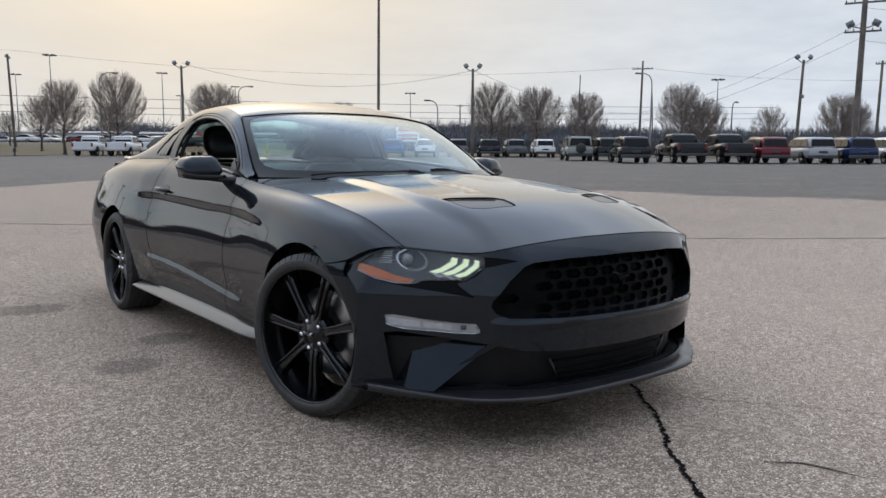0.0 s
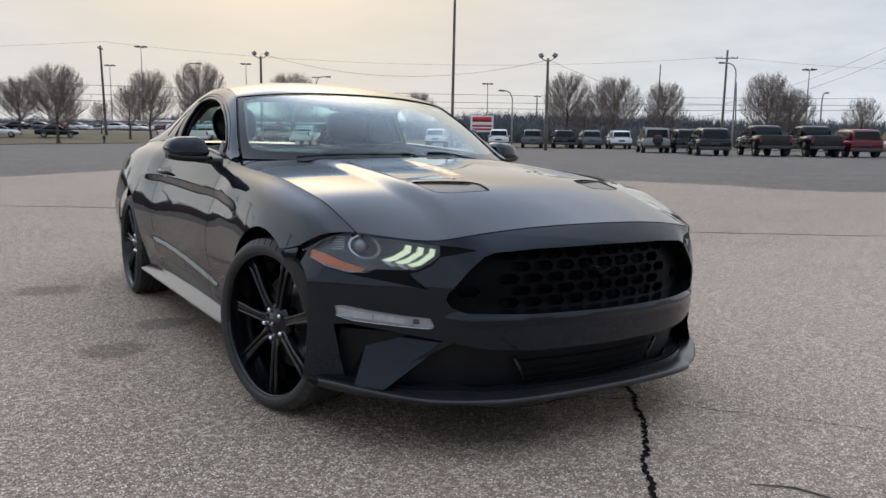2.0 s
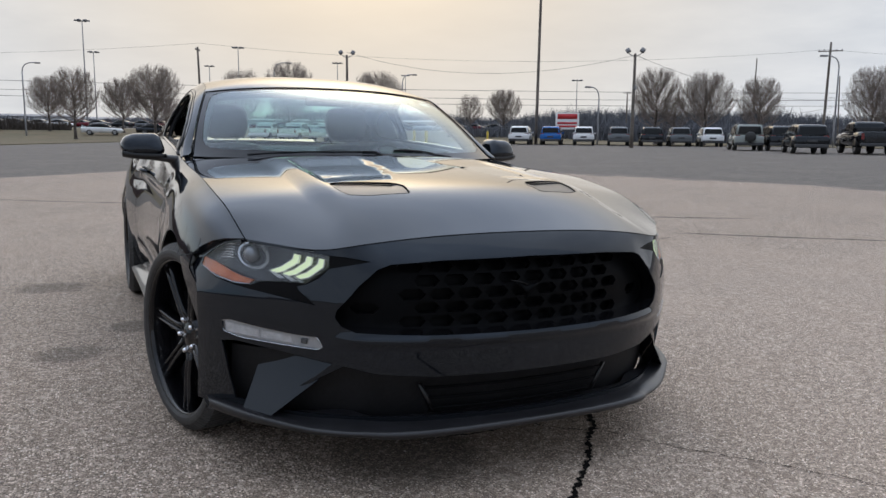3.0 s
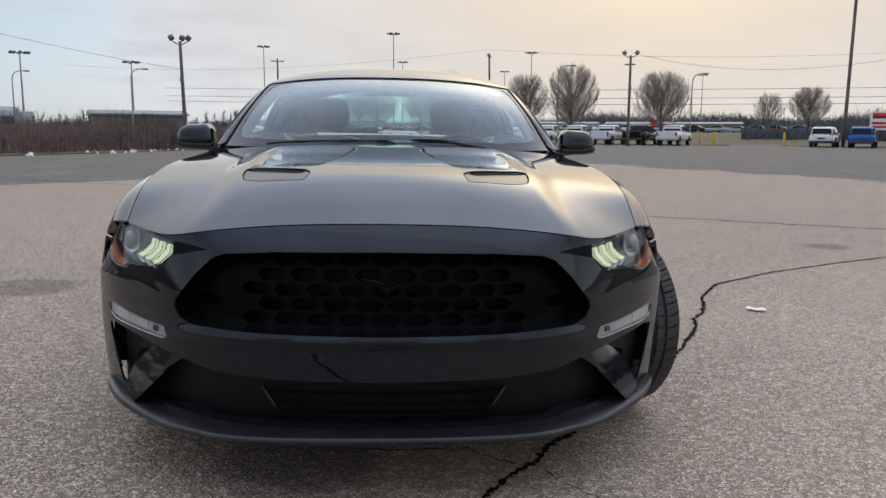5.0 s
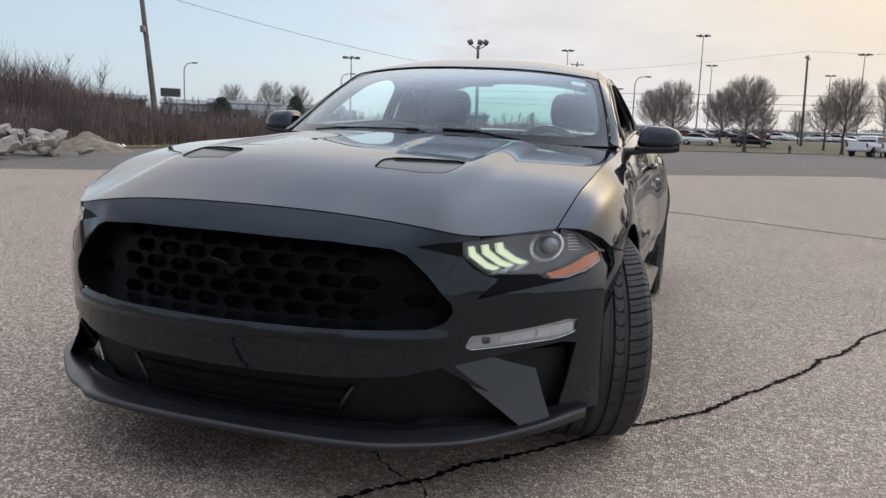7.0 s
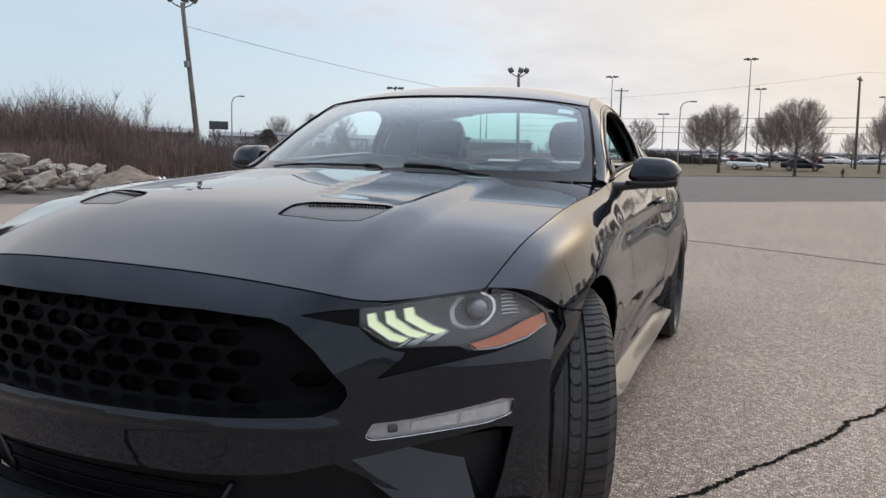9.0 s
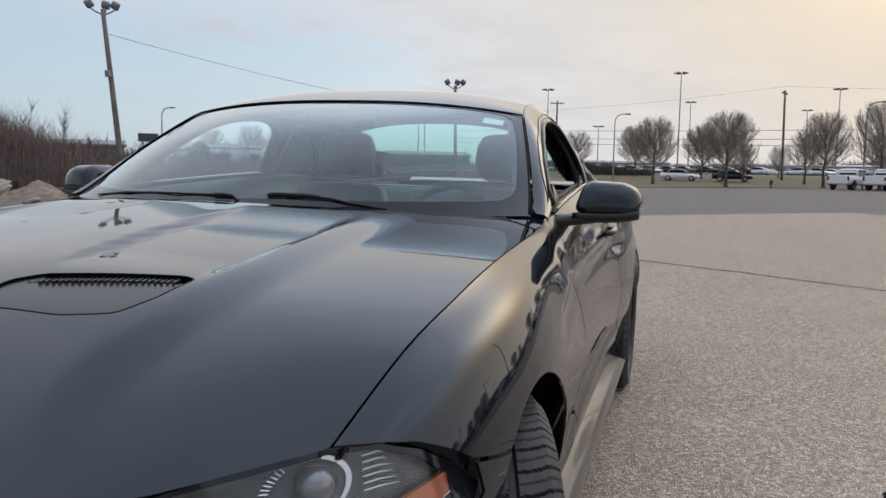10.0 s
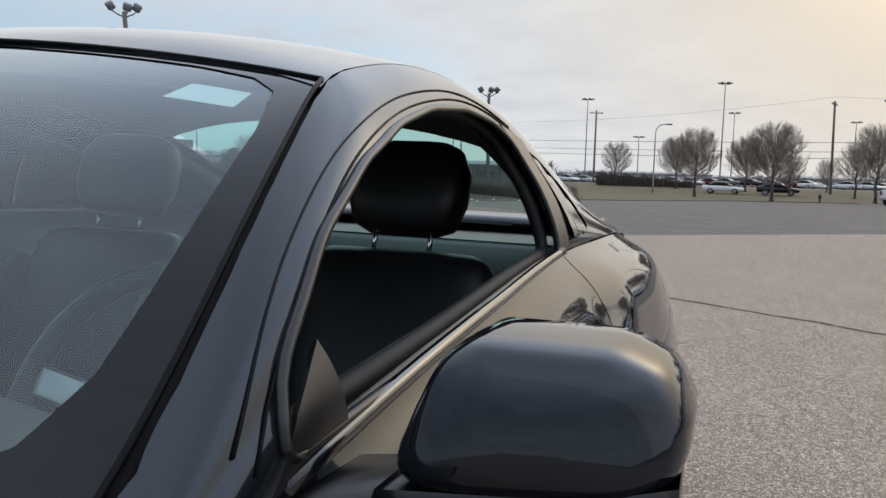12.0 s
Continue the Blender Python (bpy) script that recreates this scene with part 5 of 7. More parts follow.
box(bm, (-0.125, -0.012, -0.033), (0.125, 0.018, 0.033), Matrix.Translation((0, 1.20, 1.232)) @ Matrix.Rotation(0.15, 4, "X"), 0.012)
tube(bm, [(0, 1.20, 1.24), (0, 1.16, 1.262)], 0.010, 6)
part("rear_view_mirror", bm, MATT_BLACK, car, "black rear view mirror")
bm = bmesh.new()
box(bm, (-0.04, -0.02, -0.012), (0.04, 0.03, 0.012), Matrix.Translation((0, 1.150, 1.256)), 0.008)
part("sensor_housing", bm, MATT_BLACK, car)

# ---- ground ----
def ground_z(x, y):
    """The lot, level but for a very slight fall towards the car's left rear."""
    x, y = np.asarray(x, float), np.asarray(y, float)
    near = 1 - smooth(3.5, 12.0, np.hypot(x, y - 1.0))
    return (0.004 - 0.0122 * x - 0.0105 * y) * near


def asphalt_material():
    m = bpy.data.materials.new("worn_asphalt")
    m.use_nodes = True
    n = Nodes(m.node_tree)
    b = n.add("ShaderNodeBsdfPrincipled")
    out = n.add("ShaderNodeOutputMaterial")
    n.link(b.outputs[0], out.inputs[0])
    v = n.coords()
    sep = n.add("ShaderNodeSeparateXYZ")
    n.link(v, sep.inputs[0])
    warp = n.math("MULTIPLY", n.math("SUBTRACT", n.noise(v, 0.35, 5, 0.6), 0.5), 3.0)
    # distance across the paving lanes, which run askew to the car
    lane = n.math("ADD", n.vmath("DOT_PRODUCT", v, (-0.707, 0.707, 0)), n.math("MULTIPLY", warp, 0.3))
    right = n.math("ADD", n.vmath("DOT_PRODUCT", v, (0.92, 0.39, 0)), n.math("MULTIPLY", warp, 1.6))
    far = n.math("MAXIMUM", n.span(lane, 13.7, 14.2), n.span(right, 15.0, 15.9))
    # aggregate
    chips = n.voronoi(v, 105.0, "F1", "Color")
    cs = n.add("ShaderNodeSeparateColor")
    n.link(chips, cs.inputs[0])
    cell = n.voronoi(v, 105.0)
    grit = n.noise(v, 300.0, 3)
    stone = n.ramp(cs.outputs[0], (0.0, (0.070, 0.060, 0.050)), (0.35, (0.330, 0.268, 0.215)), (0.70, (0.630, 0.510, 0.410)), (0.90, (0.800, 0.660, 0.540)), (1.0, (0.960, 0.860, 0.760)))
    binder = n.mix(n.span(grit, 0.42, 0.58), (0.046, 0.037, 0.030, 1), (0.396, 0.313, 0.245, 1))
    near = n.mix(n.span(cell, 0.34, 0.45), stone, binder)
    big = n.noise(v, 0.5, 6, 0.65)
    mid = n.noise(v, 3.5, 5, 0.6)
    near = n.mix(n.span(big, 0.35, 0.7, 0.0, 0.16), near, (0.517, 0.385, 0.289, 1))
    near = n.mix(n.span(mid, 0.52, 0.72, 0.0, 0.22), near, (0.227, 0.171, 0.129, 1))
    # light gradient painted into the colour: paler towards +x, gone by y 4.5
    lightened = n.span(n.math("ADD", sep.outputs[0], n.math("MULTIPLY", warp, 0.8)), -0.6, 2.2, 0.0, 0.16)
    lightened = n.math("MULTIPLY", lightened, n.span(sep.outputs[1], 4.5, 1.0))
    near = n.mix(lightened, near, n.mix(0.5, near, (0.90, 0.73, 0.60, 1), "MIX"))
    blot = n.noise(v, 14.0, 4, 0.65)
    near = n.mix(n.span(blot, 0.56, 0.74, 0.0, 0.30), near, (0.12, 0.098, 0.08, 1))
    speck = n.noise(v, 38.0, 4, 0.7)
    near = n.mix(n.span(speck, 0.52, 0.68, 0.0, 0.26), near, (0.14, 0.112, 0.09, 1))
    near = n.mix(n.span(speck, 0.50, 0.35, 0.0, 0.36), near, (0.86, 0.71, 0.585, 1))
    dark = n.mix(n.span(mid, 0.3, 0.7), (0.115, 0.102, 0.090, 1), (0.160, 0.142, 0.124, 1))
    dark = n.mix(n.span(big, 0.45, 0.75, 0.0, 0.5), dark, (0.205, 0.178, 0.152, 1))
    col = n.mix(far, near, dark)
    # straight construction joints between lanes
    def joint(nx, ny, offset, width, lo, hi):
        d = n.math("ABSOLUTE", n.math("SUBTRACT", n.math("ADD", n.vmath("DOT_PRODUCT", v, (nx, ny, 0)), n.math("MULTIPLY", n.math("SUBTRACT", n.noise(v, 0.8, 4), 0.5), 0.25)), offset))
        along = n.vmath("DOT_PRODUCT", v, (ny, -nx, 0))
        return n.math("MULTIPLY", n.span(d, width, width * 0.4), n.math("MULTIPLY", n.span(along, lo - 0.5, lo), n.span(along, hi + 0.5, hi)))
    j = n.math("MAXIMUM", joint(0.51, 0.86, 7.95, 0.06, -14, 3.0), joint(0.632, 0.775, 6.55, 0.05, 1.4, 20))
    j = n.math("MAXIMUM", j, n.math("MULTIPLY", joint(0.57, 0.82, 11.8, 0.03, 2, 14), 0.5))
    j = n.math("MULTIPLY", j, n.span(n.noise(v, 6.0, 3), 0.3, 0.55, 0.35, 0.95))
    col = n.mix(j, col, (0.035, 0.032, 0.03, 1))
    # oil stains
    oil = None
    for x, y, r in ((-1.30, 1.12, 0.21), (-0.98, 1.62, 0.20), (-1.5, 3.0, 0.26), (-0.25, -0.55, 0.30), (0.05, 0.05, 0.45), (-2.4, 2.2, 0.4), (4.2, 4.6, 0.3)):
        d = n.math("ADD", n.vmath("LENGTH", n.vmath("SUBTRACT", v, (x, y, 0))), n.math("MULTIPLY", n.math("SUBTRACT", mid, 0.5), 0.25))
        s = n.span(d, r, r * 0.55)
        oil = s if oil is None else n.math("MAXIMUM", oil, s)
    col = n.mix(n.math("MULTIPLY", oil, 0.42), col, (0.035, 0.033, 0.031, 1))
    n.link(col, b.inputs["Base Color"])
    b.inputs["Roughness"].default_value = 0.82
    b.inputs["Specular IOR Level"].default_value = 0.18
    h = n.math("ADD", n.math("MULTIPLY", n.math("SUBTRACT", 1.0, cell), 0.7), n.math("MULTIPLY", grit, 0.3))
    n.link(n.bump(h, 1.0, 0.008), b.inputs["Normal"])
    return m


def turf_material():
    m = bpy.data.materials.new("winter_turf")
    m.use_nodes = True
    n = Nodes(m.node_tree)
    b = n.add("ShaderNodeBsdfPrincipled")
    out = n.add("ShaderNodeOutputMaterial")
    n.link(b.outputs[0], out.inputs[0])
    v = n.coords()
    a = n.noise(v, 0.25, 5, 0.6)
    c = n.noise(v, 9.0, 4, 0.7)
    col = n.mix(n.span(a, 0.35, 0.65), (0.125, 0.092, 0.048, 1), (0.088, 0.074, 0.034, 1))
    col = n.mix(n.span(c, 0.4, 0.7, 0, 0.5), col, (0.13, 0.105, 0.065, 1))
    n.link(col, b.inputs["Base Color"])
    b.inputs["Roughness"].default_value = 0.95
    n.link(n.bump(c, 0.8, 0.03), b.inputs["Normal"])
    return m


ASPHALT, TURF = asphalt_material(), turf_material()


def ring_sheet(name, inner, outer_r, mat, label, z=0.0):
    """A wide sheet, close-meshed in the middle and coarse to the horizon."""
    ax = np.unique(np.r_[-np.geomspace(8, outer_r, 22), np.linspace(-8, 8, 33), np.geomspace(8, outer_r, 22)])
    X, Y = np.meshgrid(ax, ax, indexing="ij")
    Z = ground_z(X, Y) + z
    k = len(ax)
    V = np.c_[X.ravel(), Y.ravel(), Z.ravel()]
    F = [(i * k + j, (i + 1) * k + j, (i + 1) * k + j + 1, i * k + j + 1) for i in range(k - 1) for j in range(k - 1)]
    me = bpy.data.meshes.new(name)
    me.from_pydata(V.tolist(), [], F)
    return tagged(mesh_part(name, me, mat), label, "ground", kind="structure")


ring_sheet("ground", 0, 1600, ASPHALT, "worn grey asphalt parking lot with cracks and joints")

# ---- the lot and what stands round it ----
BARK = material("bare_bark", (0.085, 0.070, 0.060), 0.9, grain=0.35, scale=18)
TWIG = material("bare_twig", (0.215, 0.175, 0.152), 0.9, grain=0.3, scale=8)
BRUSH_MAT = material("dry_brush", (0.146, 0.104, 0.092), 0.95, grain=0.5, scale=3)
REED_MAT = material("dry_reed", (0.30, 0.21, 0.12), 0.95, grain=0.4, scale=4)
# distance haze is painted into this bluish grey, not rendered as air
HAZED_WOODS_MAT = material("far_woods", (0.115, 0.120, 0.135), 0.95, grain=0.3, scale=0.6)
POLE_WOOD = material("weathered_pole", (0.135, 0.115, 0.098), 0.85, grain=0.35, scale=9)
POLE_GREY = material("galvanised_pole", (0.26, 0.26, 0.27), 0.5, grain=0.15, scale=6)
LAMP_GREY = material("floodlight_case", (0.16, 0.16, 0.165), 0.45, grain=0.2, scale=12)
WIRE = material("black_wire", (0.05, 0.05, 0.055), 0.6)
CONCRETE = material("broken_concrete", (0.35, 0.305, 0.26), 0.9, grain=0.3, scale=5, bump=0.4, vary=0.25)
DIRT = material("bare_dirt", (0.20, 0.155, 0.115), 0.95, grain=0.35, scale=5, bump=0.5)
SHED_DARK = material("shed_opening", (0.05, 0.055, 0.06), 0.5)
YELLOW = material("yellow_paint", (0.55, 0.40, 0.04), 0.6, grain=0.2, scale=20)
WHITE_SIGN = material("white_sign", (0.75, 0.75, 0.74), 0.5, grain=0.05)
RED_SIGN = material("red_sign", (0.50, 0.03, 0.035), 0.5, grain=0.1)
DARK_GLASS = material("dark_car_glass", (0.008, 0.009, 0.010), 0.08, spec=0.3)
TAIL_RED = material("tail_lamp", (0.15, 0.008, 0.008), 0.25, coat=0.2)
PLASTIC_GREY = material("grey_plastic", (0.045, 0.045, 0.047), 0.6, grain=0.2, scale=20)
RIM_SILVER = material("silver_rim", (0.45, 0.45, 0.46), 0.3, metal=0.8, grain=0.1)
TARMAC_CRACK = material("crack_shadow", (0.008, 0.007, 0.0065), 0.95, grain=0.4, scale=40, spec=0.05)
PAPER = material("white_paper", (0.78, 0.77, 0.74), 0.8, grain=0.08, scale=30)

rng = random.Random(7)

# turf beyond the lot's edge, laid a little over the asphalt
def turf(name, poly, label, z=0.05):
    bm = bmesh.new()
    pts = resample(poly, 6.0)
    a = [bm.verts.new((x + rng.uniform(-0.25, 0.25), y + rng.uniform(-0.25, 0.25), z)) for x, y in pts]
    b = [bm.verts.new((v.co.x, v.co.y, -0.02)) for v in a]
    for i, j, k in geometry.tessellate_polygon([[v.co for v in a]]):
        f = bm.faces.new((a[i], a[j], a[k]))
        f.normal_update()
        if f.normal.z < 0:
            f.normal_flip()
    for i in range(len(a)):
        bm.faces.new((a[i], b[i], b[(i + 1) % len(a)], a[(i + 1) % len(a)]))
    return tagged(part(name, bm, TURF, flat=True), label, "ground", kind="structure")


def bank_z(x, y):
    """The ground behind the verge climbs gently to the storage lots."""
    d, a = np.hypot(x, y), np.degrees(np.arctan2(x, y))
    return 1.3 * smooth(85, 125, d) * smooth(-34, -24, a) * (1 - smooth(30, 40, a))


ba, bd = np.meshgrid(np.radians(np.linspace(-36, 42, 40)), np.r_[np.linspace(82, 130, 25), np.geomspace(140, 420, 14)], indexing="ij")
bx, by = bd * np.sin(ba), bd * np.cos(ba)
bz = bank_z(bx, by) + 0.060 - 0.09 * (bd < 83)
me = bpy.data.meshes.new("bank")
me.from_pydata(np.c_[bx.ravel(), by.ravel(), bz.ravel()].tolist(), [], [(i * 39 + j, i * 39 + j + 1, (i + 1) * 39 + j + 1, (i + 1) * 39 + j) for i in range(39) for j in range(38)])
me.polygons.foreach_set("material_index", [0 if j < 18 else 1 for i in range(39) for j in range(38)])
tagged(mesh_part("bank", me, [TURF, ASPHALT]), "winter grass bank rising to the storage lots", "ground", kind="structure")
turf("verge_north", [(-6, 58), (-2.5, 66), (3, 74), (12.5, 83.5), (22, 77.5), (30.5, 71.0), (31.5, 73), (30, 79), (52, 122), (25, 160), (-10, 162), (-48, 130), (-26, 64), (-10, 52)], "winter grass verge with bare trees")
turf("verge_east", [(36, 68.0), (43, 63.0), (52, 56.6), (58, 52), (62, 44), (72, 36), (84, 26), (110, 30), (96, 60), (70, 84), (44, 92), (38, 78)], "winter grass strip behind the parked cars")
turf("brush_bed", [(-17.5, -30), (-17.2, 10), (-18.5, 24), (-14.5, 35), (-10, 47), (-9, 53), (-22, 60), (-60, 75), (-90, 40), (-90, -40), (-40, -60)], "dry weedy ground under the brush")


# ---- vehicles ----
def car_rings(stations):
    """Rings of a body from (y, half width, bottom, top, top half width)."""
    out = []
    for y, w, b, t, tw in stations:
        h = t - b
        out.append([Vector((x, y, z)) for x, z in ((-w * 0.90, b), (-w, b + h * 0.22), (-w, b + h * 0.62), (-tw - (w - tw) * 0.35, b + h * 0.90), (-tw * 0.86, t), (tw * 0.86, t), (tw + (w - tw) * 0.35, b + h * 0.90), (w, b + h * 0.62), (w, b + h * 0.22), (w * 0.90, b))])
    return out


def cab_rings(stations):
    """Rings of a glasshouse with straight sides that lean in."""
    out = []
    for y, w, b, t, tw in stations:
        e = min(0.06, (t - b) * 0.3)
        out.append([Vector((x, y, z)) for x, z in ((-w, b), (-tw, t - e), (-tw + 0.07, t - 0.012), (-tw * 0.4, t), (tw * 0.4, t), (tw - 0.07, t - 0.012), (tw, t - e), (w, b))])
    return out


def add_wheels(ob, r, w, ys, half):
    for y in ys:
        for sx in (-1, 1):
            wh = new("wheel")
            wh.parent = ob
            bm = bmesh.new()
            lathe(bm, [(-w / 2, r * 0.62), (-w / 2, r * 0.93), (-w * 0.38, r), (w * 0.38, r), (w / 2, r * 0.93), (w / 2, r * 0.62)], "x", 20)
            part("tyre", fix(bm), RUBBER, wh)
            bm = bmesh.new()
            for k in range(5):
                a = 2 * math.pi * k / 5
                box(bm, (w * 0.30, -0.05, 0.03), (w * 0.42, 0.05, r * 0.62), Matrix.Rotation(a, 4, "X"))
            lathe(bm, [(w * 0.1, r * 0.62), (w * 0.44, r * 0.64), (w * 0.44, r * 0.58), (w * 0.12, r * 0.55), (w * 0.10, 0.0)], "x", 20)
            part("rim", fix(bm), RIM_SILVER, wh)
            wh.matrix_basis = Matrix.Translation((sx * (half - w * 0.45), y, r)) @ Matrix.Rotation(0 if sx > 0 else math.pi, 4, "Z")


def quad_plate(name, pts, depth, mat, ob, label=""):
    """A thin plate on four or more corners, pushed out along its own normal."""
    bm = bmesh.new()
    q = [Vector(p) for p in pts]
    n = (q[1] - q[0]).cross(q[2] - q[0]).normalized()
    a = [bm.verts.new(p) for p in q]
    b = [bm.verts.new(p + n * depth) for p in q]
    bm.faces.new(a[::-1])
    bm.faces.new(b)
    for i in range(len(q)):
        bm.faces.new((a[i], a[(i + 1) % len(q)], b[(i + 1) % len(q)], b[i]))
    return part(name, fix(bm), mat, ob, label, flat=True)


def pickup(paint, label, group):
    """A full-size crew cab pickup, nose towards +y, origin on the ground in the middle."""
    ob = thing("pickup_truck", label, "pickup truck", group)
    L, H = 2.93, 1.94
    loft("body", car_rings([(-2.93, 0.94, 0.62, 1.26, 0.92), (-2.88, 0.98, 0.52, 1.33, 0.96), (-1.0, 1.0, 0.46, 1.33, 0.97), (-0.95, 1.0, 0.46, 1.30, 0.97), (1.05, 1.0, 0.46, 1.28, 0.97), (1.2, 1.0, 0.46, 1.26, 0.95), (2.6, 0.98, 0.46, 1.20, 0.90), (2.86, 0.94, 0.50, 1.12, 0.84), (2.93, 0.88, 0.55, 1.02, 0.78)]), paint, ob)
    loft("cab", cab_rings([(-0.98, 0.90, 1.22, 1.72, 0.80), (-0.90, 0.91, 1.22, 1.88, 0.80), (-0.5, 0.92, 1.22, 1.94, 0.80), (0.4, 0.92, 1.22, 1.93, 0.80), (0.72, 0.92, 1.22, 1.86, 0.80), (1.42, 0.92, 1.22, 1.32, 0.86)]), paint, ob)
    quad_plate("rear_glass", [(-0.74, -0.985, 1.38), (0.74, -0.985, 1.38), (0.70, -0.945, 1.80), (-0.70, -0.945, 1.80)], 0.012, DARK_GLASS, ob)
    quad_plate("windscreen", [(0.76, 1.30, 1.36), (-0.76, 1.30, 1.36), (-0.68, 0.78, 1.84), (0.68, 0.78, 1.84)], 0.012, DARK_GLASS, ob)
    for sx in (-1, 1):
        for y0, y1 in ((-0.86, 0.02), (0.10, 0.98)):
            p = [(sx * 0.918, y0, 1.36), (sx * 0.918, y1 + (0.12 if y1 > 0.5 else 0), 1.36), (sx * 0.835, y1 - (0.30 if y1 > 0.5 else 0), 1.80), (sx * 0.835, y0 + 0.04, 1.80)]
            quad_plate("side_glass", p if sx > 0 else p[::-1], 0.014, DARK_GLASS, ob)
        quad_plate("tail_lamp", [(sx * 0.80, -2.945, 0.88), (sx * 0.955, -2.945, 0.88), (sx * 0.955, -2.945, 1.24), (sx * 0.80, -2.945, 1.24)][:: (1 if sx > 0 else -1)], 0.02, TAIL_RED, ob)
        quad_plate("head_lamp", [(sx * 0.86, 2.90, 0.88), (sx * 0.55, 2.94, 0.88), (sx * 0.55, 2.94, 1.06), (sx * 0.86, 2.88, 1.06)][:: (1 if sx > 0 else -1)], 0.02, LAMP_SILVER, ob)
        bm = bmesh.new()
        box(bm, (sx * 1.02 - 0.10, 0.92, 1.28), (sx * 1.02 + 0.10, 1.02, 1.50), None, 0.03)
        part("door_mirror", bm, PLASTIC_GREY, ob)
        for y in (-1.85, 1.80):
            bm = bmesh.new()
            lathe(bm, [(sx * 0.70, 0.48), (sx * 1.006, 0.50), (sx * 1.004, 0.0)], "x", 24)
            bmesh.ops.translate(bm, verts=bm.verts[:], vec=(0, y, 0.42))
            bmesh.ops.delete(bm, geom=[v for v in bm.verts if v.co.z < 0.40], context="VERTS")
            part("wheel_arch", fix(bm), SEAM_BLACK, ob)
    quad_plate("tailgate", [(-0.78, -2.93, 0.72), (0.78, -2.93, 0.72), (0.78, -2.93, 1.30), (-0.78, -2.93, 1.30)], 0.02, paint, ob)
    quad_plate("bed_floor", [(-0.84, -2.80, 1.335), (0.84, -2.80, 1.335), (0.84, -1.05, 1.335), (-0.84, -1.05, 1.335)], 0.006, PLASTIC_GREY, ob, "dark open load bed")
    bm = bmesh.new()
    box(bm, (-0.98, -3.05, 0.50), (0.98, -2.88, 0.68), None, 0.03)
    part("rear_bumper", bm, STEEL if paint is not PAINT["black"] else PLASTIC_GREY, ob)
    bm = bmesh.new()
    box(bm, (-0.96, 2.85, 0.42), (0.96, 3.0, 0.62), None, 0.04)
    part("front_bumper", bm, PLASTIC_GREY, ob)
    add_wheels(ob, 0.42, 0.29, (-1.85, 1.80), 0.99)
    return ob


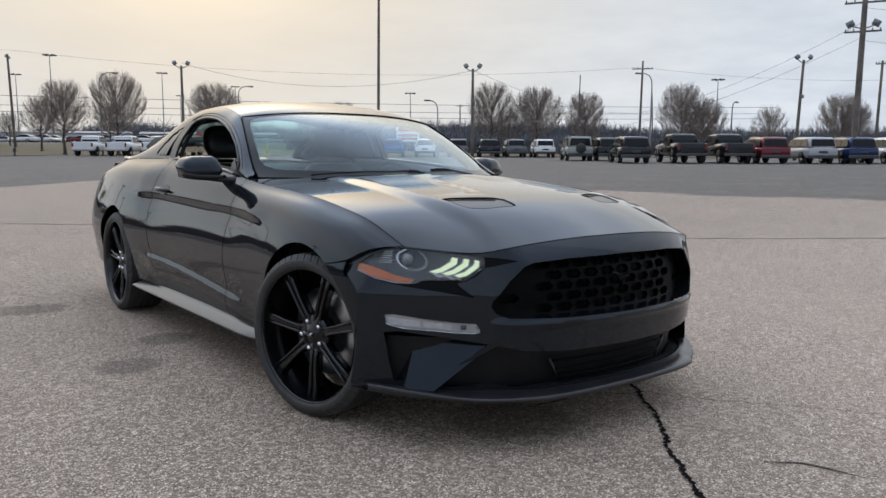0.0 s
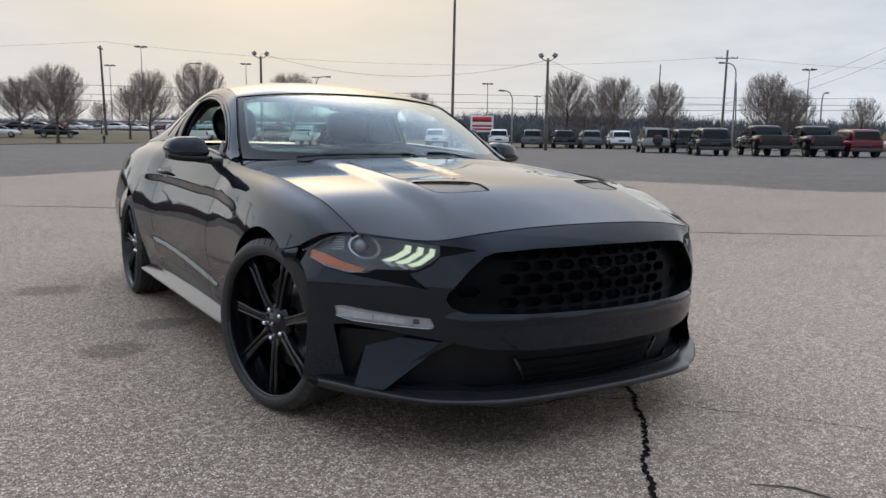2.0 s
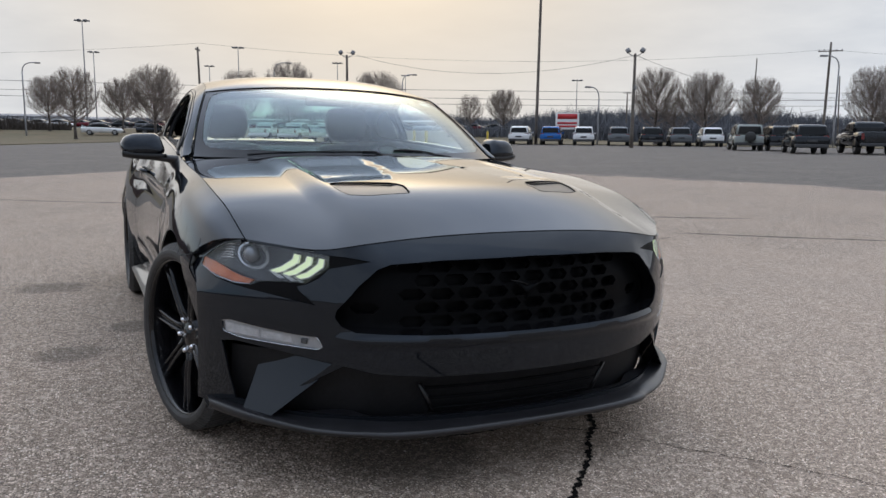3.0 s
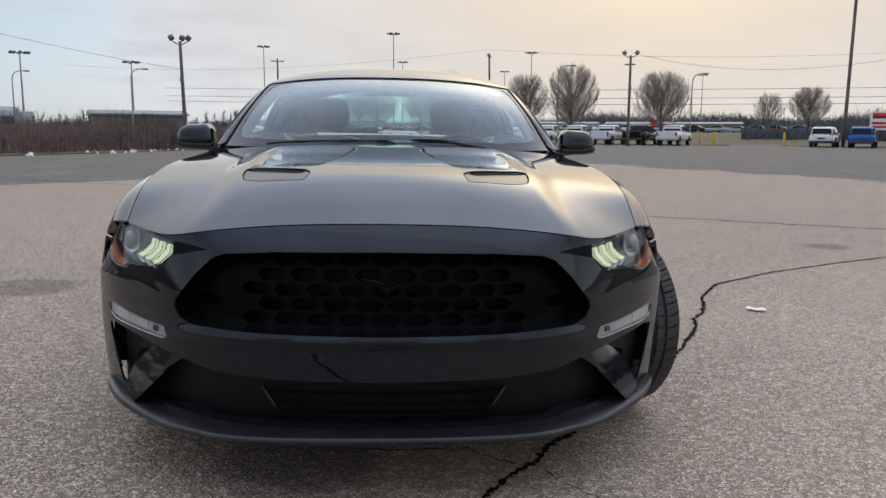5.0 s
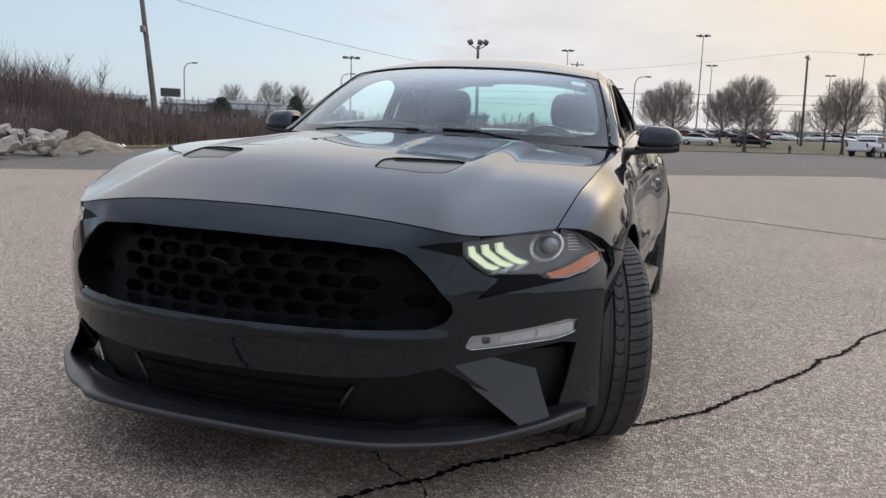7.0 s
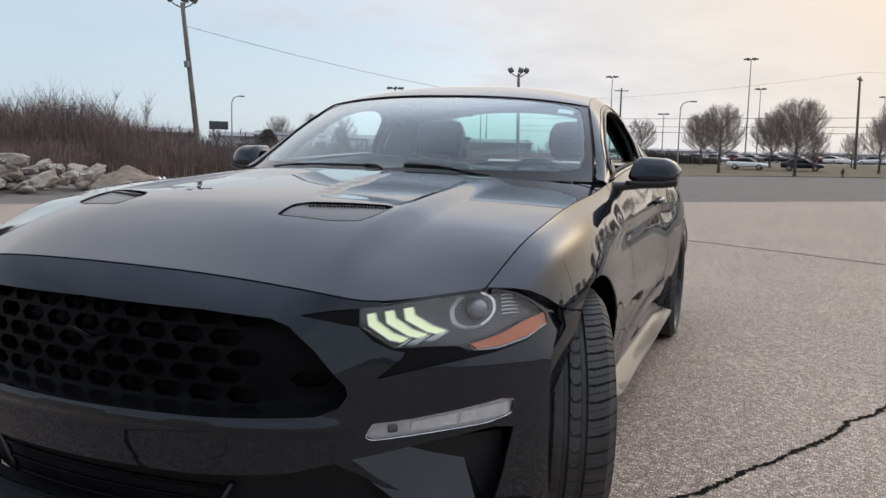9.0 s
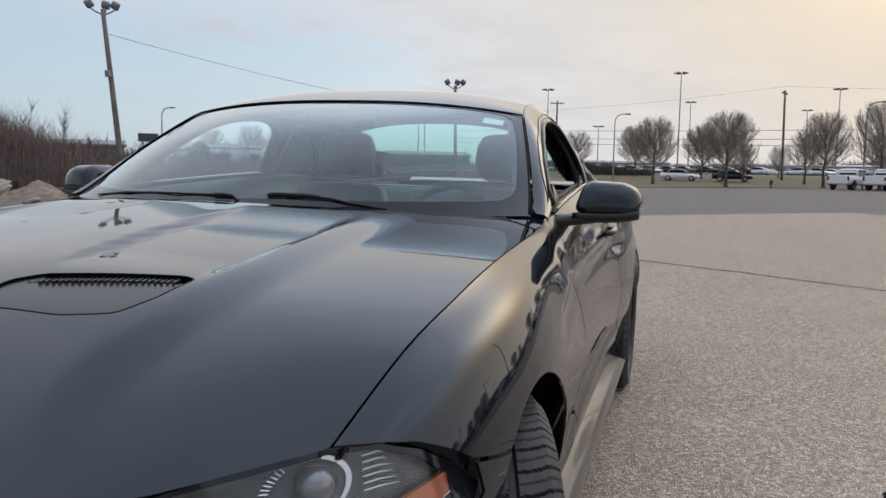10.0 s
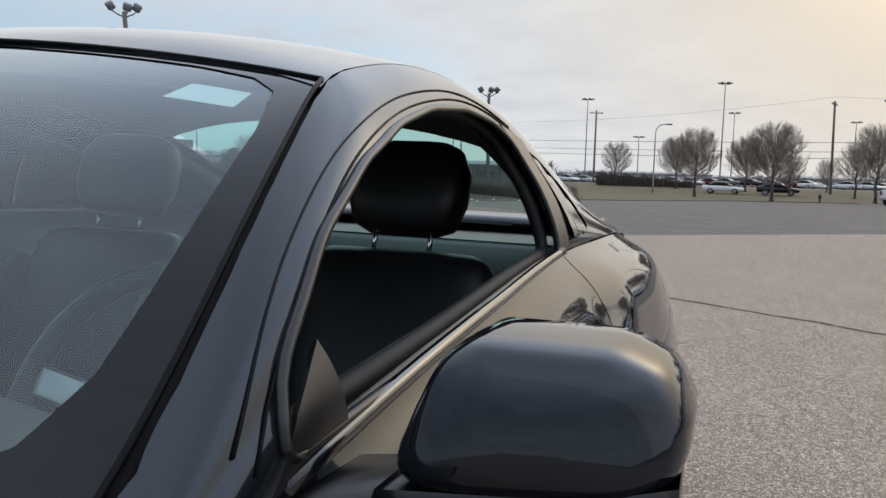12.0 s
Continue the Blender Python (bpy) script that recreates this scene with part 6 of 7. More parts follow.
def suv(paint, label, group, boxy=0.0, H=1.75, L=2.42, low=PLASTIC_GREY):
    """A sport utility wagon, nose towards +y."""
    ob = thing("suv", label, "suv", group)
    s = 0.10 * boxy
    loft("body", car_rings([(-L, 0.88, 0.55, 1.02, 0.84), (-L + 0.06, 0.95, 0.40, 1.06, 0.92), (-1.2, 0.98, 0.36, 1.08, 0.93), (0.6, 0.98, 0.36, 1.06, 0.93), (0.95, 0.98, 0.36, 1.05, 0.92), (L - 0.45, 0.95, 0.38, 0.98, 0.86), (L - 0.08, 0.90, 0.45, 0.88 + s, 0.80), (L, 0.82, 0.52, 0.80 + s, 0.74)]), paint, ob)
    loft("upper_body", cab_rings([(-L + 0.10, 0.88, 1.00, 1.20 + s * 2, 0.80), (-L + 0.22 - s, 0.90, 1.00, H - 0.14 + s, 0.74 + s * 0.5), (-L + 0.42 - s, 0.90, 1.00, H - 0.03, 0.74 + s * 0.5), (-0.4, 0.91, 1.00, H, 0.75 + s * 0.5), (0.35, 0.91, 1.00, H - 0.04, 0.75), (0.62, 0.91, 1.00, H - 0.14, 0.74), (1.35 - s, 0.91, 1.00, 1.08, 0.84)]), paint, ob)
    yb = -L + 0.12
    quad_plate("rear_glass", [(-0.76, yb - 0.015, 1.14), (0.76, yb - 0.015, 1.14), (0.69, yb + 0.085 - s, H - 0.17), (-0.69, yb + 0.085 - s, H - 0.17)], 0.03, DARK_GLASS, ob)
    quad_plate("windscreen", [(0.74, 1.26 - s, 1.12), (-0.74, 1.26 - s, 1.12), (-0.64, 0.66, H - 0.17), (0.64, 0.66, H - 0.17)], 0.014, DARK_GLASS, ob)
    for sx in (-1, 1):
        for y0, y1, sl in ((-L + 0.40, -1.12, 0.14), (-1.05, -0.18, 0.0), (-0.10, 0.92, 0.0)):
            p = [(sx * 0.905, y0, 1.12), (sx * 0.905, y1 + (0.10 if y1 > 0.5 else 0), 1.12), (sx * 0.80, y1 - (0.34 if y1 > 0.5 else 0), H - 0.17), (sx * 0.80, y0 + sl, H - 0.17)]
            quad_plate("side_glass", p if sx > 0 else p[::-1], 0.022, DARK_GLASS, ob)
        quad_plate("tail_lamp", [(sx * 0.60, -L + 0.04, 0.92), (sx * 0.90, -L + 0.07, 0.92), (sx * 0.90, -L + 0.09, 1.08), (sx * 0.60, -L + 0.06, 1.08)][:: (1 if sx > 0 else -1)], 0.035, TAIL_RED, ob)
        quad_plate("head_lamp", [(sx * 0.84, L - 0.09, 0.72), (sx * 0.50, L - 0.01, 0.72), (sx * 0.50, L - 0.03, 0.84), (sx * 0.84, L - 0.12, 0.84)][:: (1 if sx > 0 else -1)], 0.03, LAMP_SILVER, ob)
        bm = bmesh.new()
        box(bm, (sx * 1.0 - 0.09, 0.82, 1.05), (sx * 1.0 + 0.09, 0.92, 1.20), None, 0.03)
        part("door_mirror", bm, paint, ob)
        bm = bmesh.new()
        tube(bm, [(sx * 0.68, -1.7, H - 0.01), (sx * 0.69, -0.5, H + 0.035), (sx * 0.68, 0.3, H - 0.01)], 0.018, 5)
        part("roof_rail", bm, PLASTIC_GREY, ob)
        for y in (-1.42, 1.45):
            bm = bmesh.new()
            lathe(bm, [(sx * 0.70, 0.42), (sx * 0.986, 0.435), (sx * 0.984, 0.0)], "x", 24)
            bmesh.ops.translate(bm, verts=bm.verts[:], vec=(0, y, 0.37))
            bmesh.ops.delete(bm, geom=[v for v in bm.verts if v.co.z < 0.34], context="VERTS")
            part("wheel_arch", fix(bm), SEAM_BLACK, ob)
    bm = bmesh.new()
    box(bm, (-0.93, -L - 0.05, 0.36), (0.93, -L + 0.14, 0.58), None, 0.05)
    part("rear_bumper", bm, low, ob)
    bm = bmesh.new()
    box(bm, (-0.28, -L - 0.035, 0.70), (0.28, -L + 0.02, 0.84), None, 0.01)
    part("plate_recess", bm, PLASTIC_GREY, ob)
    bm = bmesh.new()
    box(bm, (-0.90, L - 0.16, 0.34), (0.90, L + 0.04, 0.54), None, 0.05)
    part("front_bumper", bm, low, ob)
    add_wheels(ob, 0.37, 0.25, (-1.42, 1.45), 0.97)
    if boxy > 0.5:
        bm = bmesh.new()
        lathe(bm, [(-L - 0.20, 0.0), (-L - 0.20, 0.30), (-L - 0.15, 0.36), (-L + 0.02, 0.36)], "y", 20)
        bmesh.ops.translate(bm, verts=bm.verts[:], vec=(0.05, 0, 0.95))
        part("spare_wheel", fix(bm), RUBBER, ob)
    return ob


def sedan(paint, label, group):
    """A plain saloon for the far rows, nose towards +y."""
    ob = thing("parked_car", label, "car", group)
    loft("body", car_rings([(-2.3, 0.80, 0.5, 0.92, 0.76), (-2.22, 0.88, 0.34, 0.98, 0.82), (-1.2, 0.90, 0.30, 0.98, 0.85), (0.8, 0.90, 0.30, 0.92, 0.85), (2.0, 0.88, 0.32, 0.78, 0.80), (2.3, 0.78, 0.42, 0.66, 0.70)]), paint, ob)
    loft("cabin", car_rings([(-1.75, 0.80, 0.90, 0.98, 0.74), (-1.0, 0.82, 0.90, 1.40, 0.62), (-0.3, 0.82, 0.90, 1.45, 0.62), (0.2, 0.82, 0.90, 1.40, 0.62), (1.05, 0.82, 0.86, 0.95, 0.74)]), DARK_GLASS, ob)
    loft("roof", car_rings([(-1.05, 0.66, 1.36, 1.41, 0.60), (-0.3, 0.67, 1.40, 1.465, 0.60), (0.25, 0.66, 1.36, 1.41, 0.60)]), paint, ob)
    for sx in (-1, 1):
        quad_plate("tail_lamp", [(sx * 0.55, -2.28, 0.72), (sx * 0.82, -2.25, 0.72), (sx * 0.82, -2.24, 0.86), (sx * 0.55, -2.27, 0.86)][:: (1 if sx > 0 else -1)], 0.04, TAIL_RED, ob)
    add_wheels(ob, 0.33, 0.22, (-1.35, 1.38), 0.90)
    return ob


PAINT = {}
for nm, c in dict(white=(0.72, 0.72, 0.72), black=(0.008, 0.008, 0.009), grey=(0.12, 0.125, 0.13), silver=(0.36, 0.37, 0.38), red=(0.13, 0.008, 0.012), blue=(0.008, 0.022, 0.075), bright_blue=(0.01, 0.10, 0.34), sage=(0.27, 0.29, 0.27), dark_red=(0.12, 0.01, 0.012)).items():
    PAINT[nm] = paint_material("paint_" + nm, c, 0.02)

HEAD = -34.8  # all cars on the lot stand along its lanes


def at(x, y, turn=0.0):
    return pose(x, y, 0.0, 0, 0, HEAD + turn)


def place(ob, spots):
    for m in spots[1:]:
        copy_thing(ob, m)
    ob.matrix_basis = spots[0]


place(pickup(PAINT["white"], "white crew cab pickup parked at the lot edge", "pickups at the lot edge"), [at(14.7, 78.6, 3), at(17.3, 76.8, 2), at(20.1, 74.9, 1), at(25.4, 71.1, 2)])
place(pickup(PAINT["black"], "black crew cab pickup with dark load bed", "dark pickups"), [at(22.8, 73.0), at(41.6, 30.9, -2), at(44.1, 29.2, -1)])
place(suv(PAINT["white"], "white utility wagon parked in the row", "utility wagons in the row"), [at(36.0, 63.6), at(40.9, 60.2), at(50.2, 53.7), at(53.0, 22.8)])
place(suv(PAINT["bright_blue"], "bright blue utility wagon beside a pole", "utility wagons in the row"), [at(38.4, 61.9)])
place(suv(PAINT["grey"], "dark grey utility wagon parked in the row", "utility wagons in the row"), [at(43.5, 58.4), at(48.0, 55.3)])
place(suv(PAINT["black"], "black utility wagon parked in the row", "utility wagons in the row"), [at(45.9, 56.7), at(43.1, 39.1), at(38.5, 32.6, -3)])
place(suv(PAINT["sage"], "boxy grey-green off-roader with rear spare wheel", "", 1.0, 1.84, 2.2), [at(41.2, 40.2, -2)])
place(suv(PAINT["red"], "dark red utility wagon parked in the row", "utility wagons in the row"), [at(46.0, 27.6, -2)])
place(suv(PAINT["silver"], "silver-white utility wagon parked in the row", "utility wagons in the row"), [at(48.4, 25.8, -2)])
place(suv(PAINT["blue"], "dark blue utility wagon parked in the row", "utility wagons in the row"), [at(50.6, 24.3, -2)])

# rows of stored cars far behind the trees
far = [[] for _ in range(5)]
for r in range(7):
    for k in range(34):
        if rng.random() < 0.25:
            continue
        d = 150 + r * 17 + rng.uniform(-1, 1)
        a = radians(-13 + 42 * (k + rng.uniform(0, 0.6)) / 34)
        far[rng.choice((0, 0, 1, 1, 2, 3, 4))].append(pose(d * math.sin(a), d * math.cos(a), 0.06 + float(bank_z(d * math.sin(a), d * math.cos(a))), 0, 0, rng.choice((55, 58, -125, 52))))
for lst, nm, tx in zip(far, ("white", "silver", "grey", "black", "red"), ("white", "silver", "grey", "black", "dark red")):
    place(sedan(PAINT[nm], tx + " car in the far storage rows", "cars in the far rows"), lst)
for x, y, nm, tx in ((-0.8, 98.7, "white", "white"), (5.2, 98.6, "black", "black")):
    place(sedan(PAINT[nm], tx + " saloon parked on the grass verge", "cars on the verge"), [pose(x, y, 0.06 + float(bank_z(x, y)), 0, 0, -95)])


# ---- poles, lamps and wires ----
def leaning(x, y, lean_x, lean_y):
    return Matrix.Translation((x, y, 0)) @ Matrix(((1, 0, lean_x, 0), (0, 1, lean_y, 0), (0, 0, 1, 0), (0, 0, 0, 1)))


def pole_part(ob, m, h, r0, r1, mat, name="pole"):
    bm = bmesh.new()
    tube(bm, [m @ Vector((0, 0, h * k / 5)) for k in range(6)], [r0 + (r1 - r0) * k / 5 for k in range(6)], 8)
    return part(name, bm, mat, ob)


def floodlight(x, y, h, turn, heads=2, lean=(0, 0), label="wooden pole with twin floodlights"):
    ob = thing("floodlight_pole", label, "floodlight pole", "floodlight poles")
    m = leaning(x, y, *lean)
    pole_part(ob, m, h, 0.15, 0.10, POLE_WOOD)
    spots = ((-0.55, -0.35), (0.55, 0.35), (0.15, 0.15))[:heads]
    for k, (dx, tilt) in enumerate(spots):
        q = m @ Matrix.Translation((0, 0, h - 0.05)) @ Matrix.Rotation(radians(turn), 4, "Z")
        bm = bmesh.new()
        tube(bm, [q @ Vector((0, 0, -0.2)), q @ Vector((dx * 0.6, 0, -0.05)), q @ Vector((dx, 0, 0.12))], 0.035, 6)
        arm = part("bracket", bm, LAMP_GREY, ob)
        bm = bmesh.new()
        hq = q @ Matrix.Translation((dx, 0, 0.28)) @ Matrix.Rotation(tilt * 1.6, 4, "Y") @ Matrix.Rotation(0.5, 4, "X")
        r = bmesh.ops.create_cube(bm, size=1, matrix=hq @ Matrix.Diagonal((0.36, 0.24, 0.36, 1)))
        bmesh.ops.bevel(bm, geom=bm.edges[:], offset=0.05, segments=1, affect="EDGES")
        part("lamp_head", bm, LAMP_GREY, ob)
    bm = bmesh.new()
    box(bm, (-0.10, -0.25, h * 0.62), (0.10, -0.08, h * 0.62 + 0.30), m, 0.02)
    part("junction_box", bm, LAMP_GREY, ob)
    return ob


floodlight(-23.1, 27.5, 8.05, 40, 3, (-0.203, 0.10), "leaning wooden pole with three floodlights")
floodlight(-15.0, 51.4, 7.0, 20, 3, (-0.02, 0))
floodlight(19.8, 67.2, 7.95, 160)
floodlight(37.2, 48.0, 7.25, 140)
floodlight(58.3, 32.4, 8.0, 150, 2, (0.025, -0.02))


def utility_pole(x, y, h, arms, turn=0.0, lean=(0, 0), r=0.17, lamps=0, label="weathered wooden utility pole with crossarms"):
    ob = thing("utility_pole", label, "utility pole", "utility poles")
    m = leaning(x, y, *lean)
    pole_part(ob, m, h, r, r * 0.7, POLE_WOOD)
    for za, w in arms:
        bm = bmesh.new()
        q = m @ Matrix.Translation((0, 0, za)) @ Matrix.Rotation(radians(turn), 4, "Z")
        box(bm, (-w, -0.06, -0.06), (w, 0.06, 0.06), q, 0.01)
        arm = part("crossarm", bm, POLE_WOOD, ob)
        for dx in (-0.92, -0.5, 0.5, 0.92):
            bm = bmesh.new()
            tube(bm, [q @ Vector((dx * w, 0, 0.05)), q @ Vector((dx * w, 0, 0.14)), q @ Vector((dx * w, 0, 0.22))], [0.03, 0.055, 0.03], 6)
            part("insulator", bm, LAMP_GREY, arm)
    for k in range(lamps):
        s = -1 if k % 2 else 1
        bm = bmesh.new()
        q = m @ Matrix.Translation((0, 0, h * 0.70)) @ Matrix.Rotation(radians(turn), 4, "Z")
        tube(bm, [q @ Vector((0, 0, -0.2)), q @ Vector((s * 0.7, 0, 0))], 0.04, 6)
        hd = bmesh.ops.create_cube(bm, size=1, matrix=q @ Matrix.Translation((s * 0.8, 0, 0.15)) @ Matrix.Rotation(s * 0.5, 4, "Y") @ Matrix.Diagonal((0.5, 0.35, 0.4, 1)))
        part("lamp_head", bm, LAMP_GREY, ob)
    return ob


utility_pole(38.05, 64.3, 21.0, [], 0, (0.012, 0), 0.16, 0, "tall bare wooden pole with light conduit")
utility_pole(77.6, 65.0, 11.9, [(10.9, 1.3)], -50, (0.02, 0))
utility_pole(11.2, 104.2, 11.7, [(11.3, 1.1)], 70, (-0.02, 0))
utility_pole(53.4, 25.2, 13.4, [(10.95, 1.25), (9.0, 1.15)], -65, (0.012, 0), 0.24, 2, "tall utility pole with crossarms and floodlights")
utility_pole(79.0, 36.0, 9.6, [(9.3, 0.6)], -65, (0.03, 0))
utility_pole(-19.5, 118, 12.0, [(11.6, 1.0)], 20)
utility_pole(96.0, 128.0, 9.5, [(9.2, 0.8)], -30)
utility_pole(62.0, 60.5, 9.0, [], 0, (0.01, 0), 0.08, 0, "thin bare pole behind the cars")
utility_pole(70.0, 56.5, 7.2, [], 0, (-0.06, 0), 0.08, 0, "thin leaning pole behind the cars")


def mast(x, y, h, r=0.16):
    ob = thing("light_mast", "tall grey lighting mast with a crown of lamps", "light mast", "light masts")
    pole_part(ob, leaning(x, y, 0, 0), h, r * 1.3, r * 0.6, POLE_GREY)
    for k in range(6):
        a = 2 * math.pi * k / 6
        bm = bmesh.new()
        c, s = math.cos(a), math.sin(a)
        tube(bm, [(x, y, h - 0.1), (x + c * 0.9, y + s * 0.9, h)], 0.06, 5)
        box(bm, (-0.45, -0.22, -0.16), (0.45, 0.22, 0.16), Matrix.Translation((x + c * 1.2, y + s * 1.2, h)) @ Matrix.Rotation(a, 4, "Z"))
        part("lamp_head", bm, LAMP_GREY, ob)


for x, y, h in ((-3.5, 196.4, 25.4), (-1.6, 247, 23), (-37.4, 207, 23.1), (34.2, 217, 23.2), (33, 268, 22), (67.3, 236.4, 22), (104.7, 275.7, 22), (94.8, 308, 20), (173, 121, 18), (123.6, 188.7, 16), (-27, 233, 15), (-52, 150, 14), (-62, 128, 13.5)):
    mast(x, y, h)


def street_lamp(x, y, h, turn, label="grey street lamp with a curved arm"):
    ob = thing("street_lamp", label, "street lamp", "street lamps")
    pole_part(ob, leaning(x, y, 0, 0), h - 1.0, 0.09, 0.07, POLE_GREY)
    q = Matrix.Translation((x, y, 0)) @ Matrix.Rotation(radians(turn), 4, "Z")
    bm = bmesh.new()
    tube(bm, [q @ Vector(p) for p in ((0, 0, h - 1.05), (0.06, 0, h - 0.6), (0.3, 0, h - 0.2), (0.75, 0, h), (1.3, 0, h + 0.04))], 0.06, 6)
    arm = part("arm", bm, POLE_GREY, ob)
    bm = bmesh.new()
    box(bm, (1.25, -0.14, h - 0.06), (1.85, 0.14, h + 0.10), q, 0.04)
    part("lamp_head", bm, LAMP_GREY, ob)


for x, y, h, tn in ((16.1, 81.5, 8.2, 0), (61.5, 49.9, 8.3, 160), (44.7, 63.5, 5.6, 190), (68.3, 45.2, 5.6, 20), (-8.6, 96, 8.3, 10), (-46, 92, 8, 30), (-31, 88, 8, 20), (-60, 78, 8, 0), (33.0, 88.0, 8.0, 0)):
    street_lamp(x, y, h, tn)


def wire(a, b, sag, r=0.013):
    bm = bmesh.new()
    a, b = Vector(a), Vector(b)
    n = 16
    tube(bm, [a.lerp(b, k / n) - Vector((0, 0, sag * 4 * (k / n) * (1 - k / n))) for k in range(n + 1)], r, 4, caps=False)
    return tagged(part("overhead_wire", bm, WIRE), "black overhead wire between poles", "wire", "overhead wires")


wire((19.6, 66.4, 8.1), (36.4, 46.9, 7.0), 1.6)
wire((36.4, 46.9, 7.0), (78, 64, 5.4), 1.2)
wire((10.9, 102.4, 12.0), (77.0, 64.5, 11.0), 1.8)
wire((-60.0, 140, 12.6), (10.9, 102.4, 12.0), 1.6)
wire((77.0, 64.5, 11.0), (120, 40, 10.8), 1.2)
wire((-40, 130, 8.2), (120, 72, 7.6), 0.9, 0.03)
wire((-40, 131, 7.0), (120, 73, 6.6), 0.9, 0.03)
wire((-40, 132, 6.2), (120, 74, 5.8), 0.9, 0.03)
wire((53.4, 25.2, 9.6), (74, 62, 5.2), 0.9)
wire((53.4, 25.2, 8.6), (66, 58, 3.4), 0.9)
wire((53.4, 25.2, 10.6), (90, 10, 10.8), 0.6)
wire((53.4, 25.2, 8.4), (90, 12, 8.4), 0.6)
wire((-24.6, 28.2, 7.0), (-15.9, 53.8, 5.4), 0.35, 0.010)

# ---- bare trees ----
def bare_tree(seed, height, spread, label, twigs=1.0):
    """A leafless tree: a leader with limbs that fan out to a rounded crown, and fine upright twigs."""
    r = random.Random(seed)
    ob = thing("bare_tree", label, "tree", "bare trees")
    trunk, crown = bmesh.new(), bmesh.new()
    fork = height * 0.21
    leader = [Vector((0.012 * height * math.sin(2.2 * k + seed), 0.012 * height * math.cos(1.7 * k + seed), height * 0.80 * k / 8)) for k in range(9)]
    leader[0] = Vector((0, 0, -0.1))
    tube(trunk, leader, [height * q for q in (0.022, 0.018, 0.016, 0.013, 0.010, 0.007, 0.005, 0.003, 0.0015)], 8)
    bmesh.ops.create_cone(trunk, cap_ends=True, segments=8, radius1=height * 0.040, radius2=height * 0.022, depth=0.25, matrix=Matrix.Translation((0, 0, 0.08)))
    mid, half = height * 0.52, spread * height

    def shell(q):
        """How far out in the crown a point lies: 1 at its edge. Blunt below, rounded above."""
        dz = (q.z - mid) / (height * (0.47 if q.z > mid else 0.34))
        return math.sqrt((q.x * q.x + q.y * q.y) / (half * half) + dz * dz)

    def shoot(p, az, el, bend, length, rad, n, sides, edge, wild):
        """A shoot that leaves p, turns upwards along its way and ends inside the crown's edge."""
        pts = [p.copy()]
        step = length / n
        for k in range(n):
            e = el + bend * k / n
            a = az + r.uniform(-wild, wild)
            q = pts[-1] + Vector((math.cos(e) * math.cos(a), math.cos(e) * math.sin(a), math.sin(e))) * step
            if shell(q) > edge and q.z > fork * 1.3:
                break
            pts.append(q)
        if len(pts) > 1:
            m = len(pts) - 1
            tube(crown, pts, [rad * (1 - 0.72 * k / m) + 0.0025 for k in range(m + 1)], sides, caps=False)
        return pts

    limbs = 30
    for k in range(limbs):
        f = k / (limbs - 1)
        z = fork + 0.46 * height * f**1.15
        i = min(7, int(z / (height * 0.1)))
        start = leader[i].lerp(leader[i + 1], z / (height * 0.1) - i)
        az = 2.39996 * k + r.uniform(-0.3, 0.3)
        el = radians(18 + 46 * f + r.uniform(-7, 7))
        limb = shoot(start, az, el, radians(30 - 12 * f), height * 0.62, height * (0.0074 - 0.0040 * f), 9, 5, r.uniform(0.84, 0.95), 0.16)
        for j in range(1, len(limb)):
            for _ in range(2 if j > 1 else 1):
                p = limb[j - 1].lerp(limb[j], r.random())
                out = az + r.choice((-1, 1)) * r.uniform(0.3, 1.25)
                sub = shoot(p, out, radians(r.uniform(24, 58)), radians(28), height * r.uniform(0.16, 0.34), height * 0.0022, 5, 4, r.uniform(0.86, 0.98), 0.22)
                for i2 in range(1, len(sub)):
                    for _ in range(max(1, int(3 * twigs))):
                        g = sub[i2 - 1].lerp(sub[i2], r.random())
                        shoot(g, out + r.uniform(-1.6, 1.6), radians(r.uniform(52, 82)), radians(12), height * r.uniform(0.07, 0.19), 0.0042, 3, 3, r.uniform(0.95, 1.04), 0.3)
    part("trunk", trunk, BARK, ob)
    part("crown", crown, TWIG, ob)
    return ob


KINDS = [bare_tree(3, 8.0, 0.36, "bare pear tree with upswept oval crown"), bare_tree(11, 7.4, 0.44, "bare broad-crowned tree on the verge"), bare_tree(23, 6.5, 0.37, "young bare tree with thin crown", 0.6)]
# place, height and turn of each
spots = [[(-3.4, 87.3, 7.8, 60), (17.4, 80.5, 8.8, 10), (13.1, 84.2, 8.0, 77), (50.8, 62.2, 8.2, 140), (58.1, 55.7, 7.1, 200), (64.3, 48.3, 7.9, 30)],
         [(3.75, 76.3, 7.4, 200), (24.5, 72.6, 7.4, 0), (54.4, 59.1, 7.6, 80), (-6.8, 107.0, 7.2, 20), (1.7, 105.0, 7.2, 150), (65.6, 46.6, 6.2, 260), (72.3, 36.0, 6.4, 210), (50.3, 94.2, 6.6, 100)],
         [(12.8, 96.0, 6.8, 0), (52.9, 61.9, 5.4, 120), (11.2, 108.7, 4.6, 50), (6.3, 97.5, 5.1, 220), (-14.8, 108.0, 6.6, 300), (69.1, 41.5, 5.4, 170), (73.5, 35.2, 5.2, 15), (46.0, 96.0, 6.0, 130), (22.0, 104.0, 6.2, 35), (-67.5, 99.2, 7.4, 80), (-62.8, 102.3, 7.9, 10), (-59.4, 104.3, 7.2, 240)]]
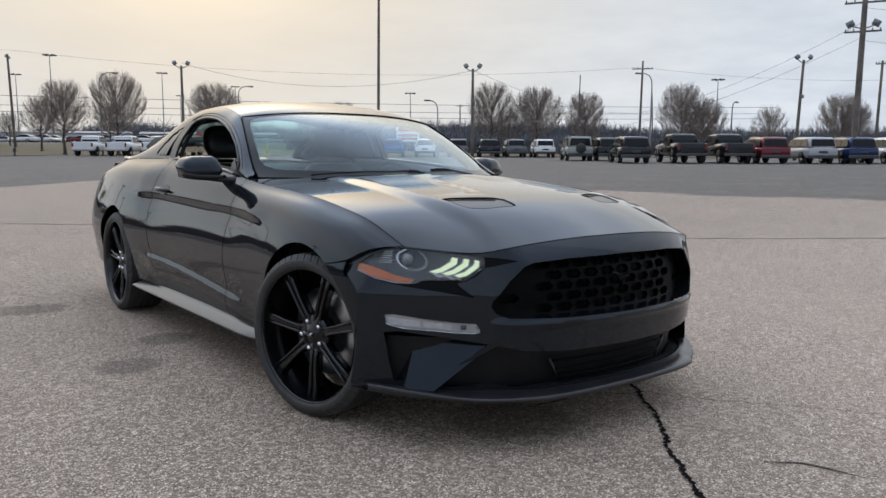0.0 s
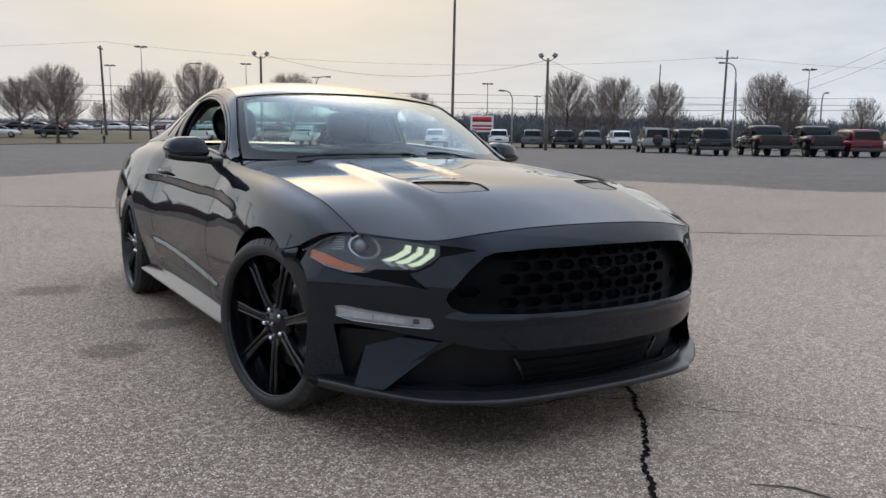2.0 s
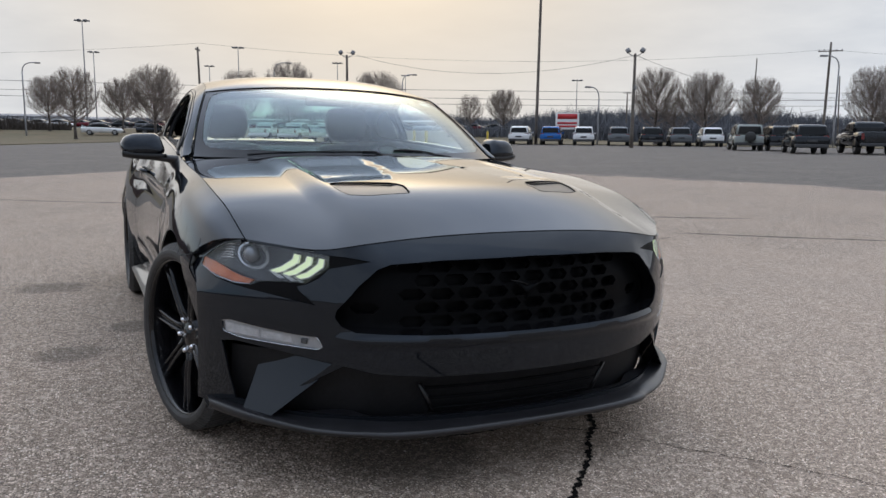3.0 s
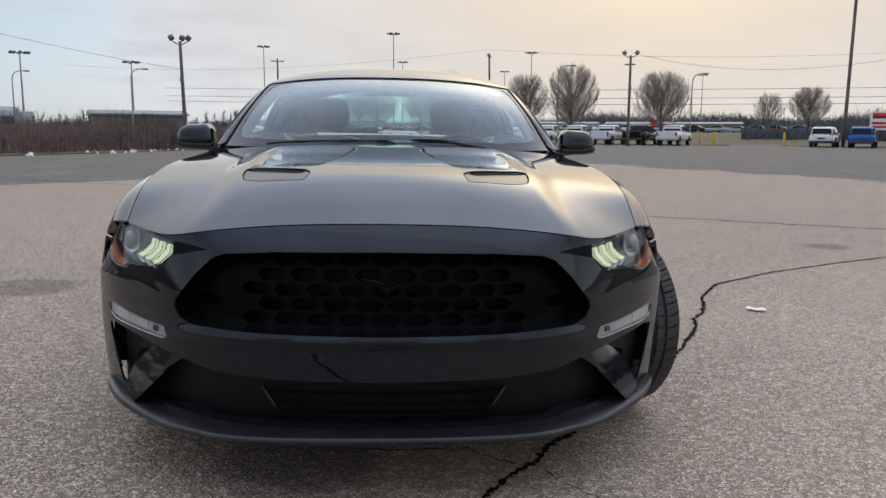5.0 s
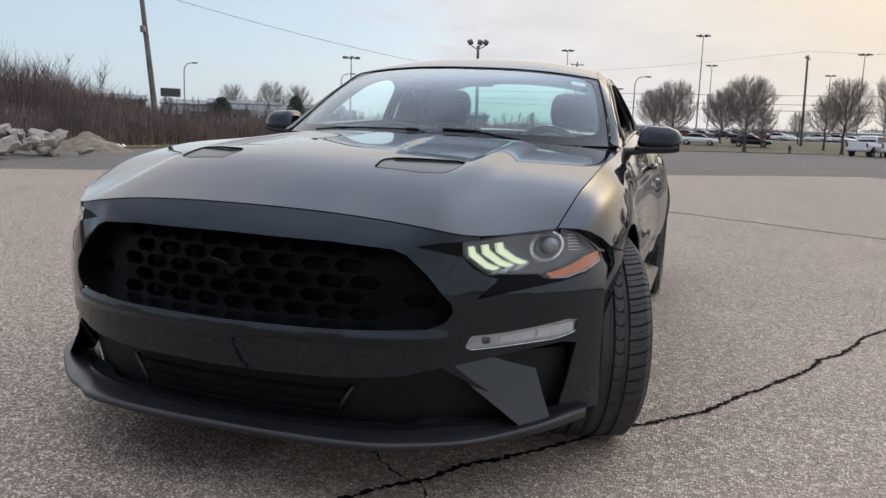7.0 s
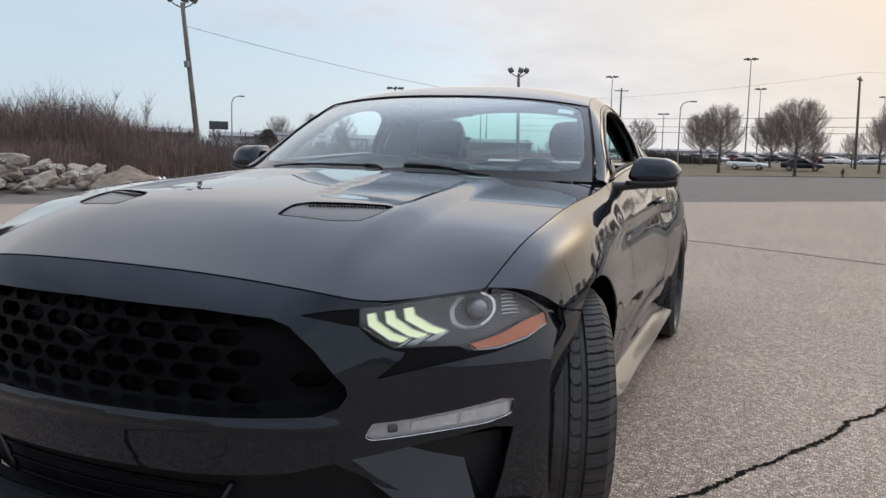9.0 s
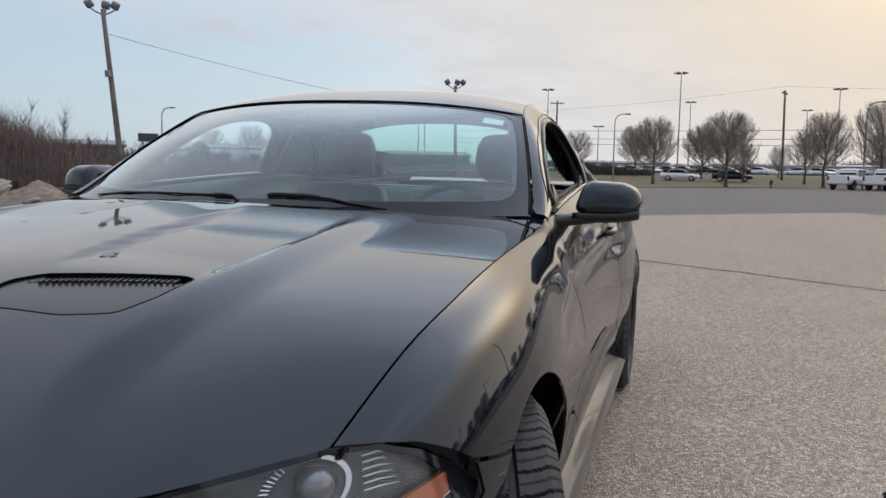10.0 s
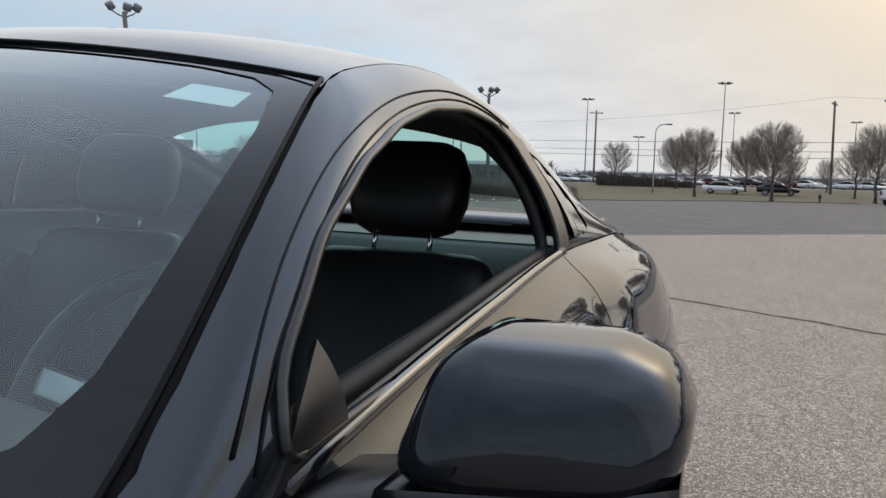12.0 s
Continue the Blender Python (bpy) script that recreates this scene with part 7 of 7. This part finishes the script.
for ob, lst, tall in zip(KINDS, spots, (8.0, 7.4, 6.5)):
    place(ob, [pose(x, y, 0.04 + float(bank_z(x, y)), 0, 0, a) @ Matrix.Scale(h / tall, 4) for x, y, h, a in lst])

# ---- brush, far woods ----
def stems(name, count, where, h, mat, label, width=0.012, fork=3, cat="brush"):
    V, F = [], []
    r = random.Random(len(name) * 13)

    def spike(p, w, length, rad):
        side = Vector((w.y, -w.x, 0.2)).normalized() if abs(w.z) < 0.99 else Vector((1, 0, 0))
        other = w.cross(side).normalized()
        k = len(V)
        tip = p + w * length
        V.extend([p + side * rad, p - side * rad * 0.5 + other * rad, p - side * rad * 0.5 - other * rad, tip])
        F.extend([(k, k + 1, k + 3), (k + 1, k + 2, k + 3), (k + 2, k, k + 3)])

    for _ in range(count):
        x, y, s = where(r)
        hh = h * s * r.uniform(0.72, 1.12)
        w = Vector((r.uniform(-0.22, 0.22), r.uniform(-0.22, 0.22), 1)).normalized()
        p = Vector((x, y, 0.0))
        spike(p, w, hh, width * (0.6 + s))
        for _ in range(fork):
            q = p + w * hh * r.uniform(0.15, 0.8)
            a = r.uniform(0, 6.28)
            spike(q, Vector((math.cos(a) * 0.5, math.sin(a) * 0.5, r.uniform(0.5, 1.3))).normalized(), hh * r.uniform(0.12, 0.42) * (1 if fork < 20 else 0.55), width * 0.5 * (0.6 + s))
    me = bpy.data.meshes.new(name)
    me.from_pydata([tuple(v) for v in V], [], F)
    return tagged(mesh_part(name, me, mat, flat=True), label, cat, kind="stuff")


edge_line = [(-17.6, -8), (-17.9, 10), (-19.2, 24), (-15.0, 36), (-10.5, 48), (-9.5, 56)]


def by_edge(r):
    t = r.random() * (len(edge_line) - 1)
    i = int(t)
    (x0, y0), (x1, y1) = edge_line[i], edge_line[i + 1]
    f = t - i
    d = 0.3 + 22 * r.random() ** 1.6
    return x0 + (x1 - x0) * f - d * 0.95, y0 + (y1 - y0) * f + d * 0.30, 0.75 + 0.5 * noise.noise(Vector((x0 * 0.2 + t, d * 0.2, 0)))


stems("brush", 15000, by_edge, 1.75, BRUSH_MAT, "dense reddish-brown leafless brush", 0.014, 3)
stems("dry_reeds", 2600, lambda r: (lambda q: (q[0] + 0.4, q[1], 0.55 + 0.3 * r.random()))(by_edge(r)), 0.9, REED_MAT, "tufts of pale dry reeds", 0.010, 2)


def sapling_spot(r):
    q = by_edge(r)
    return q[0] - 5 - 18 * r.random(), q[1] + 6 * r.random(), 0.7 + 0.6 * r.random()


stems("saplings", 2400, sapling_spot, 2.1, BARK, "thin bare saplings above the brush", 0.008, 14, "saplings")


def thicket_spot(r):
    d, a = r.uniform(31, 50), radians(r.uniform(-66, -42))
    hump = 0.72 + 0.30 * math.sin((math.degrees(a) + 66) / 24 * math.pi) + 0.30 * noise.noise(Vector((a * 14, d * 0.05, 0)))
    return d * math.sin(a), d * math.cos(a), hump


stems("thicket", 5200, thicket_spot, 3.0, BRUSH_MAT, "tall tangled leafless thicket behind the brush", 0.010, 11, "thicket")
stems("tall_saplings", 16, lambda r: (lambda d, a: (d * math.sin(a), d * math.cos(a), 0.75 + 0.4 * r.random()))(r.uniform(30, 44), radians(r.choice((r.uniform(-48, -42), r.uniform(-62, -42))))), 3.9, BARK, "tall thin bare saplings over the thicket", 0.009, 60, "saplings")


def woods_spot(d0, d1, a0, a1):
    def f(r):
        d, a = r.uniform(d0, d1), radians(r.uniform(a0, a1))
        return d * math.sin(a), d * math.cos(a), 0.8 + 0.35 * noise.noise(Vector((a * 9, 0.3, 0))) + 0.2 * r.random()

    return f


stems("far_woods_north", 11000, woods_spot(330, 390, 8, 75), 10.5, HAZED_WOODS_MAT, "hazy line of leafless woods on the horizon", 0.16, 5, "woods")
stems("far_woods_west", 8000, woods_spot(230, 290, -75, 8), 5.0, HAZED_WOODS_MAT, "hazy line of leafless woods on the horizon", 0.12, 5, "woods")
stems("far_hedge", 3000, woods_spot(100, 106, 24, 70), 2.6, HAZED_WOODS_MAT, "low grey hedge behind the lot", 0.10, 3, "hedge")
stems("dark_hedge", 900, woods_spot(110, 113, -9, -2.4), 2.5, BARK, "clipped dark hedge behind the verge", 0.09, 4, "hedge")
stems("scrub_trees", 420, woods_spot(95, 150, -62, -12), 4.6, BARK, "scattered bare scrub trees", 0.05, 22, "scrub")

# ---- rubble, mounds, litter ----
def rock(size, seed, mat=CONCRETE):
    bm = bmesh.new()
    bmesh.ops.create_icosphere(bm, subdivisions=2, radius=1.0)
    r = random.Random(seed)
    o = Vector((r.uniform(0, 50), r.uniform(0, 50), 0))
    for v in bm.verts:
        d = v.co.copy()
        k = max(abs(d.x), abs(d.y), abs(d.z))
        v.co = d / k * (0.75 + 0.35 * noise.noise(d * 1.3 + o))
        v.co.x *= size[0]
        v.co.y *= size[1]
        v.co.z *= size[2]
    return bm


rock_data = []
for k in range(7):
    bm = rock((rng.uniform(0.35, 0.75), rng.uniform(0.3, 0.6), rng.uniform(0.15, 0.35)), k)
    me = bpy.data.meshes.new("concrete_block")
    bm.to_mesh(me)
    bm.free()
    me.materials.append(CONCRETE)
    rock_data.append(me)
pile = thing("rubble_pile", "heap of broken concrete slabs at the lot edge", "rubble")
for k in range(120):
    u = rng.random()
    x = -14.2 - 1.2 * u + rng.uniform(-1.4, 1.0)
    y = 7.0 + 6.3 * u + rng.uniform(-0.8, 0.8)
    top = 1.20 * (1 - u * 0.55) * max(0, 1 - abs(x + 14.5 + 1.0 * u) / 1.7)
    o = new("concrete_block", rng.choice(rock_data))
    o.parent = pile
    s = rng.uniform(0.28, 0.66)
    o.matrix_basis = Matrix.Translation((x, y, 0.10 + top * rng.random())) @ Euler((rng.uniform(-0.5, 0.5), rng.uniform(-0.5, 0.5), rng.uniform(0, 6.28))).to_matrix().to_4x4() @ Matrix.Scale(s, 4)
for x, y, w, h in ((-16.9, 16.6, 1.1, 0.60),):
    ob = thing("dirt_mound", "mound of bare earth at the lot edge", "mound", "earth mounds")
    bm = bmesh.new()
    bmesh.ops.create_grid(bm, x_segments=30, y_segments=30, size=1.0)
    for v in bm.verts:
        d = min(1, v.co.xy.length)
        v.co = Vector((x + v.co.x * w * 1.4, y + v.co.y * w, -0.05 + h * (1 - d) ** 0.9 * (1 + 0.35 * noise.noise(v.co * 4 + Vector((x, y, 0)))) + 0.05 * noise.noise(v.co * 12)))
    part("earth", bm, DIRT, ob)
bits = []
for k in range(60):
    t = rng.random() * 3
    i = int(t)
    (x0, y0), (x1, y1) = edge_line[i + 1], edge_line[i + 2] if i + 2 < len(edge_line) else edge_line[-1]
    bits.append((x0 + (x1 - x0) * (t - i) + rng.uniform(-0.4, 1.2), y0 + (y1 - y0) * (t - i)))
V, F = [], []
for x, y in bits:
    k = len(V)
    s = rng.uniform(0.05, 0.2)
    V += [(x - s, y, 0.0), (x + s, y - s, 0.0), (x + s * 0.5, y + s, 0.0), (x + rng.uniform(-0.05, 0.05), y, s * 0.9)]
    F += [(k, k + 1, k + 3), (k + 1, k + 2, k + 3), (k + 2, k, k + 3)]
me = bpy.data.meshes.new("edge_litter")
me.from_pydata(V, [], F)
tagged(mesh_part("edge_litter", me, PAPER, flat=True), "pale scraps and stones along the lot edge", "litter", kind="stuff")

# ---- cracks, twigs and scraps on the asphalt ----
def crack(pts, width, seed, label):
    """A ragged open crack of uneven width."""
    r = random.Random(seed)
    base = resample(pts, 0.012, closed=False)
    left, right = [], []
    w = 0.0
    for i, p in enumerate(base):
        a, b = base[max(0, i - 1)], base[min(len(base) - 1, i + 1)]
        d = (b - a) / max(np.linalg.norm(b - a), 1e-6)
        n = np.array((-d[1], d[0]))
        w = 0.86 * w + 0.18 * r.uniform(-1, 1)
        c = p + n * (0.030 * w + width * r.uniform(-0.22, 0.22))
        end = min(1, i / 6, (len(base) - 1 - i) / 6)
        h = width * (0.25 + 0.85 * r.random()) * max(0.12, end)
        left.append(c + n * h * r.uniform(0.4, 1.4))
        right.append(c - n * h * r.uniform(0.4, 1.4))
    bm = bmesh.new()
    zz = lambda q: float(ground_z(q[0], q[1]))
    L = [bm.verts.new((q[0], q[1], zz(q) + 0.004)) for q in left]
    R = [bm.verts.new((q[0], q[1], zz(q) + 0.004)) for q in right]
    for i in range(len(L) - 1):
        bm.faces.new((L[i], R[i], R[i + 1], L[i + 1]))
    ob = part("asphalt_crack", fix(bm), TARMAC_CRACK, None, "", True)
    return tagged(ob, label, "crack", "cracks in the asphalt", "structure")


crack([(-0.48, -1.78), (-0.25, -1.45), (-0.18, -1.34), (-0.02, -1.15), (0.15, -0.98), (0.26, -0.84), (0.36, -0.70), (0.45, -0.60), (0.56, -0.42), (0.70, -0.26), (0.91, 0.05), (1.05, 0.21), (1.2, 0.38), (1.31, 0.60), (1.36, 0.70), (1.49, 0.94), (1.63, 1.21), (1.71, 1.43), (1.87, 1.70), (1.97, 2.0), (2.25, 2.51), (2.52, 2.73), (2.94, 3.08), (3.5, 3.43), (4.7, 4.1)], 0.015, 5, "long ragged crack across the asphalt")
crack([(0.45, -0.60), (0.5, -0.72), (0.73, -1.0), (0.83, -1.1), (1.03, -1.39)], 0.003, 6, "hairline crack in the asphalt")
crack([(0.44, -0.64), (0.35, -0.58), (0.26, -0.48), (-0.14, -0.49)], 0.005, 8, "hairline crack in the asphalt")
for pts, s in (([(0.16, -1.40), (0.26, -1.48), (0.29, -1.57), (0.31, -1.67)], 1),):
    bm = bmesh.new()
    tube(bm, [(x, y, float(ground_z(x, y)) + 0.004) for x, y in pts], [0.0015, 0.003, 0.0028, 0.001][: len(pts)], 5)
    tagged(part("twig", bm, BARK), "dry twig lying on the asphalt", "twig")
bm = bmesh.new()
bmesh.ops.create_grid(bm, x_segments=5, y_segments=3, size=0.5)
for v in bm.verts:
    v.co = Vector((2.16 + v.co.x * 0.10 + v.co.y * 0.02, 1.640 + v.co.y * 0.06 - v.co.x * 0.05, float(ground_z(2.12, 1.6)) + 0.006 + 0.012 * abs(math.sin(v.co.x * 5))))
tagged(part("paper_scrap", bm, PAPER), "crumpled white paper scrap on the asphalt", "litter")

# loose pebbles over the near asphalt
V, F = [], []
for _ in range(2600):
    x, y = rng.uniform(-5, 6), rng.uniform(-2.6, 7)
    s = rng.uniform(0.002, 0.006)
    k = len(V)
    z = float(ground_z(x, y))
    V += [(x - s, y - s * 0.6, z), (x + s, y - s * 0.7, z), (x + rng.uniform(-s, s), y + s, z), (x, y, z + s * 1.1)]
    F += [(k, k + 1, k + 3), (k + 1, k + 2, k + 3), (k + 2, k, k + 3)]
me = bpy.data.meshes.new("pebbles")
me.from_pydata(V, [], F)
tagged(mesh_part("pebbles", me, CONCRETE, flat=True), "loose grit and pebbles on the asphalt", "gravel", kind="stuff")

# ---- signs, bollards, sheds ----
def board(name, x, y, z, w, h, mat, turn, label, posts=2, band=None):
    ob = thing(name, label, "sign")
    q = Matrix.Translation((x, y, 0)) @ Matrix.Rotation(radians(turn), 4, "Z")
    bm = bmesh.new()
    box(bm, (-w / 2, -0.03, z), (w / 2, 0.03, z + h), q, 0.01)
    part("panel", bm, mat, ob)
    if band:
        for zz_, hh in ((0.62, 0.30), (0.12, 0.12), (0.32, 0.12)):
            bm = bmesh.new()
            box(bm, (-w * 0.42, -0.045, z + h * zz_), (w * 0.42, -0.032, z + h * (zz_ + hh)), q)
            part("lettering_bar", bm, band, ob)
    for k in range(posts):
        bm = bmesh.new()
        px = (k - (posts - 1) / 2) * w * 0.7
        box(bm, (px - 0.05, 0.03, 0), (px + 0.05, 0.12, z + h * 0.8), q)
        part("post", bm, POLE_GREY, ob)
    return ob


board("billboard", -62.0, 78.0, 4.0, 2.3, 1.0, SHED_DARK, 38, "dark billboard on posts above the brush", 2)
board("notice_board", 43.0, 66.5, 1.5, 2.4, 1.7, WHITE_SIGN, -35, "white notice board with red lettering bands", 2, RED_SIGN)
ob = thing("stop_sign", "red octagonal stop sign on a post", "road sign")
bm = bmesh.new()
q = Matrix.Translation((37.5, 116, 0)) @ Matrix.Rotation(radians(-18), 4, "Z")
bmesh.ops.create_cone(bm, cap_ends=True, segments=8, radius1=0.55, radius2=0.55, depth=0.04, matrix=q @ Matrix.Translation((0, 0, 2.6)) @ Matrix.Rotation(math.pi / 2, 4, "X") @ Matrix.Rotation(math.pi / 8, 4, "Z"))
part("plate", bm, RED_SIGN, ob, flat=True)
bm = bmesh.new()
tube(bm, [q @ Vector((0, 0.05, 0)), q @ Vector((0, 0.05, 2.9))], 0.04, 6)
part("post", bm, POLE_GREY, ob)
bol = thing("bollard", "yellow steel bollard at the driveway", "bollard", "yellow bollards")
bm = bmesh.new()
lathe(bm, [(0.0, 0.10), (1.15, 0.10), (1.24, 0.07), (1.26, 0.0)], "z", 12)
part("tube", fix(bm), YELLOW, bol)
place(bol, [pose(28.2, 71.8, 0), pose(29.2, 71.2, 0), pose(29.9, 72.6, 0), pose(33.4, 65.6, 0)])
hyd = thing("hydrant", "dark fire hydrant on the grass verge", "hydrant")
bm = bmesh.new()
lathe(bm, [(0.0, 0.16), (0.06, 0.16), (0.07, 0.10), (0.55, 0.10), (0.58, 0.14), (0.70, 0.11), (0.78, 0.03)], "z", 12)
lathe(bm, [(-0.18, 0.05), (0.18, 0.05)], "x", 8)
bmesh.ops.translate(bm, verts=[v for v in bm.verts if abs(v.co.x) > 0.17], vec=(0, 0, 0.45))
part("barrel", fix(bm), PLASTIC_GREY, hyd)
hyd.matrix_basis = pose(7.8, 78.0, 0.04)

SHED_ROOF = material("sheet_roof", (0.20, 0.20, 0.21), 0.6, grain=0.2, scale=1.5)
SHED_MATS = [material("shed_pale", (0.45, 0.46, 0.47), 0.7, grain=0.15, scale=1.2), material("shed_brown", (0.16, 0.13, 0.12), 0.8, grain=0.2, scale=1.2), material("shed_red", (0.17, 0.085, 0.075), 0.7, grain=0.2, scale=1.2)]


def shed(x, y, w, d, h, turn, mat, label):
    """A long low industrial building with a shallow roof, doors and a window band."""
    ob = thing("industrial_building", label, "building", "industrial buildings")
    q = Matrix.Translation((x, y, 0)) @ Matrix.Rotation(radians(turn), 4, "Z")
    bm = bmesh.new()
    box(bm, (-w / 2, -d / 2, 0), (w / 2, d / 2, h), q)
    part("wall", bm, mat, ob, flat=True)
    bm = bmesh.new()
    prism(bm, [(-d / 2 - 0.3, h), (d / 2 + 0.3, h), (d / 2 + 0.3, h + 0.25), (0, h + 0.9), (-d / 2 - 0.3, h + 0.25)], lambda u, v, k: q @ Vector((-w / 2 - 0.3 + k, u, v)), w + 0.6)
    part("roof", fix(bm), SHED_ROOF, ob, flat=True)
    n = max(2, int(w / 6))
    for k in range(n):
        cx = -w / 2 + (k + 0.5) * w / n
        bm = bmesh.new()
        z0, z1 = (0.1, h * 0.6) if k % 3 == 0 else (h * 0.45, h * 0.75)
        box(bm, (cx - 1.5, -d / 2 - 0.06, z0), (cx + 1.5, -d / 2 + 0.05, z1), q)
        part("door" if k % 3 == 0 else "window", bm, SHED_DARK, ob, flat=True)


shed(-80, 88, 9, 8, 3.7, 42, SHED_MATS[1], "brown house-sized building beyond the brush")
shed(-73, 96, 7, 7, 3.4, 36, SHED_MATS[0], "small pale building beyond the brush")
shed(-66, 100, 10, 8, 3.7, 34, SHED_MATS[2], "small red-brown building beyond the brush")
shed(-58, 108, 8, 8, 3.5, 28, SHED_MATS[0], "small pale building beyond the brush")
shed(-44, 128, 14, 10, 3.6, 25, SHED_MATS[1], "low brown industrial building beyond the brush")
shed(-28, 262, 40, 12, 4.6, 8, SHED_MATS[0], "long pale warehouse in the distance")
shed(3, 280, 30, 10, 4.2, 0, SHED_MATS[2], "low red shed in the distance")
shed(44, 285, 50, 12, 4.6, -8, SHED_MATS[0], "long pale warehouse in the distance")
shed(90, 262, 44, 10, 4.4, -20, SHED_MATS[1], "low brown building in the distance")


def evergreen(x, y, h, w):
    """A dense dark conifer clump: a short stem and many drooping sprays."""
    ob = thing("evergreen", "dark evergreen clump standing among the brush", "evergreen", "evergreens")
    bm = bmesh.new()
    tube(bm, [(x, y, -0.1), (x, y, h * 0.7)], [0.12, 0.03], 6)
    part("trunk", bm, BARK, ob)
    r = random.Random(int(x * 7))
    V, F = [], []
    for _ in range(900):
        t = r.random() ** 0.8
        a, q = r.uniform(0, 6.28), math.sqrt(r.random())
        rad = w * q * (1 - t) ** 0.6 * (1 + 0.3 * math.sin(3 * a + x))
        c = Vector((x + math.cos(a) * rad, y + math.sin(a) * rad, 0.3 + t * (h - 0.3)))
        out = Vector((math.cos(a), math.sin(a), r.uniform(-0.5, 0.3)))
        side_ = Vector((-math.sin(a), math.cos(a), 0)) * 0.14
        k = len(V)
        V += [tuple(c - side_), tuple(c + side_), tuple(c + out * r.uniform(0.25, 0.5)), tuple(c + Vector((0, 0, 0.16)))]
        F += [(k, k + 2, k + 1), (k, k + 3, k + 2), (k + 1, k + 2, k + 3)]
    me = bpy.data.meshes.new("foliage")
    me.from_pydata(V, [], F)
    mesh_part("foliage", me, EVERGREEN, ob, flat=True)


EVERGREEN = material("evergreen_needles", (0.045, 0.050, 0.042), 0.9, grain=0.4, scale=3)
evergreen(-55.2, 78.7, 4.0, 2.2)
evergreen(-57.8, 82.6, 3.8, 1.6)
evergreen(-53.6, 93.6, 5.0, 2.0)


def trailer(x, y, turn, w=6.0):
    ob = thing("trailer", "white box trailer parked beyond the brush", "trailer", "white trailers")
    q = Matrix.Translation((x, y, 0)) @ Matrix.Rotation(radians(turn), 4, "Z")
    bm = bmesh.new()
    box(bm, (-w / 2, -1.2, 1.0), (w / 2, 1.2, 3.5), q, 0.08)
    part("box_body", bm, SHED_MATS[0], ob)
    for k in (-1, 1):
        bm = bmesh.new()
        lathe(bm, [(-1.1, 0.0), (-1.1, 0.5), (1.1, 0.5), (1.1, 0.0)], "y", 14)
        bmesh.ops.transform(bm, matrix=q @ Matrix.Translation((k * w * 0.28, 0, 0.5)), verts=bm.verts)
        part("wheel_pair", fix(bm), RUBBER, ob)
    bm = bmesh.new()
    box(bm, (-w * 0.3, -1.26, 1.9), (w * 0.05, -1.2, 2.9), q)
    part("side_panel", bm, SHED_DARK, ob)


trailer(-58.5, 89.3, 35)
trailer(-56.0, 93.2, 30, 4.0)
trailer(-49.5, 99.0, 20, 4.5)
